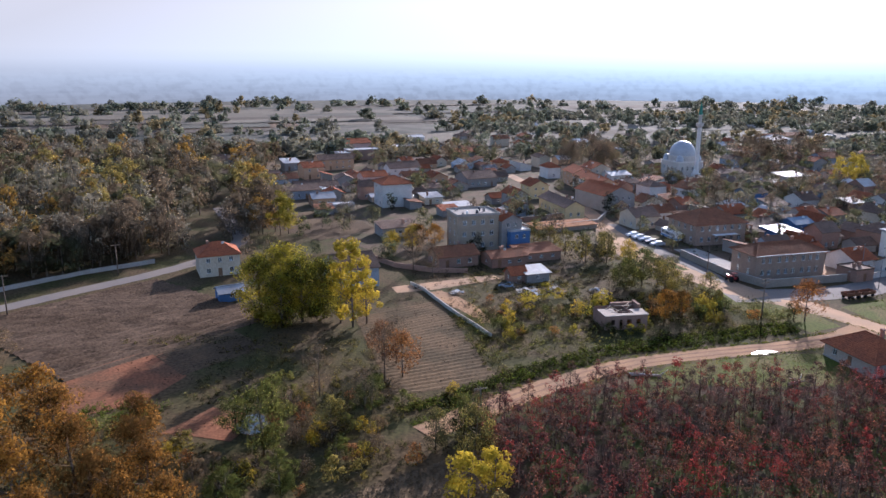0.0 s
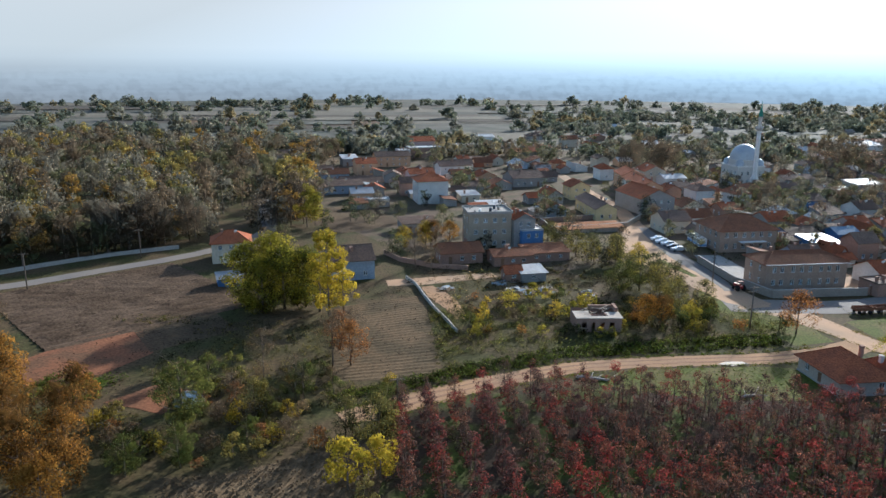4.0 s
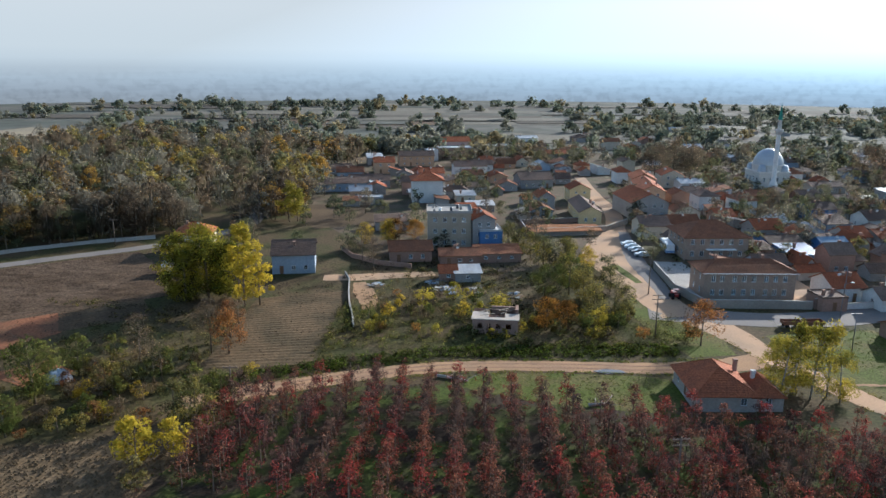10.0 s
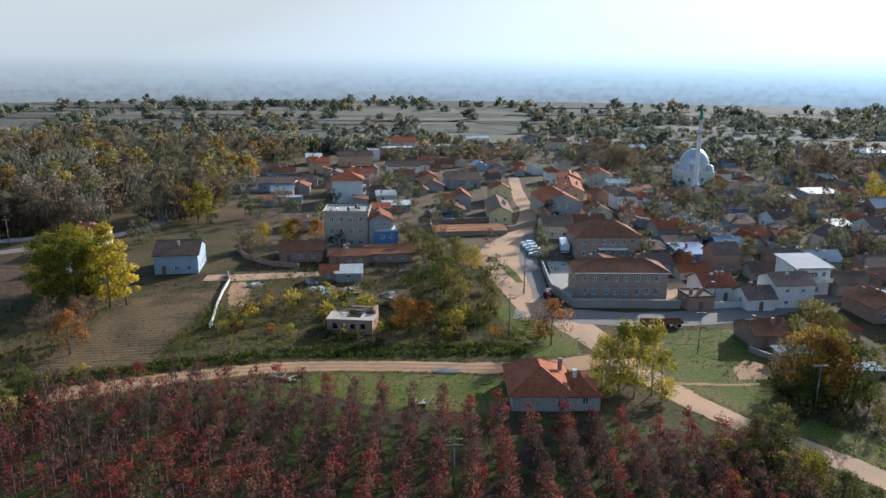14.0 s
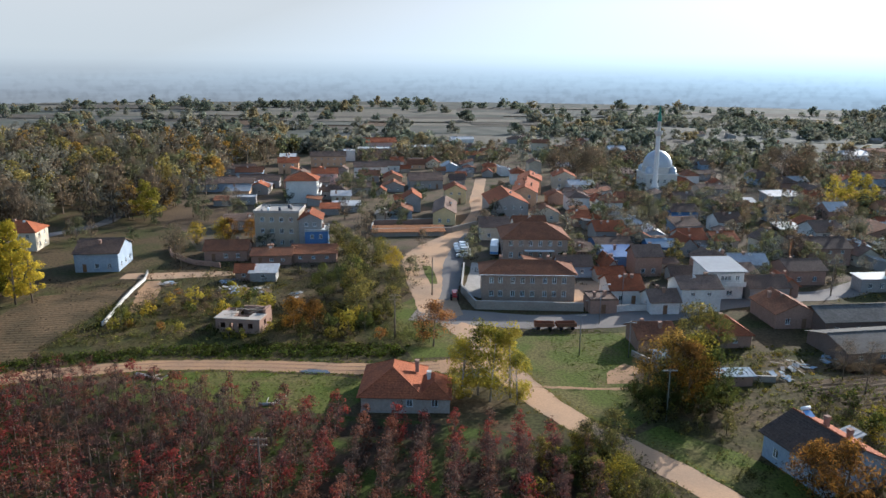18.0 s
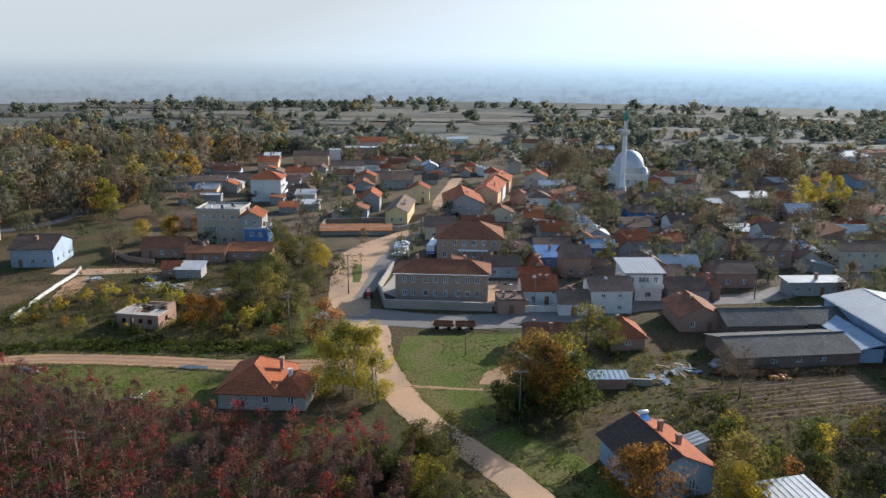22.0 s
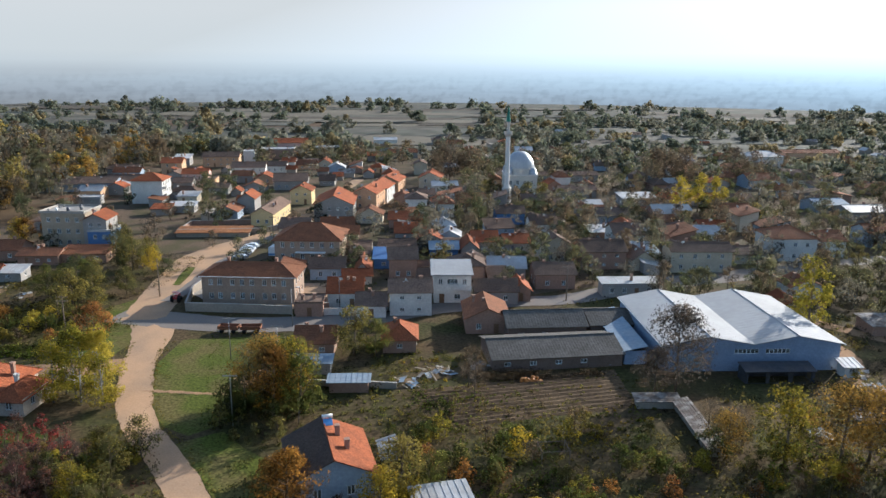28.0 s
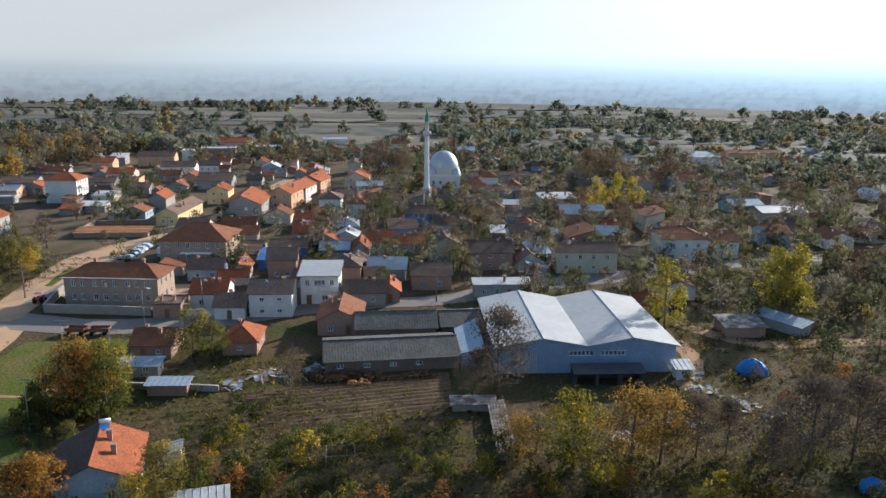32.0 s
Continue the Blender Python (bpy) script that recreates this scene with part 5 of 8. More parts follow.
def red_house():
    """The low house with the hipped red roof at the edge of the orchard, with a lower wing."""
    a = 16.0
    c, s = math.cos(radians(a)), math.sin(radians(a))
    w, d, h = 9.2, 11.4, 3.0
    fx, fy = 74.0, 121.2
    x, y = fx + c * w / 2 - s * d / 2, fy + s * w / 2 + c * d / 2
    FOOTPRINTS.append((x + 1, y, 9))
    e = thing("house", x, y, a, "low white house with hipped red tile roof beside the orchard", "house")
    op = {0: [(6.9, 1.0, 7.9, 2.2)], 1: [(8.5, 1.0, 9.6, 2.2)], 3: [(2, 1.0, 3, 2.2), (5.5, 0.02, 6.5, 2.1)], 2: [(4, 1, 5, 2.2)]}
    body = part("wall", wall_mesh(w, d, h, op, "wall_plaster"), e)
    fit_openings(body, w, d, op)
    r, cap = roof_mesh("hip", w, d, h, 2.7, 0.6, "roof_red", "y")
    ro = part("roof", r, e)
    part("ridge", cap, ro)
    m = Mesh()
    m.box(-w / 2 - 0.08, -d / 2 - 0.08, -0.1, w / 2 + 0.08, d / 2 + 0.08, 0.35)
    part("plinth", m.done("plinth", "wall_concrete"), e)
    ww, wd = 4.4, 7.6
    at = pose(w / 2 + ww / 2 - 0.05, -d / 2 + wd / 2 + 0.15, 0)
    op = {0: [(1.6, 1.0, 2.6, 2.2)], 1: [(2, 1.0, 3.1, 2.2), (5, 0.02, 6, 2.1)]}
    wing = part("wing", wall_mesh(ww, wd, 2.75, op, "wall_plaster"), e, at)
    fit_openings(wing, ww, wd, op)
    r, cap = roof_mesh("hip", ww, wd, 2.75, 1.5, 0.5, "roof_red", "y")
    part("roof", r, e, at @ pose(-0.25, 0, 0))
    part("ridge", cap, e, at @ pose(-0.25, 0, 0))
    part("chimney", chimney_mesh(1.6), e, pose(3.6, 1.2, h + 0.9))
    part("chimney", chimney_mesh(0.9, "wall_white"), e, pose(5.6, -1.2, h + 0.7))


red_house()


def brick_house():
    """The old house with a red roof, a water heater and blue walls."""
    x, y = 138.5, 124.5
    w, d, h = 11.0, 9.8, 3.8
    FOOTPRINTS.append((x, y, 7))
    e = thing("house", x, y, -55.3, "old blue-walled house with gabled roof, half red, half dark tiles", "house")
    op = {0: rows_of(w, 0, 1, 3, 1.0, 1.3, 3, 0.9), 1: rows_of(d, 0, 1, 2, 1.0, 1.3, 3, 0.9), 3: rows_of(d, 0, 1, 3, 1.0, 1.3, 3, 0.9, 1), 2: rows_of(w, 0, 1, 3, 1.0, 1.3, 3, 0.9)}
    body = part("wall", wall_mesh(w, d, h, op, "wall_bluegrey", "x", 2.3), e)
    fit_openings(body, w, d, op)
    W, D, z, eave = w / 2 + 0.6, d / 2 + 0.6, h + 2.33, h - 1.2 * 2.3 / d + 0.02
    m = Mesh()
    slope(m, (W, D, eave), (-W, D, eave), (-W, 0, z), (W, 0, z))
    part("roof_slope", m.done("roof_slope", "roof_red"), e, None, "roof slope of red tiles")
    m = Mesh()
    slope(m, (-W, -D, eave), (W, -D, eave), (W, 0, z), (-W, 0, z))
    part("roof_slope", m.done("roof_slope", "roof_old"), e, None, "roof slope of old dark brown tiles")
    m = Mesh()
    m.tube((-W, 0, z), (W, 0, z), 0.14, 0.14, 6)
    part("ridge", m.done("ridge", "roof_red"), e)
    part("chimney", chimney_mesh(1.2), e, pose(-1.5, 1.4, h + 1.5))
    part("chimney", chimney_mesh(1.1), e, pose(1.6, 2.2, h + 1.1))
    m = Mesh()
    m.tube((-4.4, -0.2, h + 3.05), (-4.4, 1.2, h + 3.05), 0.24, 0.24, 12)
    for k in (0.0, 1.0):
        m.tube((-4.4, k, h + 1.60), (-4.4, k, h + 2.90), 0.03, 0.03, 4)
    heater = part("water_tank", m.done("water_tank", "frame_white", True), e)
    m = Mesh()
    m.poly((-4.2, -0.1, h + 2.80), (-3.2, -0.1, h + 2.30), (-3.2, 1.1, h + 2.30), (-4.2, 1.1, h + 2.80))
    m.poly((-4.2, -0.1, h + 2.74), (-4.2, 1.1, h + 2.74), (-3.2, 1.1, h + 2.24), (-3.2, -0.1, h + 2.24))
    part("solar_panel", m.done("solar_panel", "paint_blue"), heater)
    # lean-to of sheet metal beside it
    t = thing("shed", 143.2, 132.6, -55, "small lean-to with striped sheet-metal roof", "shed")
    part("wall", wall_mesh(2.4, 2.2, 1.9, {}, "wall_lime", "shed", 0.5), t)
    r, cap = roof_mesh("shed", 2.4, 2.2, 1.9, 0.5, 0.3, "roof_tin", "x")
    part("rib", cap, part("roof", r, t))


brick_house()


def apartment():
    w, d, h = 12.5, 10.0, 10.4
    a = radians(17)
    x, y = 3.6 + math.cos(a) * w / 2 - math.sin(a) * d / 2, 208.6 + math.sin(a) * w / 2 + math.cos(a) * d / 2
    FOOTPRINTS.append((x, y, 9))
    e = thing("apartment_house", x, y, 17, "cream-grey three-storey apartment house with flat cluttered roof", "apartment house")
    op = {0: rows_of(w, 0.2, 3, 4, 1.15, 1.35, 3.3, 1.0), 1: rows_of(d, 0.2, 3, 3, 1.1, 1.35, 3.3, 1.0), 3: rows_of(d, 0.2, 3, 2, 1.1, 1.35, 3.3, 1.0)}
    body = part("wall", wall_mesh(w, d, h, op, "wall_aptgrey", "", 0, 0.3), e)
    fit_openings(body, w, d, op)
    r, cap = roof_mesh("flat", w, d, h, 0.5, 0.3, "wall_concrete", "x")
    part("parapet", cap, part("roof", r, e))
    rng = random.Random(3)
    for i in range(7):
        m = Mesh()
        s = rng.uniform(0.4, 0.9)
        m.tube((0, 0, 0), (0, 0, s * 1.3), s * 0.5, s * 0.5, 10)
        part("water_tank", m.done("water_tank", rng.choice(("frame_white", "paint_dark", "wall_grey")), True), e, pose(rng.uniform(-5, 5), rng.uniform(-4, 4), h + 0.2))
    for s in range(1, 3):
        m = Mesh()
        m.box(w / 2 + 0.02, -d / 2 + 0.5, 3.3 * s + 0.05, w / 2 + 1.5, 0, 3.3 * s + 0.2)
        b = part("balcony", m.done("balcony", "wall_concrete"), e)
        m = Mesh()
        for k in range(8):
            yy = -d / 2 + 0.55 + k * 0.62
            m.box(w / 2 + 1.42, yy, 3.3 * s + 0.2, w / 2 + 1.47, yy + 0.05, 3.3 * s + 1.1)
        m.box(w / 2 + 1.4, -d / 2 + 0.5, 3.3 * s + 1.1, w / 2 + 1.5, 0, 3.3 * s + 1.16)
        part("railing", m.done("railing", "frame_white"), b)


apartment()


def white_house():
    w, d, h = 11.5, 11.0, 9.0
    a = radians(22)
    x, y = -23.2 + math.cos(a) * w / 2 - math.sin(a) * d / 2, 275.6 + math.sin(a) * w / 2 + math.cos(a) * d / 2
    FOOTPRINTS.append((x, y, 9))
    e = thing("house", x, y, 22, "white three-storey house with red hipped roof and balconies", "house")
    op = {1: rows_of(d, 0, 3, 4, 1.2, 1.4, 2.9, 0.95), 3: rows_of(d, 0, 3, 2, 1.0, 1.3, 2.9, 0.95)}
    body = part("wall", wall_mesh(w, d, h, op, "wall_white"), e)
    fit_openings(body, w, d, op)
    r, cap = roof_mesh("hip", w, d, h, 2.2, 0.7, "roof_red", "x")
    part("ridge", cap, part("roof", r, e))
    part("chimney", chimney_mesh(1.3), e, pose(-1, 1, h + 1.4))
    for s in range(1, 3):
        m = Mesh()
        m.box(w / 2 + 0.02, -4, 2.9 * s, w / 2 + 1.3, 2, 2.9 * s + 0.15)
        m.box(w / 2 + 1.2, -4, 2.9 * s + 0.15, w / 2 + 1.3, 2, 2.9 * s + 1.05)
        part("balcony", m.done("balcony", "wall_white"), e)


white_house()


def big_house():
    w, d, h = 8.4, 9.0, 7.2
    a = radians(21)
    x, y = 126.2 + math.cos(a) * w / 2 - math.sin(a) * d / 2, 199.0 + math.sin(a) * w / 2 + math.cos(a) * d / 2
    FOOTPRINTS.append((x, y, 7))
    e = thing("house", x, y, 21, "tall white two-storey house with broad pale metal roof", "house")
    op = {0: [(1.0, 4.4, 2.0, 5.6), (3.0, 4.4, 5.4, 5.6), (6.4, 4.4, 7.4, 5.6), (1.2, 0.02, 2.4, 2.2), (4.6, 0.9, 6.0, 2.1)], 1: rows_of(d, 0, 2, 3, 1.0, 1.2, 3.4, 1.0)}
    body = part("wall", wall_mesh(w, d, h - 1.0, op, "wall_white", "shed", 1.0), e)
    fit_openings(body, w, d, op)
    m = Mesh()
    slope(m, (-w / 2 - 0.7, -d / 2 - 0.9, h - 0.4), (w / 2 + 0.5, -d / 2 - 0.9, h - 0.4), (w / 2 + 0.5, d / 2 + 0.4, h + 0.6), (-w / 2 - 0.7, d / 2 + 0.4, h + 0.6), 9, 0.0, 0.18)
    ro = part("roof", m.done("roof", "roof_sheet"), e)
    m = Mesh()
    for i in range(12):
        t = -w / 2 - 0.5 + i * (w + 0.9) / 11
        m.tube((t, -d / 2 - 0.9, h - 0.37), (t, d / 2 + 0.4, h + 0.63), 0.03, 0.03, 4)
    part("rib", m.done("rib", "roof_sheet"), ro)
    m = Mesh()
    m.box(-0.4, -d / 2 - 1.3, 3.3, w / 2, -d / 2 - 0.02, 3.45)
    m.box(-0.4, -d / 2 - 1.3, 3.45, w / 2, -d / 2 - 1.2, 4.35)
    part("balcony", m.done("balcony", "wall_white"), e)


big_house()


def warehouse():
    """The long hall with two ridges and pale metal sheets."""
    w, d, h, r = 31.6, 27.5, 5.1, 1.5
    a = radians(21.5)
    x, y = 177.0 + math.cos(a) * w / 2 - math.sin(a) * d / 2, 175.8 + math.sin(a) * w / 2 + math.cos(a) * d / 2
    FOOTPRINTS.append((x, y, 22))
    e = thing("warehouse", x, y, 21.5, "large pale blue warehouse with double-pitched white metal roof", "warehouse")
    op = {0: [(12.6, 3.2, 17.0, 4.1), (18.2, 3.2, 22.6, 4.1), (3.0, 0.02, 7.2, 3.6)], 1: [(6, 3.2, 10, 4.0), (16, 3.2, 20, 4.0)]}
    body = part("wall", wall_mesh(w, d, h, op, "wall_steelblue"), e)
    m = Mesh()
    for s in (-1, 1):
        for k in (-w / 4, w / 4):
            q = [(k - w / 4, s * d / 2, h), (k + w / 4, s * d / 2, h), (k, s * d / 2, h + r)]
            m.poly(*(q if s < 0 else q[::-1]))
    part("gable", m.done("gable", "wall_steelblue"), e)
    for side, holes in op.items():
        for u, z, uu, zz in holes:
            at = side_pose(side, w, d, u, z, 0.1)
            if z > 1:
                win = part("window", frame_mesh(uu - u, zz - z, 5), body, at)
                part("pane", pane_mesh(uu - u, zz - z), win)
            else:
                g = Mesh()
                n = 24
                for i in range(n):
                    a, b = 0.03 + (uu - u - 0.06) * i / n, 0.03 + (uu - u - 0.06) * (i + 1) / n
                    fa, fb = (-0.02, -0.07) if i % 2 else (-0.07, -0.02)
                    k = len(g.v)
                    if not i:
                        g.v += [(a, fa, 0), (a, fa, zz - z - 0.03)]
                        k += 2
                    g.v += [(b, fb, 0), (b, fb, zz - z - 0.03)]
                    g.f.append((k - 2, k, k + 1, k - 1))
                part("door", g.done("door", "roof_tinblue"), body, at)
    o = 0.5
    xs = (-w / 2 - o, -w / 4, 0, w / 4, w / 2 + o)
    zs = (h - 0.1, h + r, h + 0.02, h + r, h - 0.1)
    for i in range(4):
        g = Mesh()
        g.poly((xs[i], -d / 2 - o, zs[i] + 0.05), (xs[i + 1], -d / 2 - o, zs[i + 1] + 0.05), (xs[i + 1], d / 2 + o, zs[i + 1] + 0.05), (xs[i], d / 2 + o, zs[i] + 0.05))
        g.poly((xs[i], d / 2 + o, zs[i] - 0.08), (xs[i + 1], d / 2 + o, zs[i + 1] - 0.08), (xs[i + 1], -d / 2 - o, zs[i + 1] - 0.08), (xs[i], -d / 2 - o, zs[i] - 0.08))
        g.poly((xs[i], -d / 2 - o, zs[i] - 0.08), (xs[i + 1], -d / 2 - o, zs[i + 1] - 0.08), (xs[i + 1], -d / 2 - o, zs[i + 1] + 0.05), (xs[i], -d / 2 - o, zs[i] + 0.05))
        g.poly((xs[i], d / 2 + o, zs[i] - 0.08), (xs[i], d / 2 + o, zs[i] + 0.05), (xs[i + 1], d / 2 + o, zs[i + 1] + 0.05), (xs[i + 1], d / 2 + o, zs[i + 1] - 0.08))
        ro = part("roof_panel", g.done("roof_panel", "roof_sheet"), e)
        g = Mesh()
        for k in range(24):
            yy = -d / 2 - o + (d + 2 * o) * (k + 0.5) / 24
            g.tube((xs[i], yy, zs[i] + 0.07), (xs[i + 1], yy, zs[i + 1] + 0.055), 0.014, 0.014, 4, False)
        part("seam", g.done("seam", "roof_sheet"), ro)
    g = Mesh()
    for s in (-1, 1):
        g.tube((s * w / 4, -d / 2 - o, h + r + 0.06), (s * w / 4, d / 2 + o, h + r + 0.06), 0.12, 0.12, 6)
    part("ridge", g.done("ridge", "roof_sheet"), e)
    g = Mesh()
    g.box(-w / 2 - 0.62, -d / 2 - 0.5, h - 0.28, -w / 2 - 0.5, d / 2 + 0.5, h - 0.1)
    g.box(w / 2 + 0.5, -d / 2 - 0.5, h - 0.28, w / 2 + 0.62, d / 2 + 0.5, h - 0.1)
    part("gutter", g.done("gutter", "frame_white"), e)
    # lean-to along the long side
    t = thing("lean_to", 168.2, 188.0, 21.5, "low lean-to with pale metal roof against the warehouse", "lean-to")
    part("wall", wall_mesh(4.2, 22, 2.6, {}, "wall_steelblue"), t)
    g = Mesh()
    slope(g, (-2.6, 11.4, 2.6), (-2.6, -11.4, 2.6), (2.0, -11.4, 3.6), (2.0, 11.4, 3.6), 9, 0)
    part("roof", g.done("roof", "roof_tinblue"), t)
    # dark sheets in place of the shade below an open awning
    t = thing("lean_to", 195.6, 178.9, 21.5, "low dark lean-to along the warehouse front", "lean-to")
    part("wall", wall_mesh(12, 3.0, 2.2, {1: [(0.4, 0.02, 2.6, 2.0)], 0: [(0.5, 0.02, 3.6, 2.0), (4.2, 0.02, 7.4, 2.0), (8.2, 0.02, 11.4, 2.0)]}, "awning_shade"), t)
    g = Mesh()
    slope(g, (-6.2, -1.8, 2.2), (6.2, -1.8, 2.2), (6.2, 1.5, 2.8), (-6.2, 1.5, 2.8), 9, 0)
    part("roof", g.done("roof", "awning_shade"), t)


warehouse()


def long_sheds():
    """The row of old barns with grey corrugated roofs."""
    def barn(x, y, rot, w, d, h, rise, label, wall="wall_barn"):
        e = thing("barn", x, y, rot, label, "barn", "barns")
        FOOTPRINTS.append((x, y, max(w, d) / 2))
        op = {0: [(2 + i * 4.6, 0.9, 3.2 + i * 4.6, 1.7) for i in range(int((w - 3) / 4.6))]}
        body = part("wall", wall_mesh(w, d, h, op, wall, "x", rise), e)
        fit_openings(body, w, d, op, False)
        for s in (-1, 1):
            g = Mesh()
            n = int(w / 0.5)
            D, W = d / 2 + 0.5, w / 2 + 0.4
            zz = h - rise * 0.5 / (d / 2)
            for i in range(n):
                u0, um, u1 = -W + 2 * W * i / n, -W + 2 * W * (i + 0.5) / n, -W + 2 * W * (i + 1) / n
                for a, b, za, zb in ((u0, um, 0.0, 0.022), (um, u1, 0.022, 0.0)):
                    q = [(a, s * D, zz + za), (b, s * D, zz + zb), (b, 0, h + rise + 0.03 + zb), (a, 0, h + rise + 0.03 + za)]
                    g.poly(*(q if s < 0 else q[::-1]))
            q = [(-W, s * D, zz - 0.1), (W, s * D, zz - 0.1), (W, s * D, zz), (-W, s * D, zz)]
            g.poly(*(q if s < 0 else q[::-1]))
            part("roof_slope", g.done("roof_slope", "roof_asbestos"), e)
        g = Mesh()
        g.tube((-w / 2 - 0.4, 0, h + rise + 0.06), (w / 2 + 0.4, 0, h + rise + 0.06), 0.15, 0.15, 6)
        part("ridge", g.done("ridge", "roof_asbestos"), e)

    barn(157.0, 176.0, 27, 23.5, 11.5, 2.5, 1.5, "long low barn with grey corrugated roof")
    barn(153.0, 188.6, 24, 15.5, 9.5, 3.0, 1.7, "old barn with weathered corrugated roof")
    barn(166.0, 195.4, 24, 11.5, 10.0, 2.9, 1.4, "old barn with dark corrugated roof")


long_sheds()


def mosque():
    e = thing("mosque", 110, 350, 20, "mosque with a grey lead dome, half domes and white walls", "mosque")
    FOOTPRINTS.append((110, 350, 16))
    w, h = 13.0, 8.6
    op = {k: rows_of(w, 0, 2, 4, 1.1, 1.8, 3.8, 1.2) for k in range(4)}
    body = part("wall", wall_mesh(w, w, h, op, "wall_lime", "", 0, 0.4), e)
    fit_openings(body, w, w, op, False)
    m = Mesh()
    m.box(-w / 2 - 0.3, -w / 2 - 0.3, h, w / 2 + 0.3, w / 2 + 0.3, h + 0.5)
    part("cornice", m.done("cornice", "wall_white"), e)
    m = Mesh()
    m.lathe([(6.2, h + 0.5), (6.2, h + 2.6), (6.5, h + 2.6), (6.5, h + 3.0), (6.0, h + 3.0)], 32)
    part("drum", m.done("drum", "wall_lime"), e)
    m = Mesh()
    m.lathe([(6.0 * math.cos(t * math.pi / 20), h + 3.0 + 6.6 * math.sin(t * math.pi / 20)) for t in range(11)], 40)
    part("dome", m.done("dome", "dome_lead", True), e)
    m = Mesh()
    m.lathe([(0.06, h + 9.5), (0.3, h + 9.7), (0.06, h + 10.1), (0.2, h + 10.4), (0.03, h + 10.7), (0.02, h + 11.5)], 10)
    part("finial", m.done("finial", "rust", True), e)
    for sx in (-1, 1):
        for sy in (-1, 1):
            m = Mesh()
            m.lathe([(1.7, h + 0.5), (1.7, h + 1.6)] + [(1.7 * math.cos(t * math.pi / 12), h + 1.6 + 1.7 * math.sin(t * math.pi / 12)) for t in range(7)], 20)
            part("corner_dome", m.done("corner_dome", "dome_lead", True), e, pose(sx * 4.8, sy * 4.8, 0))
    t = thing("minaret", 110, 329, 0, "slender white minaret with balcony and green pointed cap", "minaret")
    m = Mesh()
    m.box(-1.5, -1.5, -0.2, 1.5, 1.5, 6)
    part("base", m.done("base", "wall_white"), t)
    m = Mesh()
    m.lathe([(1.4, 6), (0.95, 7.5), (0.85, 26.5)], 16)
    part("shaft", m.done("shaft", "wall_white", True), t)
    m = Mesh()
    m.lathe([(0.85, 25.6), (1.1, 26.0), (1.5, 26.6), (1.6, 26.7), (1.6, 27.7), (1.45, 27.7), (1.45, 26.8), (0.7, 26.8)], 16)
    part("balcony", m.done("balcony", "wall_lime"), t)
    m = Mesh()
    m.lathe([(0.7, 26.7), (0.7, 31.0), (0.88, 31.1), (0.88, 31.4), (0.8, 31.4)], 16)
    part("upper_shaft", m.done("upper_shaft", "wall_white", True), t)
    m = Mesh()
    m.lathe([(0.92, 31.4), (0.5, 34.2), (0.1, 36.8), (0.03, 37.8)], 16)
    part("cap", m.done("cap", "green_cone", True), t)


mosque()


# ---- trees ----
G = "orchard trees"
orng = random.Random(21)
ORCHARD = []
for row in range(31):
    x0 = -6 + row * 4.35
    for k in range(40):
        # rows run away from the camera's line, slightly to its left
        px, py = x0 - (k * 2.35) * 0.26, 46 + k * 2.35 * 0.965 + row * 0.35
        top = 116 if px < 60 else 116 + (px - 60) * 0.07
        if px < 34:
            top = 108 + (px - 8) * 0.42
        low = 79 + max(0, px - 80) * 0.3
        right = 118 - (py - 80) * 0.1
        if py > top or py < low or px < 5 + (98 - py) * 0.12 or px > right or orng.random() < 0.06:
            continue
        ORCHARD.append((px + orng.uniform(-0.3, 0.3), py + orng.uniform(-0.3, 0.3), orng.uniform(0.98, 1.38), "orchard_rust" if orng.random() < 0.55 else "orchard_tree"))
LONE = [o for o in ORCHARD if o[1] > 96]
for px, py, s, kind in LONE[:295]:
    plant(kind, px, py, s, "young fruit tree with dark red autumn leaves", G, "fruit_tree", "fruit tree")
REST = [o for o in ORCHARD if o[1] <= 96] + LONE[295:]

for x, y, s in ((-38.5, 150.5, 0.86), (-33.8, 154.5, 1.0), (-29.5, 149.0, 0.92), (-33.0, 145.5, 0.78), (-25.5, 151.5, 0.85)):
    plant("big_green", x, y, s, "tall spreading tree turning from green to yellow")
plant("yellow_pop", -18.6, 146, 1.1, "tall bright yellow poplar beside the field")
plant("yellow_pop", -21.5, 148.5, 1.05, "tall bright yellow poplar beside the field")
plant("yellow_pop", -16.0, 148.0, 0.9, "tall bright yellow poplar beside the field")
plant("lime_pop", -51.5, 230, 1.15, "round lime-green poplar on rough ground")
plant("lime_pop", -49.5, 232, 1.0, "round lime-green poplar on rough ground")
for x, y, s in ((87.2, 130.4, 0.95), (89.4, 132.8, 1.1), (91.8, 131.2, 1.12), (94.6, 133.4, 1.1), (90.6, 136.0, 1.0), (86.6, 133.6, 0.85), (96.2, 131.4, 0.8)):
    plant("house_tree", x, y, s, "slender tree with yellow-green leaves and pale trunk", "trees by the red-roofed house")
plant("orange_tree", 46.6, 151.0, 0.85, "round orange autumn tree")
plant("orange_tree", 50.4, 152.5, 0.75, "round orange autumn tree")
plant("rust_tree", 76, 151, 1.2, "rust-red autumn tree on rough ground")
plant("orange_tree", 121.5, 139.0, 1.3, "tall tree with orange-brown leaves")
plant("bronze_tree", 118.5, 141.5, 1.2, "tall tree with thin bronze leaves")
plant("gold_tree", 122.5, 143.5, 1.15, "tree with green and gold leaves")
plant("bare_tree", 115.5, 142, 0.9, "bare dark tree on rough ground")
plant("green_tree", 120, 147, 1.25, "broad dark green leafy tree")
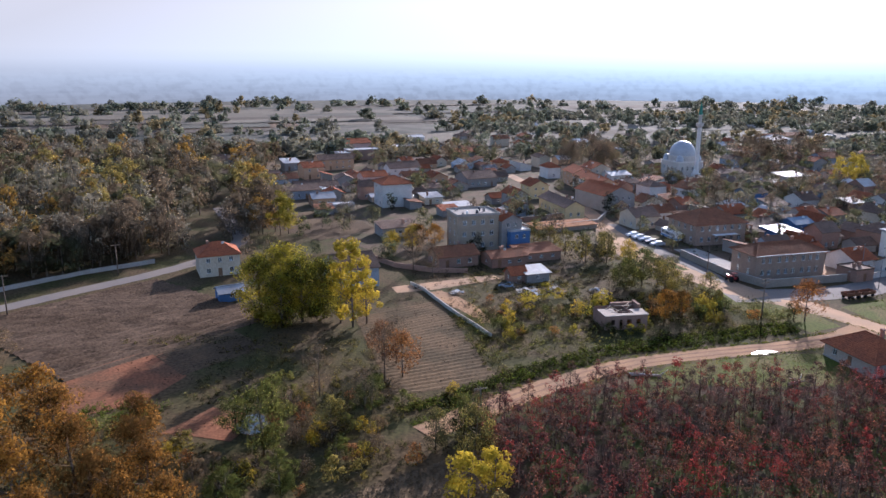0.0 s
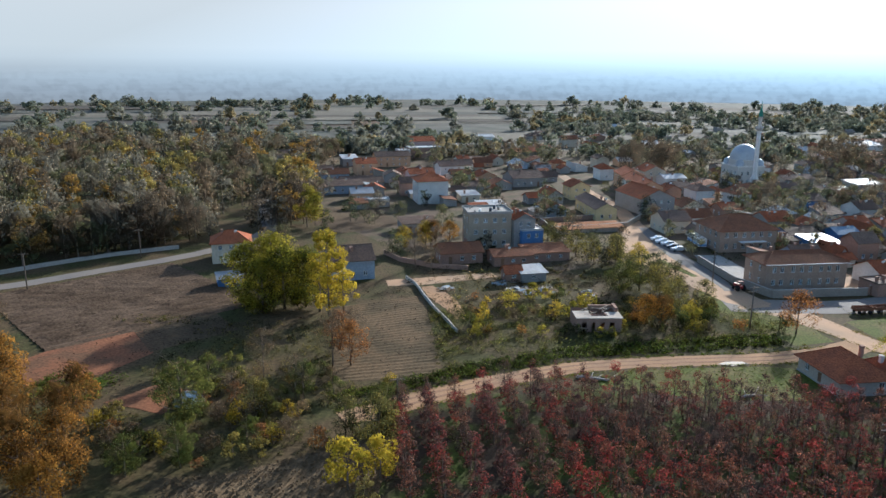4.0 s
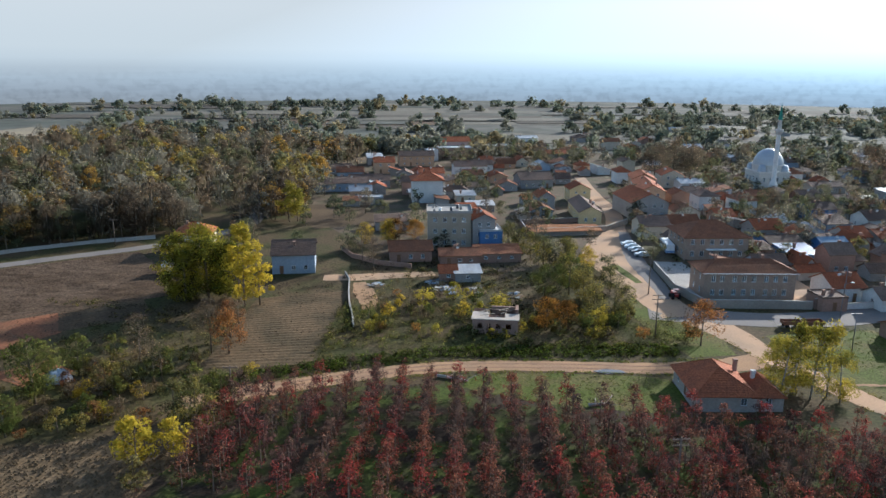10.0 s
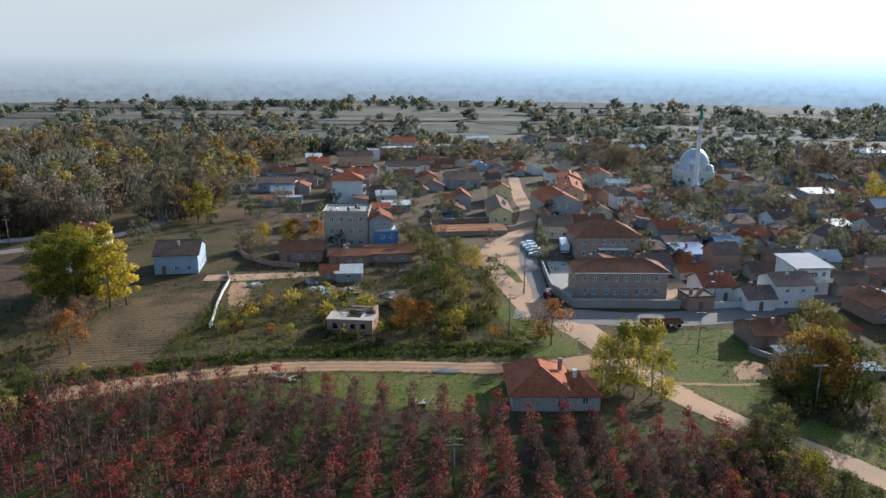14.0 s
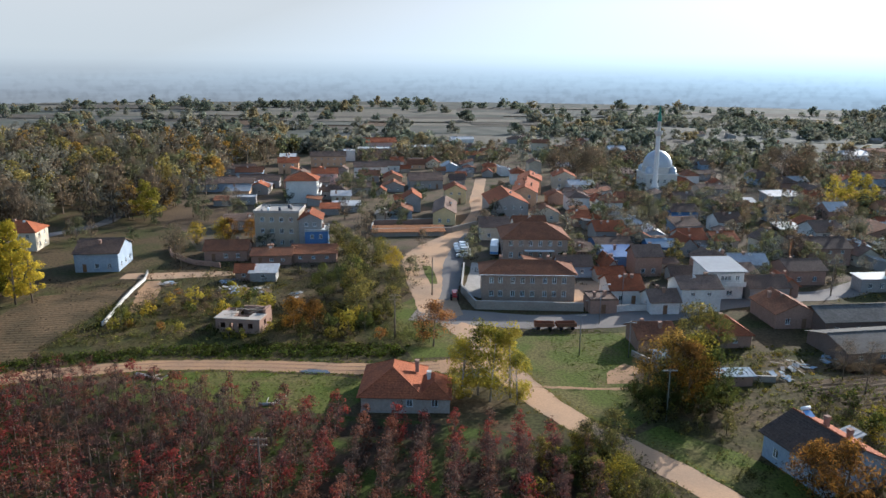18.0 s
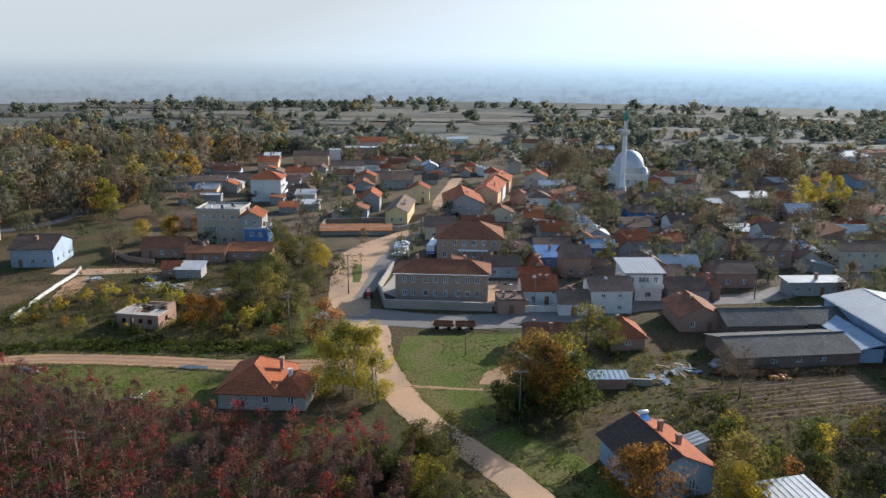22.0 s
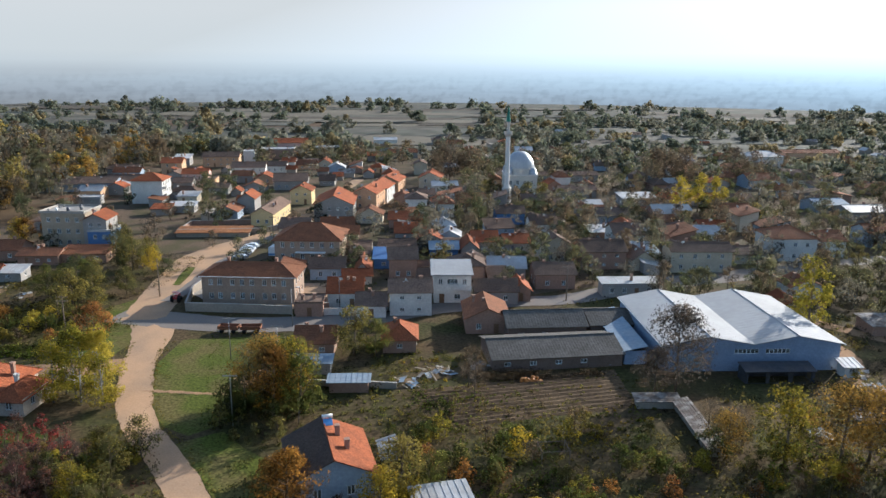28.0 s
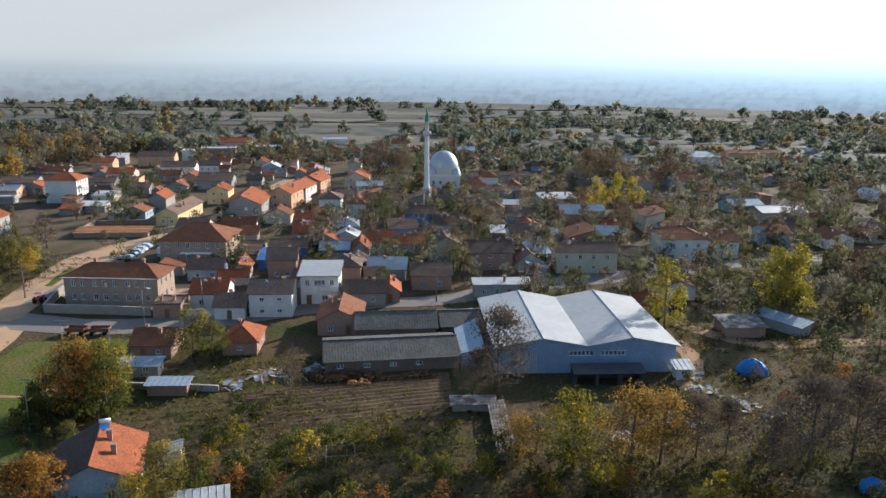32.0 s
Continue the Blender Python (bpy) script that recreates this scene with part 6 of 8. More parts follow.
plant("green_tree", 125.5, 140.0, 1.2, "broad dark green leafy tree")
plant("green_tree", 118.5, 136.0, 1.0, "dark green leafy tree")
plant("olive_tree", 123, 164.5, 1.25, "tree with dull yellow-green leaves")
plant("green_tree", 127, 165, 1.0, "green leafy tree on rough ground")
plant("twig_tree", 179.6, 166.5, 1.5, "large bare grey tree")
plant("twig_tree", 176.4, 165.0, 0.8, "bare grey tree on rough ground")
plant("gold_tree", 194.4, 148.6, 1.2, "round tree turning from green to gold")
plant("bare_tree", 189.0, 151.0, 0.7, "half-bare brown tree beside the ruined shed")
plant("bronze_tree", 201.6, 151.8, 1.22, "broad tree with thin bronze leaves")
plant("bronze_tree", 205.4, 153.6, 1.12, "broad tree with thin bronze leaves")
plant("bronze_tree", 187.0, 148.0, 0.75, "half-bare bronze tree beside the ruined shed")
plant("bare_tree", 184.5, 151.0, 0.7, "half-bare brown tree beside the ruined shed")
plant("twig_tree", 210, 157, 0.9, "bare brown tree on rough ground")
plant("orange_tree", 139, 113.5, 1.2, "round orange autumn tree beside the old house")
plant("orange_tree", 136.5, 117.5, 0.9, "round orange autumn tree beside the old house")
plant("olive_tree", 148.6, 123.2, 1.1, "leafy green tree on rough ground")
plant("gold_tree", 148.4, 118.6, 0.75, "leafy green and gold tree beside the old house")
plant("green_tree", 151.5, 126.5, 0.8, "leafy green tree on rough ground")
plant("olive_tree", 152, 112.5, 0.8, "leafy green tree on rough ground")
plant("bare_tree", 149.5, 153, 0.9, "bare fruit tree in the garden")
plant("bare_tree", 147, 158, 0.8, "bare fruit tree in the garden")
plant("lime_pop", 203.8, 207.5, 1.25, "yellow poplar behind the warehouse")
plant("lime_pop", 226.0, 224.0, 1.4, "yellow poplar on rough ground")
plant("lime_pop", 229.5, 228.0, 1.3, "yellow poplar on rough ground")
plant("lime_pop", 181, 335, 1.2, "yellowing poplar between houses")
plant("lime_pop", 187, 338, 1.1, "yellowing poplar between houses")
plant("lime_pop", 175, 333, 1.05, "yellowing poplar between houses")
plant("yellow_bush", 3.2, 82.2, 1.4, "small bright yellow tree at the field corner")
plant("lime_tree", 6.6, 77.5, 0.6, "small yellow-green tree at the field corner")
plant("yellow_bush", 6.6, 85.4, 1.15, "small bright yellow tree at the field corner")
for x, y, s in ((-39.5, 88, 1.1), (-35, 81.5, 1.05), (-42, 95, 1.05), (-31, 75.5, 0.95), (-46, 85, 1.25), (-41, 79, 1.1), (-52, 92, 1.35), (-58, 99, 1.35), (-36, 75, 1.0), (-50, 79, 1.2), (-60, 90, 1.3), (-66, 100, 1.3), (-31, 72, 0.9), (-44, 72, 1.0)):
    plant("orange_tree", x, y, s, "large orange and gold autumn tree")
plant("rust_tree", -11, 128, 1.0, "rust-brown autumn tree on rough ground")
plant("rust_tree", -7, 121, 1.1, "rust-brown autumn tree on rough ground")
plant("green_tree", -24.5, 94, 1.35, "dark green tree on rough ground")
plant("olive_tree", -16, 100, 0.8, "olive-green tree on rough ground")
plant("olive_tree", 4.4, 93.5, 1.05, "round dark olive tree at the field corner")
plant("green_tree", 4, 101, 0.85, "dark green tree on rough ground")
plant("olive_tree", -1, 96, 0.8, "olive-green tree on rough ground")
plant("olive_tree", 112, 115.5, 0.75, "olive-green tree at the road bend")
plant("gold_tree", 108, 117.5, 0.55, "green and gold tree at the road bend")
for x, y, s, k in ((103, 113.5, 0.6, "olive"), (106.5, 111, 0.7, "green"), (110, 109.5, 0.65, "olive"), (113.5, 108, 0.7, "gold"), (116.5, 106, 0.7, "olive"), (109, 113.5, 0.6, "green"), (114.5, 111.5, 0.6, "olive"), (119, 103, 0.75, "green"), (121.5, 100.5, 0.7, "olive"), (118, 108.5, 0.5, "olive")):
    plant(k + "_tree", x, y, s, "bushy dark tree between orchard and road", "trees along the road")
plant("bare_tree", -75, 118, 1.1, "bare grey tree on rough ground")
plant("bare_tree", -8, 188, 1.1, "bare grey tree beside the yard")
plant("bare_tree", -3, 183, 0.9, "bare grey tree beside the yard")
plant("orange_tree", -8, 213, 0.9, "orange autumn tree on rough ground")
plant("orange_tree", -3, 217, 0.8, "orange autumn tree on rough ground")
for x, y, s in ((72, 372, 1.9), (80, 378, 1.8), (64, 384, 1.7), (166, 400, 1.9), (174, 396, 1.8), (160, 408, 1.6), (196, 420, 1.7), (204, 414, 1.6), (187, 300, 1.1), (241, 330, 1.2)):
    plant("wood_large", x, y, s * 0.75, "huge spreading tree with thin brown leaves among the houses", "large village trees")
for x, y, s in ((101, 338, 0.9), (105, 336, 0.8), (116, 338, 0.9), (121, 343, 0.9), (97, 344, 0.8), (113, 334, 0.7)):
    plant("olive_tree", x, y, s, "olive-green tree before the mosque", "large village trees")
for x, y, s in ((-14.7, 206.5, 0.75), (-9.5, 212, 0.8), (38, 201.5, 0.8), (44, 204, 0.8), (50, 198.5, 0.7)):
    plant("gold_tree", x, y, s, "green and gold autumn tree by the flats")
plant("olive_tree", 26, 214, 1.1, "olive-green tree beside the flats")
plant("green_tree", 43, 172, 1.1, "dark green tree on rough ground")
plant("green_tree", 48, 176, 1.2, "dark green tree on rough ground")
plant("olive_tree", 52, 170, 1.1, "olive-green tree on rough ground")
plant("olive_tree", 46, 182, 1.0, "olive-green tree on rough ground")
plant("olive_tree", 55, 163, 0.9, "olive-green tree on rough ground")


def clear(x, y, r):
    if any((x - a) ** 2 + (y - b) ** 2 < (c + r) ** 2 for a, b, c in FOOTPRINTS):
        return False
    return True


def stubble(x, y):
    """The worked ground beside the field wall."""
    u = (y - 113) / 48
    return 0 < u < 1.05 and -9 - 10 * u < x < 10.5 - 11 * u


ROADS = [((134, 104), (115.5, 126)), ((115.5, 126), (104.5, 131.5)), ((104.5, 131.5), (89.5, 148)), ((89.5, 148), (77, 167)), ((-3, 101), (33, 127)), ((33, 127), (80, 142)), ((66, 168), (143, 206)), ((143, 206), (227, 277)), ((73, 167), (54, 228)), ((54, 228), (50, 285)), ((50, 285), (30, 365)), ((-97, 157), (-66, 200)), ((-66, 200), (-84, 275)), ((227, 277), (320, 330))]


def off_road(x, y, r=5.5):
    p = Vector((x, y))
    for a, b in ROADS:
        a, b = Vector(a), Vector(b)
        t = max(0, min(1, (p - a).dot(b - a) / (b - a).length_squared))
        if (a.lerp(b, t) - p).length < r:
            return False
    return True


def scatter(n, xr, yr, kinds, labels, group, seed, r=2.0, smin=0.6, smax=1.0, inside=None, name="tree"):
    rng = random.Random(seed)
    done = tries = 0
    while done < n and tries < n * 14:
        tries += 1
        x, y = rng.uniform(*xr), rng.uniform(*yr)
        if (inside and not inside(x, y)) or not clear(x, y, r) or not off_road(x, y):
            continue
        k = rng.randrange(len(kinds))
        plant(kinds[k], x, y, rng.uniform(smin, smax), labels[k], group, name)
        done += 1


def infill(n, xr, yr, seed, ok=None):
    """Lesser houses and sheds that fill the rows between the others."""
    rng = random.Random(seed)
    done = tries = 0
    while done < n and tries < n * 40:
        tries += 1
        x, y = rng.uniform(*xr), rng.uniform(*yr)
        w, d = rng.uniform(6, 11), rng.uniform(6, 9)
        if (ok and not ok(x, y)) or not clear(x, y, min(w, d) / 2 - 1.2) or not off_road(x, y, 7.5):
            continue
        done += 1
        house(x, y, 22 + rng.choice((0, 0, 90, -90)) + rng.uniform(-5, 5), w, d, rng.choice((2.6, 3.0, 3.2, 3.4, 5.4)), rng.choice(("gable", "gable", "gable", "hip", "shed")), rng.uniform(1.4, 2.2),
              rng.choice(("white", "grey", "grey", "brick", "beige", "bluegrey", "orange", "brick")), rng.choice(("red", "redbrown", "brown", "brown", "redbrown", "tin", "red")), 1, chimneys=1)


def sheds(n, xr, yr, seed, ok=None):
    """Small windowless outbuildings and lean-tos squeezed between the houses."""
    rng = random.Random(seed)
    done = tries = 0
    while done < n and tries < n * 40:
        tries += 1
        x, y = rng.uniform(*xr), rng.uniform(*yr)
        w, d = rng.uniform(4, 8), rng.uniform(3.5, 6)
        if (ok and not ok(x, y)) or not clear(x, y, -0.8) or not off_road(x, y, 6.5):
            continue
        done += 1
        house(x, y, 22 + rng.choice((0, 90)) + rng.uniform(-6, 6), w, d, rng.uniform(2.1, 2.6), rng.choice(("gable", "gable", "shed")), rng.uniform(0.7, 1.6),
              rng.choice(("brick", "grey", "plaster", "stone")), rng.choice(("red", "redbrown", "brown", "brown", "tin", "worn")), 1, windows=False, chimneys=0)


infill(34, (72, 205), (208, 330), 51)
infill(34, (60, 300), (330, 440), 52)
infill(14, (232, 300), (262, 340), 55)
infill(22, (-75, 60), (265, 400), 53, lambda x, y: x > -50 - (y - 235) * 0.2)
infill(16, (-60, 200), (430, 560), 54)
sheds(40, (40, 330), (430, 640), 58)
sheds(34, (70, 205), (205, 330), 56)
sheds(22, (-60, 60), (262, 400), 57, lambda x, y: x > -50 - (y - 235) * 0.2)

# trees among the houses
scatter(70, (60, 250), (205, 330), ("wood_green", "wood_olive", "wood_brown", "wood_grey", "lime_tree"),
        ("green leafy tree between village houses", "olive-green tree between village houses", "brown tree between village houses", "bare grey tree between village houses", "green and gold tree between village houses"), "garden trees", 31, 0.4, 0.5, 0.95)
scatter(26, (-60, 60), (195, 320), ("wood_green", "wood_olive", "wood_brown", "wood_grey"),
        ("green leafy tree between village houses", "olive-green tree between village houses", "rust-brown tree between village houses", "bare grey tree between village houses"), "garden trees", 32, 0.6, 0.5, 0.95,
        lambda x, y: x > -45 or y < 215)


def wood(x, y):
    return y > 203 + (x + 78) * 1.09 and x < -50 - max(0, y - 235) * 0.25 and not (-66 < x and y < 203) and not (-420 < x < -296 and 335 < y < 500)


# woodland
scatter(70, (-160, -50), (150, 270), ("wood_bronze", "wood_grey", "wood_olive", "wood_brown", "wood_large", "wood_green"),
        ("bronze half-bare woodland tree", "grey bare woodland tree beside the lane", "dull olive-green woodland tree", "brown half-bare woodland tree", "large brown woodland tree", "dark green leafy woodland tree"), "woodland trees", 33, 0.5, 0.85, 1.25,
        lambda x, y: wood(x, y) and y < 235 + (x + 78) * 1.09)
# shrubs in the near ground
scatter(60, (-40, 8), (84, 116), ("shrub", "brown_shrub", "brown_shrub", "green_shrub", "gold_shrub", "rust_shrub"), ("brown-green shrub on rough grass", "dry brown shrub on rough grass", "dry brown shrub on rough grass", "dark green shrub on rough grass", "gold-leaved bush on rough grass", "rust-red bush on rough grass"), "shrubs", 34, 0.5, 0.6, 1.3, lambda x, y: y > 84 + 0.75 * max(0, x + 14) and not (-41 < x < -27 and y > 97), "shrub")
scatter(70, (10, 75), (138, 166), ("shrub", "green_shrub", "brown_shrub", "lime_shrub", "gold_shrub", "rust_shrub"), ("brown-green shrub on rough grass", "dark green shrub on rough grass", "dry brown shrub on rough grass", "yellow-green bush on rough grass", "gold-leaved bush on rough grass", "rust-red bush on rough grass"), "shrubs", 35, 0.5, 0.6, 1.3, lambda x, y: y > 134 + x * 0.22 and not stubble(x, y), "shrub")
scatter(120, (142, 215), (112, 150), ("shrub", "green_shrub", "brown_shrub", "lime_shrub", "gold_shrub", "rust_shrub"), ("brown-green shrub on rough grass", "dark green shrub on rough grass", "dry brown shrub on rough grass", "yellow-green bush on rough grass", "gold-leaved bush on rough grass", "rust-red bush on rough grass"), "shrubs", 36, 0.5, 0.7, 1.5, lambda x, y: y < 150 - (170 - x) * 0.1, "shrub")
scatter(22, (104, 122), (104, 132), ("lime_shrub", "shrub", "brown_shrub"), ("yellow-green bush on rough grass", "brown-green shrub on rough grass", "dry brown shrub on rough grass"), "shrubs", 37, 0.5, 0.7, 1.3, lambda x, y: y < 120 and x < 118, "shrub")
scatter(30, (112, 128), (128, 150), ("green_shrub", "shrub"), ("dark green shrub on rough grass", "brown-green shrub on rough grass"), "shrubs", 38, 0.5, 0.7, 1.4, lambda x, y: x > 113 + (y - 128) * 0.1, "shrub")


def grove(name, places, label, seed, category="trees"):
    """Many trees in one mesh, each with its trunk: places of x, y, scale and kind."""
    rng = np.random.default_rng(seed)
    mats, verts, normals, index = [], [], [], []
    for x, y, s, kind in places:
        trunk, crown, q, soft = KINDS[kind][int(rng.integers(len(KINDS[kind])))]
        # farther trees carry fewer and larger leaves
        keep = int(min(len(q), max(170, 100000 / max(1.0, y)))) if not kind.startswith("orchard") else min(len(q), 560)
        grow = min(2.8, math.sqrt(len(q) / keep))
        pick = rng.permutation(len(q))[:keep]
        q, soft = q[pick], soft[pick]
        mid = q.mean(1, keepdims=True)
        q = mid + (q - mid) * grow
        w = rng.random() * 6.283
        c, n = math.cos(w), math.sin(w)
        turn = np.array(((c, n, 0), (-n, c, 0), (0, 0, 1)))
        wide = np.array((s * rng.uniform(0.88, 1.15), s * rng.uniform(0.88, 1.15), s * rng.uniform(0.85, 1.15)))
        p = (q * wide) @ turn + np.array((x, y, 0))
        lm, bark = crown.materials[0], trunk.materials[0]
        for m in (lm, bark):
            if m not in mats:
                mats.append(m)
        h = float(p[..., 2].max()) * 0.8
        r = h * 0.018
        ring = [(r * a, r * b) for a, b in ((-1, -1), (1, -1), (1, 1), (-1, 1))]
        tr = [[(x + ring[i][0], y + ring[i][1], -0.1), (x + ring[(i + 1) % 4][0], y + ring[(i + 1) % 4][1], -0.1),
               (x + ring[(i + 1) % 4][0] * 0.2, y + ring[(i + 1) % 4][1] * 0.2, h), (x + ring[i][0] * 0.2, y + ring[i][1] * 0.2, h)] for i in range(4)]
        verts += [p.reshape(-1, 3), np.array(tr).reshape(-1, 3)]
        normals += [soft @ turn, np.array(((0, -1, 0), (1, 0, 0), (0, 1, 0), (-1, 0, 0)), float)]
        index += [np.full(len(p), mats.index(lm), np.int32), np.full(4, mats.index(bark), np.int32)]
    me = leaf_mesh(name, np.concatenate(verts), "bark", np.concatenate(normals))
    me.materials.clear()
    for m in mats:
        me.materials.append(m)
    me.polygons.foreach_set("material_index", np.concatenate(index))
    return tagged(new(name, me), label, category, "", "stuff")


def spots(n, xr, yr, kinds, seed, ok=None, smin=0.7, smax=1.1, r=1.0, road=5.0):
    rng = random.Random(seed)
    out = []
    tries = 0
    while len(out) < n and tries < n * 20:
        tries += 1
        x, y = rng.uniform(*xr), rng.uniform(*yr)
        if (ok and not ok(x, y)) or not clear(x, y, r) or not off_road(x, y, road):
            continue
        out.append((x, y, rng.uniform(smin, smax), rng.choice(kinds)))
    return out


WOODS = ("wood_brown", "wood_grey", "wood_olive", "wood_grey", "wood_olive", "wood_brown", "wood_grey", "wood_green", "wood_olive", "wood_brown", "wood_grey", "wood_bronze", "wood_brown", "wood_grey", "wood_green", "wood_gold")
grove("woodland", spots(760, (-330, -50), (120, 430), WOODS, 61, lambda x, y: wood(x, y) and x > -60 - y * 0.75, 0.8, 1.4, 0), "dense half-bare autumn woodland beside the lane", 62)
grove("orchard_rows", REST, "rows of young fruit trees with dark red leaves", 60)
grove("garden_trees", spots(700, (-60, 320), (212, 480), ("wood_olive", "wood_green", "wood_grey", "wood_olive", "wood_green", "wood_grey", "wood_brown", "wood_olive", "wood_grey", "wood_brown"), 63, lambda x, y: (x > 75 + max(0, 300 - y) * 0.2 or y > 405 or noise.noise((x * 0.05, y * 0.05, 2)) > 0.3) and x > -50 - (y - 235) * 0.2 and not (-66 < x < -20 and 222 < y < 272), 0.45, 0.95, -2.0, 5.0), "autumn trees crowding between the village houses", 64)
grove("grove", spots(50, (232, 330), (190, 330), ("wood_gold", "wood_olive", "wood_green", "wood_grey", "wood_olive"), 65, None, 0.6, 1.0, 0.5), "rough trees beyond the warehouse", 66)


def scrub(name, n, xr, yr, leaf, seed, label, ok=None, h=(0.3, 1.0), size=0.32, per=20, road=4.0, r=0.2):
    """Low weeds and brambles: many small clumps of leaves."""
    rng = np.random.default_rng(seed)
    verts, soft = [], []
    k = tries = 0
    while k < n and tries < n * 12:
        tries += 1
        x, y = rng.uniform(*xr), rng.uniform(*yr)
        if (ok and not ok(x, y)) or not clear(x, y, r - 1.0) or not off_road(x, y, road):
            continue
        hh = rng.uniform(*h)
        d = rng.normal(size=(per, 3)) * np.array((hh * 0.55, hh * 0.55, 0))
        d[:, 2] = rng.random(per) ** 1.3 * hh
        verts.append(leaves(d + np.array((x, y, 0)), int(rng.integers(1 << 30)), size))
        soft.append(d / hh + np.array((0, 0, 0.35)) + rng.normal(size=(per, 3)) * 0.25)
        k += 1
    return tagged(new(name, leaf_mesh(name, np.concatenate(verts), leaf, np.concatenate(soft))), label, "undergrowth", "", "stuff")


def ditch(x, y):
    """The strip of green growth on the far side of the dirt track."""
    a = 104.5 + 0.80 * x if x < 18 else 118.9 + 0.57 * (x - 18) if x < 33 else 127.5 + 0.34 * (x - 33)
    return a + 3.2 < y < a + 9.5


scrub("ditch_growth", 380, (-16, 72), (108, 160), "leaf_grass", 104, "green weeds along the ditch", ditch, (0.3, 0.9), 0.3)
scrub("ditch_growth", 760, (-16, 72), (108, 160), "leaf_green", 71, "green weeds and brambles along the ditch", ditch, (0.3, 1.1), 0.3)
scrub("bramble", 900, (-10, 74), (112, 172), "leaf_green", 72, "dark brambles between track and houses", lambda x, y: 0.33 * x + 125 < y < 0.33 * x + 152 and not stubble(x, y), (0.5, 1.6), 0.34)
scrub("weeds", 900, (-62, 12), (74, 140), "leaf_olive", 73, "dry brown and green weeds", lambda x, y: y > 84 + 0.75 * max(0, x + 14) and not (-62 < x < -42 and 102 < y < 135) and not (-42 < x < -27 and 97 < y < 110) and not stubble(x, y), (0.3, 1.1), 0.3)
scrub("weeds", 1000, (140, 222), (108, 152), "leaf_olive", 74, "rough weeds and brambles in the old garden", None, (0.4, 1.5), 0.32)
scrub("weeds", 700, (140, 222), (106, 156), "leaf_grass", 91, "green weeds and nettles in the old garden", lambda x, y: noise.noise((x * 0.09, y * 0.09, 3)) > 0.0, (0.3, 1.3), 0.3)
scrub("weeds", 260, (140, 222), (106, 156), "leaf_gold", 92, "yellowing brambles in the old garden", lambda x, y: noise.noise((x * 0.11, y * 0.11, 9)) > 0.1, (0.4, 1.5), 0.3)
scrub("weeds", 400, (128, 178), (140, 172), "leaf_grass", 93, "low greens in the garden rows", lambda x, y: math.sin((y - 0.67 * x) * 2.0) > 0.55, (0.15, 0.45), 0.2)
scrub("weeds", 350, (128, 178), (140, 172), "leaf_gold", 94, "yellow stalks in the garden rows", lambda x, y: math.sin((y - 0.67 * x) * 1.2) > 0.7, (0.15, 0.5), 0.2)
scrub("vegetable_greens", 160, (-56, -43), (100, 110), "leaf_grass", 95, "green bed of garden vegetables", None, (0.4, 1.0), 0.25)
scrub("weeds", 700, (-8, 62), (150, 215), "leaf_brown", 96, "dry brown weeds round the yards", lambda x, y: not stubble(x, y), (0.3, 1.1), 0.3)
scrub("weeds", 600, (196, 260), (150, 262), "leaf_olive", 97, "rough growth behind the warehouse", None, (0.4, 1.6), 0.36)
scrub("weeds", 500, (5, 118), (80, 118), "leaf_grass", 98, "green grass between the orchard rows", lambda x, y: noise.noise((x * 0.08, y * 0.08, 1)) > 0.05, (0.1, 0.35), 0.16)
scrub("weeds", 260, (145, 172), (162, 171), "leaf_brown", 103, "dry brown weeds along the barn wall", lambda x, y: 165.0 + 0.51 * (x - 150) - 3.4 < y < 165.0 + 0.51 * (x - 150) - 0.4, (0.5, 1.7), 0.3, r=-20)
scrub("weeds", 500, (140, 222), (108, 160), "leaf_brown", 75, "dry brown weeds in the old garden", None, (0.4, 1.3), 0.3)
scrub("weeds", 700, (5, 60), (150, 215), "leaf_olive", 76, "rough weeds round the yards", lambda x, y: not stubble(x, y), (0.3, 1.2), 0.32)
scrub("weeds", 900, (70, 250), (200, 330), "leaf_olive", 77, "weeds and bushes between the houses", None, (0.4, 1.6), 0.4)
scrub("weeds", 300, (112, 140), (108, 170), "leaf_green", 78, "dark weeds beside the yard walls", lambda x, y: x > 114, (0.4, 1.4), 0.32)
scrub("leaf_litter", 700, (4, 118), (70, 118), "leaf_orchard", 79, "fallen leaves and suckers under the orchard rows", None, (0.1, 0.6), 0.2, 16)
scrub("grass_tufts", 900, (34, 74), (114, 132), "leaf_grass", 80, "tufts of green grass", lambda x, y: y > 118, (0.06, 0.2), 0.12, 14)
scrub("grass_tufts", 1100, (90, 126), (112, 170), "leaf_grass", 81, "tufts of green grass", lambda x, y: y > 290 - 1.5 * x + 12 and x < 117, (0.06, 0.2), 0.12, 14)
scatter(34, (208, 262), (140, 200), ("brown_shrub", "shrub", "rust_shrub", "gold_shrub"), ("dry brown shrub on the dump ground", "brown-green shrub on the dump ground", "rust-red bush on the dump ground", "gold-leaved bush on the dump ground"), "shrubs", 39, 0.3, 0.7, 1.5, None, "shrub")
scrub("weeds", 1100, (186, 262), (138, 215), "leaf_olive", 99, "dark rough growth on the dump ground", lambda x, y: noise.noise((x * 0.08, y * 0.08, 5)) > -0.1, (0.4, 1.5), 0.34)
scrub("weeds", 700, (196, 250), (150, 215), "leaf_brown", 83, "dry brown weeds on the dump ground", None, (0.3, 1.0), 0.3)
scrub("weeds", 700, (140, 250), (96, 118), "leaf_green", 84, "dark rough growth below the gardens", None, (0.4, 1.5), 0.34)
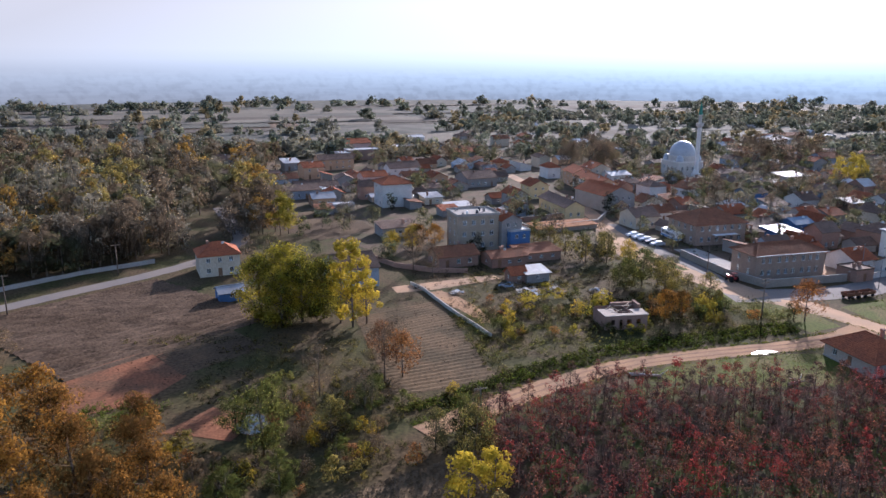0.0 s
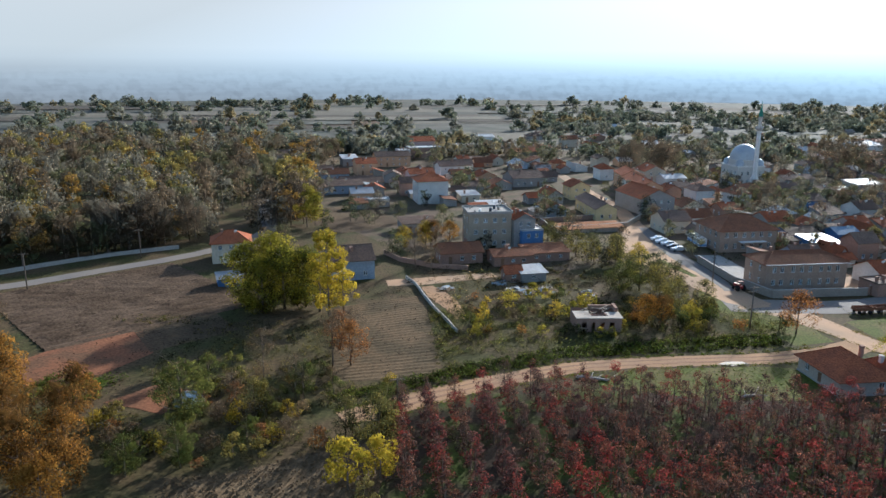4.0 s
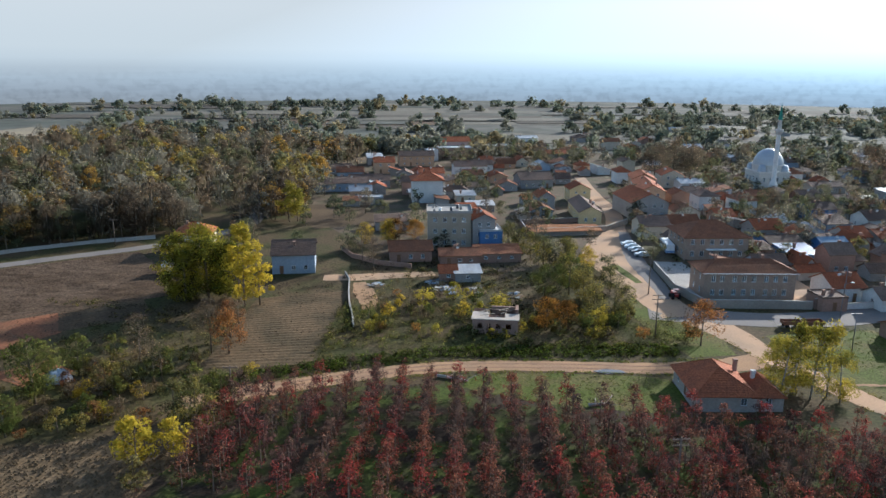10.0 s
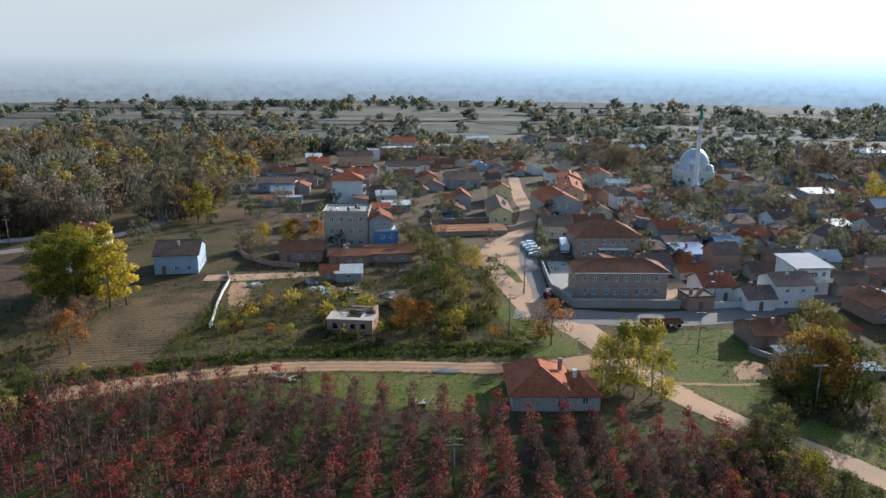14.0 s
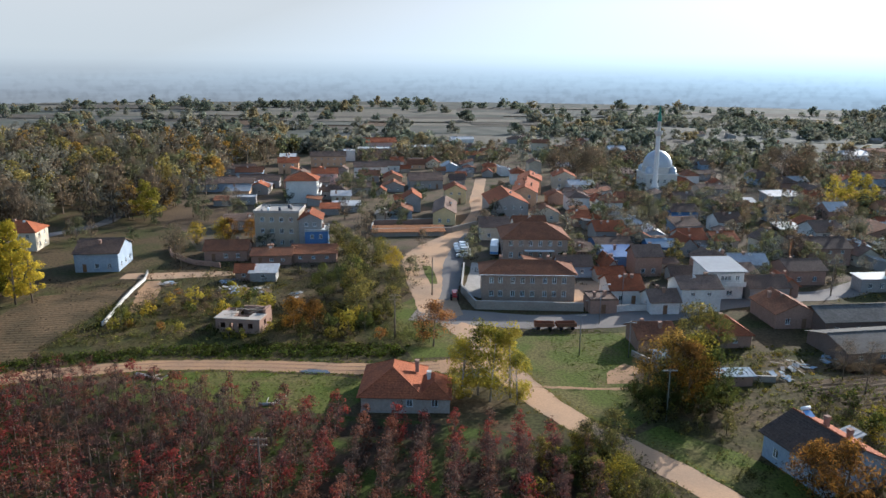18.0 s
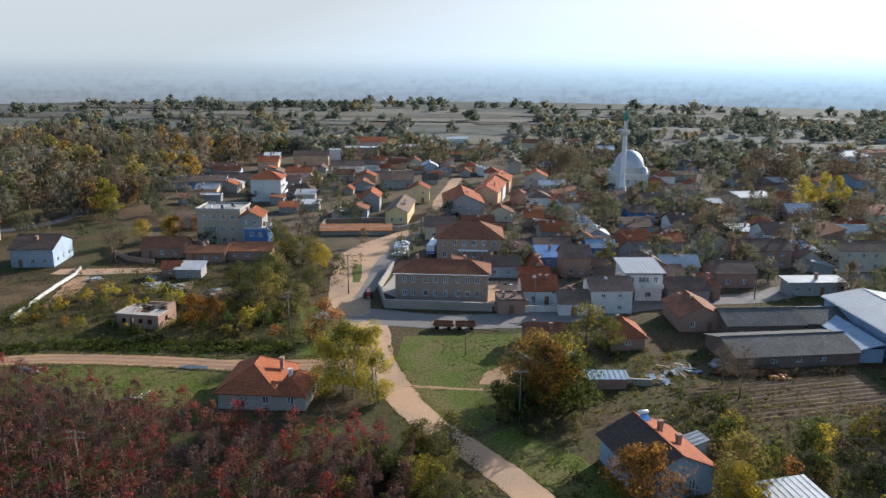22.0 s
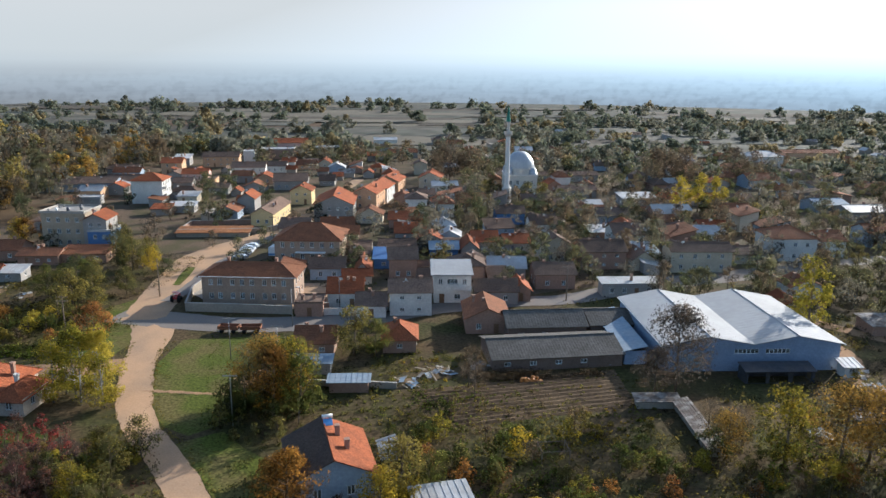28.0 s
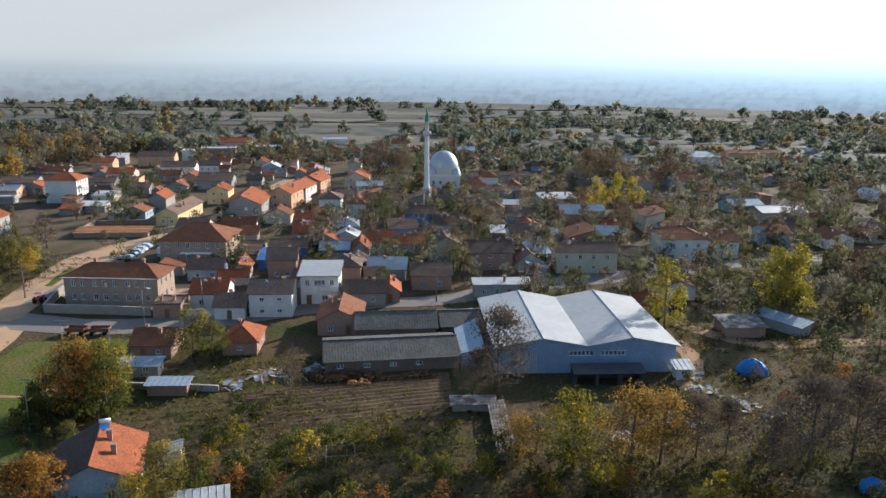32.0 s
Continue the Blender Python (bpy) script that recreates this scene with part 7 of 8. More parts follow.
scrub("grass_tufts", 700, (-60, 14), (100, 165), "leaf_brown", 82, "dry stubble and weeds in the fields", None, (0.1, 0.4), 0.2, 14)


def verge(name, segments, out, n, leaf, seed, label):
    """Tufts of grass creeping over the edges of a road."""
    rng = np.random.default_rng(seed)
    verts = []
    for (ax, ay), (bx, by) in segments:
        ln = math.hypot(bx - ax, by - ay)
        dx, dy = (bx - ax) / ln, (by - ay) / ln
        for _ in range(int(n * ln)):
            t, s = rng.random() * ln, rng.choice((-1, 1)) * (out + rng.exponential(0.55))
            h = rng.uniform(0.08, 0.34)
            d = rng.normal(size=(12, 3)) * np.array((h, h, 0))
            d[:, 2] = rng.random(12) * h
            verts.append(leaves(d + np.array((ax + dx * t - dy * s, ay + dy * t + dx * s, 0)), int(rng.integers(1 << 30)), 0.2))
    tagged(new(name, leaf_mesh(name, np.concatenate(verts), leaf)), label, "grass", "", "stuff")


TRACK = [((-3, 101), (8.5, 110.5)), ((8.5, 110.5), (18, 118)), ((18, 118), (33, 127)), ((33, 127), (50, 132.5)), ((50, 132.5), (68, 137)), ((68, 137), (80, 142))]
VILLAGE = [((134, 105), (124.8, 114.3)), ((124.8, 114.3), (114.5, 122.4)), ((114.5, 122.4), (107, 127.2)), ((107, 127.2), (100.7, 132.8)), ((100.7, 132.8), (94.9, 139.7)), ((94.9, 139.7), (88.7, 147.9)), ((88.7, 147.9), (82.8, 158))]
verge("verge_grass", TRACK, 2.4, 6, "leaf_grass", 5, "green grass along the edges of the dirt track")
verge("verge_grass", VILLAGE, 2.6, 5, "leaf_olive", 6, "dry grass along the edges of the road")

# far woods and hedgerows, in leaf colours paled for haze
def far_woods():
    rng = np.random.default_rng(4)
    ca, sa = math.cos(0.3), math.sin(0.3)
    woods, lines = [], []

    def field(x, y):
        return -430 < x < -290 and 335 < y < 505

    for y0 in np.arange(428, 1040, 9.0):
        step = 9.0 + (y0 - 428) * 0.006
        for x0 in np.arange(-0.80 * y0 - 60, 0.66 * y0 + 210, step):
            x, y = x0 + rng.uniform(-4.5, 4.5), y0 + rng.uniform(-4.5, 4.5)
            if math.hypot(x - 100, y - 60) > 1035 or field(x, y) or not clear(x, y, 2.0):
                continue
            u, v = ca * x + sa * y, ca * y - sa * x
            v += 16 * noise.noise((u * 0.006, v * 0.002, 4))
            copse = noise.noise((u * 0.0075, v * 0.019, 7)) + 0.45 * noise.noise((u * 0.02, v * 0.04, 2))
            near = max(0.0, 1 - (y - 428) / 190)
            hedge = min(v % 118, 118 - v % 118) < 6 and noise.noise((u * 0.018, v // 118 * 3.1, 9)) > -0.15
            cross = min(u % 210, 210 - u % 210) < 5.5 and noise.noise((v * 0.02, u // 210 * 5.3, 3)) > -0.1
            town = x > 20 and y < 860
            if copse > 0.50 - 0.36 * near - (0.52 if town else 0):
                if rng.random() < 0.66:
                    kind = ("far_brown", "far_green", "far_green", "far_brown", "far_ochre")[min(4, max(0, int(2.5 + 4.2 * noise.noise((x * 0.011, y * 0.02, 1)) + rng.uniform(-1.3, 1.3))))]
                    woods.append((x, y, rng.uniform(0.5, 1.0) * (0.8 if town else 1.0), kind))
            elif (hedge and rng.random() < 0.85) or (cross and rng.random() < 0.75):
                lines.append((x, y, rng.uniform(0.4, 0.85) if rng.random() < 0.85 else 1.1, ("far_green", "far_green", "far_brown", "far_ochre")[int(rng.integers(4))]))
    grove("far_woods", woods, "distant autumn woods on the plain, brown, green and ochre paled for haze", 101)
    grove("hedgerow", lines, "distant hedgerows of trees between the fields, leaves paled for haze", 102)


far_woods()


# ---- small things ----
def utility_pole(x, y, h, arms=1, steel=False, lamp=False, rot=20):
    e = thing("street_lamp" if lamp else "utility_pole", x, y, rot, "steel street lamp pole beside the road" if lamp else ("thin grey steel power pole" if steel else "weathered wooden power pole with crossarm"), "street lamp" if lamp else "utility pole", "poles")
    mat = "pole_steel" if steel or lamp else "pole_wood"
    m = Mesh()
    m.tube((0, 0, -0.1), (0, 0, h), 0.09 if steel else 0.16, 0.05 if steel else 0.10, 8)
    part("pole", m.done("pole", mat, True), e)
    for i in range(arms):
        z = h - 0.35 - 0.8 * i
        m = Mesh()
        m.box(-1.1, -0.06, z, 1.1, 0.06, z + 0.12)
        arm = part("crossarm", m.done("crossarm", mat), e)
        for u in (-0.95, -0.45, 0.45, 0.95):
            m = Mesh()
            m.lathe([(0.015, z + 0.12), (0.03, z + 0.16), (0.045, z + 0.20), (0.03, z + 0.26), (0.0, z + 0.27)], 8, u, 0)
            part("insulator", m.done("insulator", "wall_grey", True), arm)
    if lamp:
        m = Mesh()
        m.tube((0, 0, h - 0.1), (1.3, -0.3, h + 0.35), 0.05, 0.04, 6)
        arm = part("arm", m.done("arm", "pole_steel", True), e)
        m = Mesh()
        m.box(1.2, -0.45, h + 0.28, 1.85, -0.15, h + 0.42)
        part("lamp_head", m.done("lamp_head", "frame_white"), arm)
    return e


utility_pole(65.7, 181.7, 9.2, 0)
utility_pole(67.6, 152.6, 9.0, 2)
utility_pole(71.0, 97.0, 7.5, 2)
utility_pole(104.5, 174.2, 8.2, 0, True, True)
utility_pole(154.0, 211.0, 9.0, 2)
utility_pole(102.8, 155.2, 8.0, 1, True)
utility_pole(118.6, 132.6, 8.5, 1, True)
utility_pole(-93.0, 152.0, 9.0, 1)
utility_pole(-83.0, 184.0, 8.0, 1)
utility_pole(5.5, 101.6, 7.0, 1)
utility_pole(111.5, 157.0, 7.0, 1, True)
utility_pole(108.0, 188.5, 8.0, 0, True)
utility_pole(62.5, 236.0, 8.5, 1)
utility_pole(187.0, 252.0, 8.5, 1)


def car(x, y, rot, paint, label):
    e = thing("car", x, y, rot, label, "car", "parked cars", 0.09)
    m = Mesh()
    prof = ((-2.1, 0.35), (-2.15, 0.75), (-1.95, 0.95), (-1.0, 1.02), (-0.45, 1.42), (1.2, 1.45), (1.85, 1.0), (2.1, 0.9), (2.12, 0.35))
    n = len(prof)
    for s in (-0.84, 0.84):
        for px, pz in prof:
            k = 0.86 if pz > 1.2 else 1.0
            m.v.append((px, s * k, pz))
    for i in range(n - 1):
        m.f.append((i, i + 1, n + i + 1, n + i))
    m.f.append(tuple(range(n))[::-1])
    m.f.append(tuple(range(n, 2 * n)))
    m.f.append((n - 1, 0, n, 2 * n - 1))
    body = part("body", m.done("body", "paint_" + paint), e)
    m = Mesh()
    m.poly((-0.97, -0.76, 1.06), (-0.97, 0.76, 1.06), (-0.5, 0.68, 1.38), (-0.5, -0.68, 1.38))
    m.poly((1.26, -0.68, 1.41), (1.26, 0.68, 1.41), (1.8, 0.76, 1.06), (1.8, -0.76, 1.06))
    for s in (-1, 1):
        m.poly((-0.8, s * 0.83, 1.05), (1.6, s * 0.83, 1.05), (1.2, s * 0.765, 1.38), (-0.4, s * 0.765, 1.38))
    for i, v in enumerate(m.v):
        m.v[i] = (v[0] * 1.012, v[1] * 1.015, v[2] + 0.012)
    part("glazing", m.done("glazing", "glass"), body)
    for px in (-1.3, 1.35):
        for s in (-1, 1):
            m = Mesh()
            m.tube((px, s * 0.68, 0.32), (px, s * 0.9, 0.32), 0.32, 0.32, 14)
            w = part("wheel", m.done("wheel", "rubber", True), e)
            m = Mesh()
            m.tube((px, s * 0.895, 0.32), (px, s * 0.915, 0.32), 0.18, 0.16, 10)
            part("rim", m.done("rim", "pole_steel"), w)
    return e


car(60.0, 226.5, 12, "white", "white saloon car parked by the kerb")
car(61.2, 223.4, 10, "silver", "silver saloon car parked by the kerb")
car(62.2, 220.4, 12, "dark", "dark saloon car parked by the kerb")
car(63.2, 217.4, 9, "silver", "silver hatchback parked by the kerb")
car(58.9, 229.8, 10, "white", "white hatchback parked by the kerb")


def bus(x, y, rot):
    e = thing("minibus", x, y, rot, "pale blue and white bus parked in the yard", "bus", "", 0.12)
    m = Mesh()
    m.box(-4.6, -1.15, 0.45, 4.6, 1.15, 2.75)
    m.box(-4.4, -1.0, 2.75, 4.4, 1.0, 2.88)
    b = part("body", m.done("body", "paint_white"), e)
    m = Mesh()
    m.box(-4.62, -1.17, 0.6, 4.62, 1.17, 1.15)
    part("stripe", m.done("stripe", "paint_blue"), b)
    for i in range(6):
        for s in (-1, 1):
            m = Mesh()
            m.box(-4.2 + i * 1.42, s * 1.16 - 0.01, 1.45, -3.0 + i * 1.42, s * 1.16 + 0.01, 2.3)
            part("window", m.done("window", "glass"), b)
    for px in (-3.0, 2.9):
        for s in (-1, 1):
            m = Mesh()
            m.tube((px, s * 0.9, 0.45), (px, s * 1.18, 0.45), 0.45, 0.45, 14)
            part("wheel", m.done("wheel", "rubber", True), e)


bus(69.8, 226.5, 101)


def trailer(x, y, rot, label):
    e = thing("farm_trailer", x, y, rot, label, "trailer", "farm trailers", 0.05)
    m = Mesh()
    m.box(-2.0, -1.0, 0.75, 2.0, 1.0, 0.9)
    m.tube((2.0, 0, 0.8), (3.4, 0, 0.5), 0.06, 0.06, 6)
    part("chassis", m.done("chassis", "rust"), e)
    for q in ((-2.0, -1.0, 0.91, 2.0, -0.94, 1.45), (-2.0, 0.94, 0.91, 2.0, 1.0, 1.45), (-2.0, -0.93, 0.91, -1.94, 0.93, 1.45), (1.94, -0.93, 0.91, 2.0, 0.93, 1.45)):
        m = Mesh()
        m.box(*q)
        part("side_board", m.done("side_board", "rust"), e)
    for px in (-1.2, 1.2):
        for s in (-1, 1):
            m = Mesh()
            m.tube((px, s * 0.75, 0.42), (px, s * 0.98, 0.42), 0.42, 0.42, 12)
            part("wheel", m.done("wheel", "rubber", True), e)


trailer(94.2, 167.2, 15, "rusty farm trailer parked on the verge")
trailer(98.4, 168.6, 22, "rusty farm trailer parked on the verge")


def tractor(x, y, rot):
    e = thing("tractor", x, y, rot, "small red farm tractor on the road", "tractor", "", 0.08)
    m = Mesh()
    m.box(-0.2, -0.4, 0.8, 1.7, 0.4, 1.5)
    m.box(-1.0, -0.5, 0.7, -0.2, 0.5, 1.2)
    b = part("body", m.done("body", "paint_red"), e)
    m = Mesh()
    for px in (-1.0, -0.1):
        for s in (-0.5, 0.5):
            m.tube((px, s, 1.2), (px, s, 2.3), 0.03, 0.03, 5)
    m.box(-1.1, -0.6, 2.3, 0.0, 0.6, 2.36)
    part("canopy", m.done("canopy", "paint_red"), e)
    for px, s, r, w in ((-0.7, 1, 0.75, 0.4), (-0.7, -1, 0.75, 0.4), (1.3, 1, 0.42, 0.25), (1.3, -1, 0.42, 0.25)):
        m = Mesh()
        m.tube((px, s * 0.55, r), (px, s * (0.55 + w), r), r, r, 16)
        part("wheel", m.done("wheel", "rubber", True), e)


tractor(71.5, 180.2, 110)


def ruin():
    """A house without its roof, partition walls standing."""
    e = thing("ruined_house", 36.6, 149.0, 10, "roofless ruined house with pale broken slab", "ruin")
    FOOTPRINTS.append((36.6, 149.0, 6))
    w, d, h = 9.0, 7.0, 2.9
    op = {0: [(1.0, 1.0, 2.0, 2.1), (2.8, 0.02, 3.7, 2.1), (4.6, 1.0, 5.6, 2.1), (6.6, 1.0, 7.6, 2.1)], 1: [(2.5, 1, 3.6, 2.1)]}
    part("wall", wall_mesh(w, d, h, op, "wall_brick", "", 0, 0.3), e)
    m = Mesh()
    m.box(-4.2, -3.2, 0.0, -4.19, 3.2, h)
    for x0 in (-1.6, 1.8):
        m.box(x0, -3.2, 0, x0 + 0.25, 3.2, h - 0.2)
    m.box(-4.2, 0.2, 0, 4.2, 0.45, h - 0.4)
    part("partition", m.done("partition", "wall_brick"), e)
    m = Mesh()
    m.box(-4.7, -3.7, h, 4.7, -2.3, h + 0.16)
    m.box(-4.7, -2.28, h, -1.4, 1.0, h + 0.14)
    m.box(1.9, -2.28, h, 4.7, 0.2, h + 0.15)
    part("slab", m.done("slab", "wall_plaster"), e)
    m = Mesh()
    m.box(3.9, 0.25, h, 4.5, 3.4, h + 1.0)
    m.box(-1.0, 2.9, h, 3.8, 3.4, h + 0.7)
    part("wall_stub", m.done("wall_stub", "wall_brick"), e)
    for i in range(7):
        rng = random.Random(i)
        m = Mesh()
        m.box(-1.6, -0.07, 0, 1.6, 0.07, 0.08)
        part("beam", m.done("beam", "plank"), e, pose(rng.uniform(-3, 3), rng.uniform(-2.5, 2), h + 0.2 + 0.09 * i, rng.uniform(-4, 4), 0, rng.uniform(0, 180)))


ruin()


def scrap_heap(x, y, r, n, seed, label, sheets="scrap"):
    """Boards, sheets and rubble thrown on a heap."""
    rng = random.Random(seed)
    e = thing("scrap_heap", x, y, 0, label, "scrap heap", "scrap heaps")
    m = Mesh()
    prof = [(r * (1 - t) * (0.85 + 0.15 * math.sin(7 * t)), 0.02 + 0.5 * t ** 0.8) for t in (0, 0.25, 0.5, 0.75, 0.97)]
    m.lathe(prof, 14)
    m.v = [(a * (1 + 0.18 * math.sin(3 * b)), b * (1 + 0.18 * math.cos(2 * a)), c) for a, b, c in m.v]
    part("rubble", m.done("rubble", "clod"), e)
    for i in range(n):
        k = Mesh()
        if rng.random() < 0.6:
            l, w = rng.uniform(0.8, 2.2), rng.uniform(0.5, 1.1)
            k.box(-l / 2, -w / 2, 0, l / 2, w / 2, 0.04)
            nm, mt = "sheet", sheets if rng.random() < 0.75 else "roof_tinblue"
        else:
            l = rng.uniform(1.2, 3.0)
            k.box(-l / 2, -0.09, 0, l / 2, 0.09, 0.06)
            nm, mt = "plank", "plank"
        q, w = r * 0.85 * math.sqrt(rng.random()), rng.random() * 6.28
        part(nm, k.done(nm, mt), e, pose(q * math.cos(w), q * math.sin(w), 0.12 + 0.5 * (1 - q / r), rng.uniform(-18, 18), rng.uniform(-18, 18), rng.uniform(0, 180)))


scrap_heap(20.5, 170.5, 4.5, 26, 1, "heap of pale sheet metal, boards and rubble")
scrap_heap(26.5, 172.0, 3.6, 18, 2, "heap of pale sheet metal and boards")
scrap_heap(16.5, 176.0, 3.0, 12, 3, "heap of boards and rubble")
scrap_heap(36.0, 171.5, 2.6, 10, 4, "small heap of dark boards")
scrap_heap(136.5, 156.0, 2.4, 12, 5, "heap of boards and sheet metal by the wall")
scrap_heap(140.0, 161.5, 3.6, 22, 6, "heap of sheet metal and planks in the yard")
scrap_heap(146.5, 166.5, 2.2, 12, 7, "heap of sheet metal beside the barn")
scrap_heap(211.0, 179.5, 3.2, 22, 8, "pile of white rubble and sheets")
scrap_heap(217.0, 176.0, 3.2, 18, 9, "pile of boards and sheets on the dump ground")
scrap_heap(209.0, 186.5, 2.8, 16, 10, "pile of white rubble and sheets")
scrap_heap(208.0, 168.0, 3.2, 18, 11, "pile of white rubble and sheets")
scrap_heap(222.5, 173.5, 2.6, 14, 12, "pile of boards on the dump ground")
scrap_heap(168.5, 178.0, 2.4, 12, 13, "sheets and boards leaning beside the barn")
scrap_heap(3.0, 169.5, 2.4, 10, 14, "heap of boards beside the path")
scrap_heap(200.0, 158.5, 2.8, 14, 15, "pile of white rubble under the trees")


def tarp(x, y, r, h, mat, label):
    rng = np.random.default_rng(int(abs(x) * 10))
    e = thing("tarpaulin_heap", x, y, 0, label, "tarpaulin")
    m = Mesh()
    n = 20
    m.lathe([(r, 0.0), (r * 0.92, h * 0.35), (r * 0.75, h * 0.68), (r * 0.5, h * 0.9), (r * 0.2, h), (0.01, h * 1.01)], n)
    m.v = [(a * (1 + 0.07 * math.sin(5 * b + c)), b * 0.8 * (1 + 0.07 * math.cos(4 * a)), c * (1 + 0.06 * rng.normal())) for a, b, c in m.v]
    part("cover", m.done("cover", mat), e)
    for k in range(6):
        w = k * 1.05
        m = Mesh()
        m.lathe([(0.3, 0), (0.34, 0.12), (0.3, 0.22)], 8)
        part("tyre", m.done("tyre", "rubber"), e, pose(math.cos(w) * r * 1.02, math.sin(w) * r * 0.82, 0))


tarp(219.4, 191.5, 2.8, 2.3, "tarp_blue", "bright blue tarpaulin over a heap")
tarp(-28.0, 102.3, 2.6, 1.8, "tarp_white", "white tarpaulin over a small heap")
tarp(231.5, 155.5, 1.8, 1.8, "tarp_blue", "blue tarpaulin over a stack")


def felled_tree(x, y, rot, ln):
    e = thing("felled_trunk", x, y, rot, "pale felled trunk with broken limbs on the grass", "log")
    m = Mesh()
    m.tube((-ln / 2, 0, 0.3), (ln / 2, 0.2, 0.25), 0.28, 0.18, 9)
    part("trunk", m.done("trunk", "dead_wood", True), e)
    for i, (u, a, l) in enumerate(((0.5, 60, 1.6), (1.2, -50, 1.9), (-0.4, 75, 1.2), (ln / 2 - 0.3, 35, 1.8))):
        m = Mesh()
        m.tube((u, 0.1, 0.3), (u + l * math.cos(radians(a)), l * math.sin(radians(a)), 0.5 + 0.2 * i), 0.12, 0.04, 6)
        part("limb", m.done("limb", "dead_wood", True), e)


felled_tree(35.0, 121.8, -8, 5.5)
felled_tree(59.5, 118.8, 25, 3.0)

house(-58.5, 187.5, 24, 10.0, 9.0, 5.6, "hip", 2.4, "beige", "red", 2, label="two-storey house with hipped red roof beside the lane", chimneys=1)
house(-49.0, 164.5, 30, 5.5, 4.5, 2.3, "gable", 1.0, "blue", "tin", 1, label="small blue hut with pale tin roof")
house(207.6, 185.2, 21, 2.6, 2.6, 2.2, "shed", 0.4, "white", "tin", 1, label="small white hut beside the warehouse")
for x, y, s in ((224.5, 159.5, 1.5), (230.5, 163.5, 1.45), (236, 169, 1.4), (214, 159.5, 0.95), (219.5, 156, 1.15), (241, 176, 1.3), (229, 174, 0.9)):
    plant("twig_tree", x, y, s * 0.85, "dark bare brown tree at the dump ground")
for x, y, s in ((30.5, 212, 0.95), (34, 206, 1.0), (44, 198, 1.1), (57, 181, 0.85), (52, 176, 1.0), (61, 167, 0.8)):
    plant("olive_tree", x, y, s, "leafy olive-green tree beside the street")
for x, y, s in ((-26, 105, 0.9), (-11, 107, 0.8), (-30, 100, 0.9), (3, 99, 0.8), (-20, 84, 0.8), (-26, 81, 0.8)):
    plant("green_tree", x, y, s, "dark green tree at the field edge")
for x, y, s in ((-10, 120, 1.1), (-8.5, 127, 0.9), (-20, 113, 0.9), (-12, 106, 0.8)):
    plant("bare_tree", x, y, s, "half-bare brown tree at the field edge")
for x, y, s in ((127, 131, 0.5), (108.5, 118.8, 0.7), (112, 121, 0.8)):
    plant("olive_tree", x, y, s, "bushy olive-green tree beside the road")


for x, y, w, rot in ((176.9, 161.2, 6.4, 20), (183.0, 154.6, 15.0, -70)):
    house(x, y, rot, w, 1.7, 1.4, "shed", 0.3, "stone", "worn", 1, name="shed", label="low ruined shed with pale broken sheet roof", windows=False, chimneys=0)
house(154.5, 122.5, 34, 6.5, 4.0, 2.2, "shed", 0.4, "grey", "tin", 1, name="shed", label="low shed with grey corrugated metal roof", windows=False, chimneys=0)


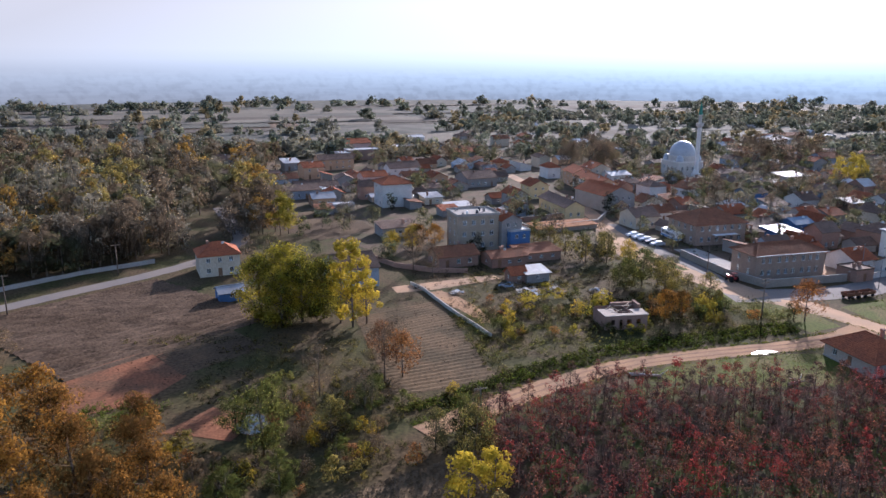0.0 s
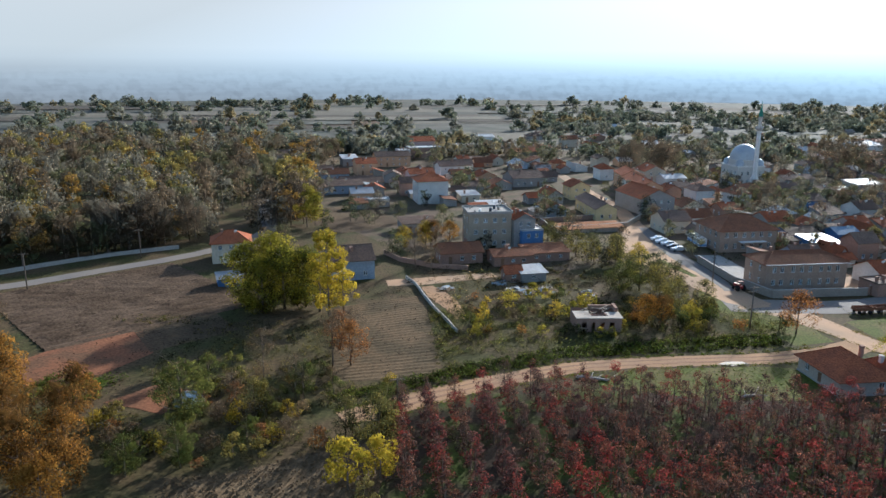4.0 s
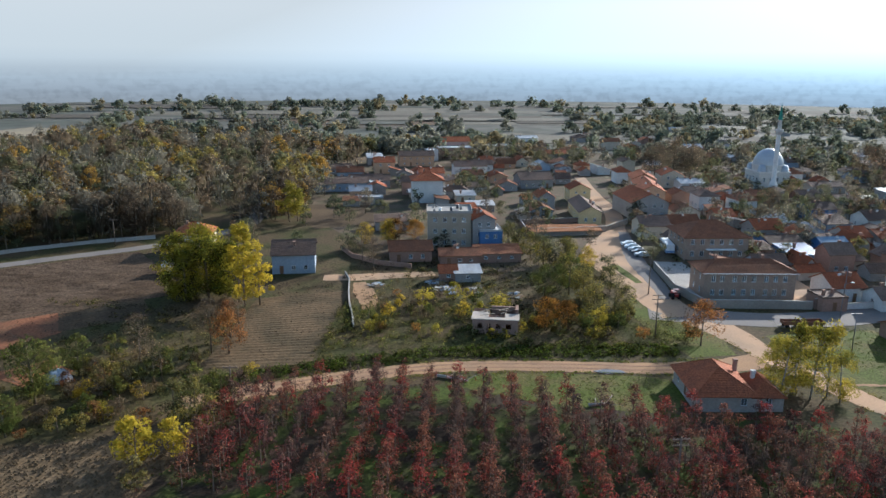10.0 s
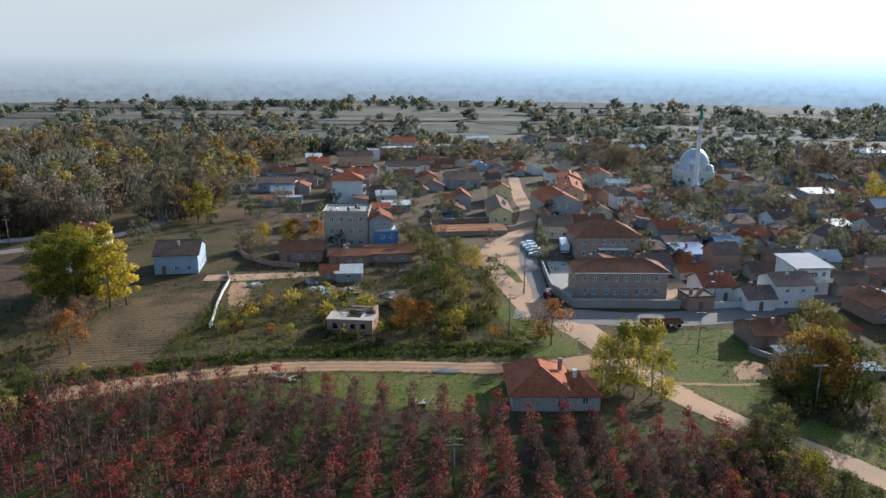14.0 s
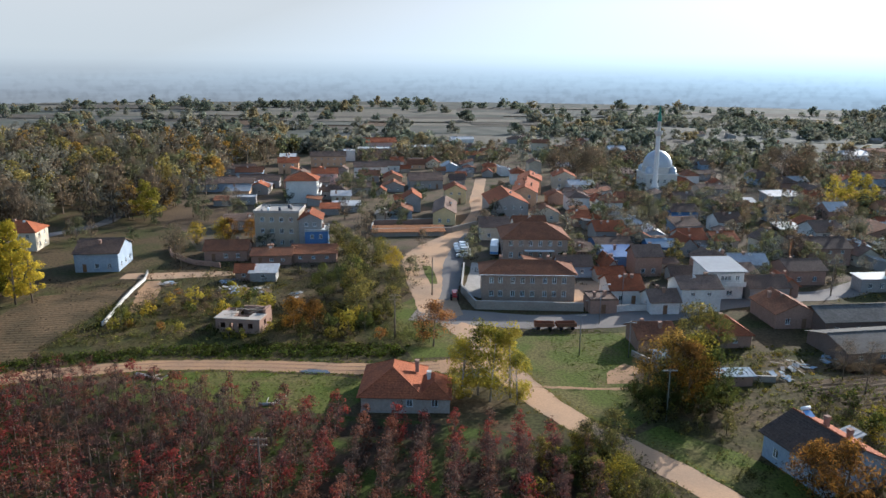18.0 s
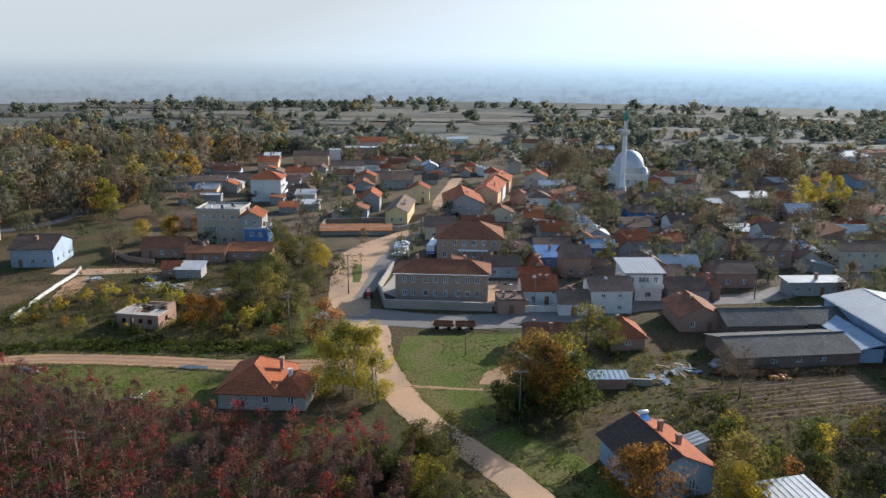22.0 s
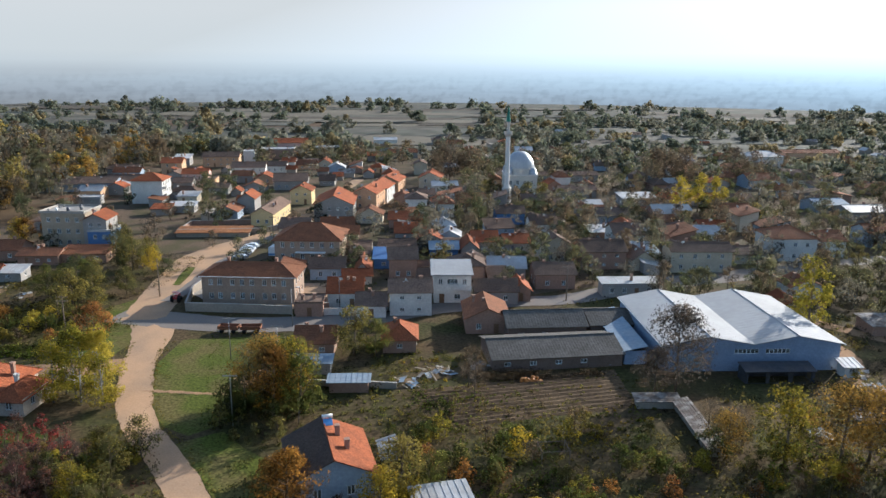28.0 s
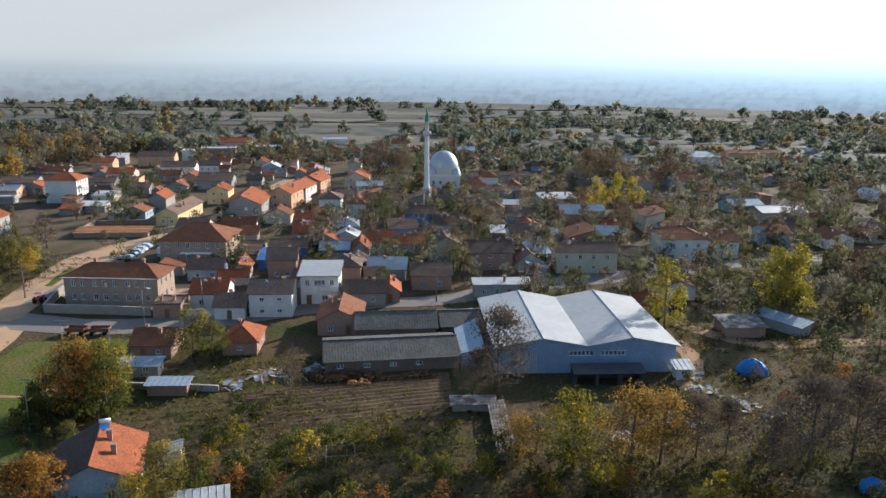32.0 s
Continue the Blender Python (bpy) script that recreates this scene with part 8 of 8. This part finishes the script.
def wooden_frame(x, y, rot):
    """A bare frame of posts and rails in the weeds."""
    e = thing("wooden_frame", x, y, rot, "bare weathered wooden frame of posts in the weeds", "wooden frame")
    for a, b in ((-1.9, -1.4), (1.9, -1.4), (1.9, 1.4), (-1.9, 1.4)):
        m = Mesh()
        m.tube((a, b, -0.2), (a, b, 1.9), 0.07, 0.06, 6)
        part("post", m.done("post", "pole_wood"), e)
    for p, q in (((-2.1, -1.4), (2.1, -1.4)), ((-2.1, 1.4), (2.1, 1.4)), ((-1.9, -1.6), (-1.9, 1.6)), ((1.9, -1.6), (1.9, 1.6))):
        m = Mesh()
        m.tube((*p, 1.92), (*q, 1.95), 0.06, 0.05, 6)
        part("rail", m.done("rail", "pole_wood"), e)


wooden_frame(164.7, 139.4, 25)


def pumpkin_heap(x, y):
    """Pumpkins heaped at the edge of the garden rows."""
    rng = random.Random(8)
    e = thing("pumpkin_heap", x, y, 25, "heap of orange pumpkins beside the garden rows", "pumpkins")
    m = Mesh()
    m.lathe([(0.02, 0.0), (0.22, 0.03), (0.30, 0.16), (0.22, 0.30), (0.06, 0.31), (0.02, 0.38)], 12)
    m.v = [(a * (1 + 0.06 * math.cos(6 * math.atan2(b, a))), b * (1 + 0.06 * math.cos(6 * math.atan2(b, a))), c) for a, b, c in m.v]
    me = m.done("pumpkin", "pumpkin", True)
    for i in range(46):
        lift = 0.0 if i < 32 else 0.26
        s = rng.uniform(0.8, 1.3)
        part("pumpkin", me, e, pose(rng.uniform(-2.0, 2.0) * (1 - lift), rng.uniform(-0.7, 0.7) * (1 - lift), lift, 0, 0, rng.uniform(0, 360)) @ Matrix.Diagonal((s, s, s, 1)))


pumpkin_heap(156.0, 164.1)

# clods on the ploughed ground
def clods():
    rng = np.random.default_rng(9)
    verts, faces = [], []
    for _ in range(2600):
        u, v = rng.random(2)
        x, y = -22 + 29 * u + 2 * v, 66 + 4 * u + (15 + 12 * u) * v
        s = rng.uniform(0.08, 0.24)
        k = len(verts)
        for dx, dy, dz in ((1, 0, 0), (-0.5, 0.87, 0), (-0.5, -0.87, 0), (0, 0, 1)):
            verts.append((x + dx * s * rng.uniform(0.7, 1.3), y + dy * s * rng.uniform(0.7, 1.3), 0.06 + dz * s * 1.1 + 0.1))
        faces += [(k, k + 1, k + 3), (k + 1, k + 2, k + 3), (k + 2, k, k + 3), (k, k + 2, k + 1)]
    me = bpy.data.meshes.new("clods")
    me.from_pydata(verts, [], faces)
    me.materials.append(MATS["clod"])
    tagged(new("clods", me), "dry clods on the ploughed field", "soil", "", "stuff")


clods()
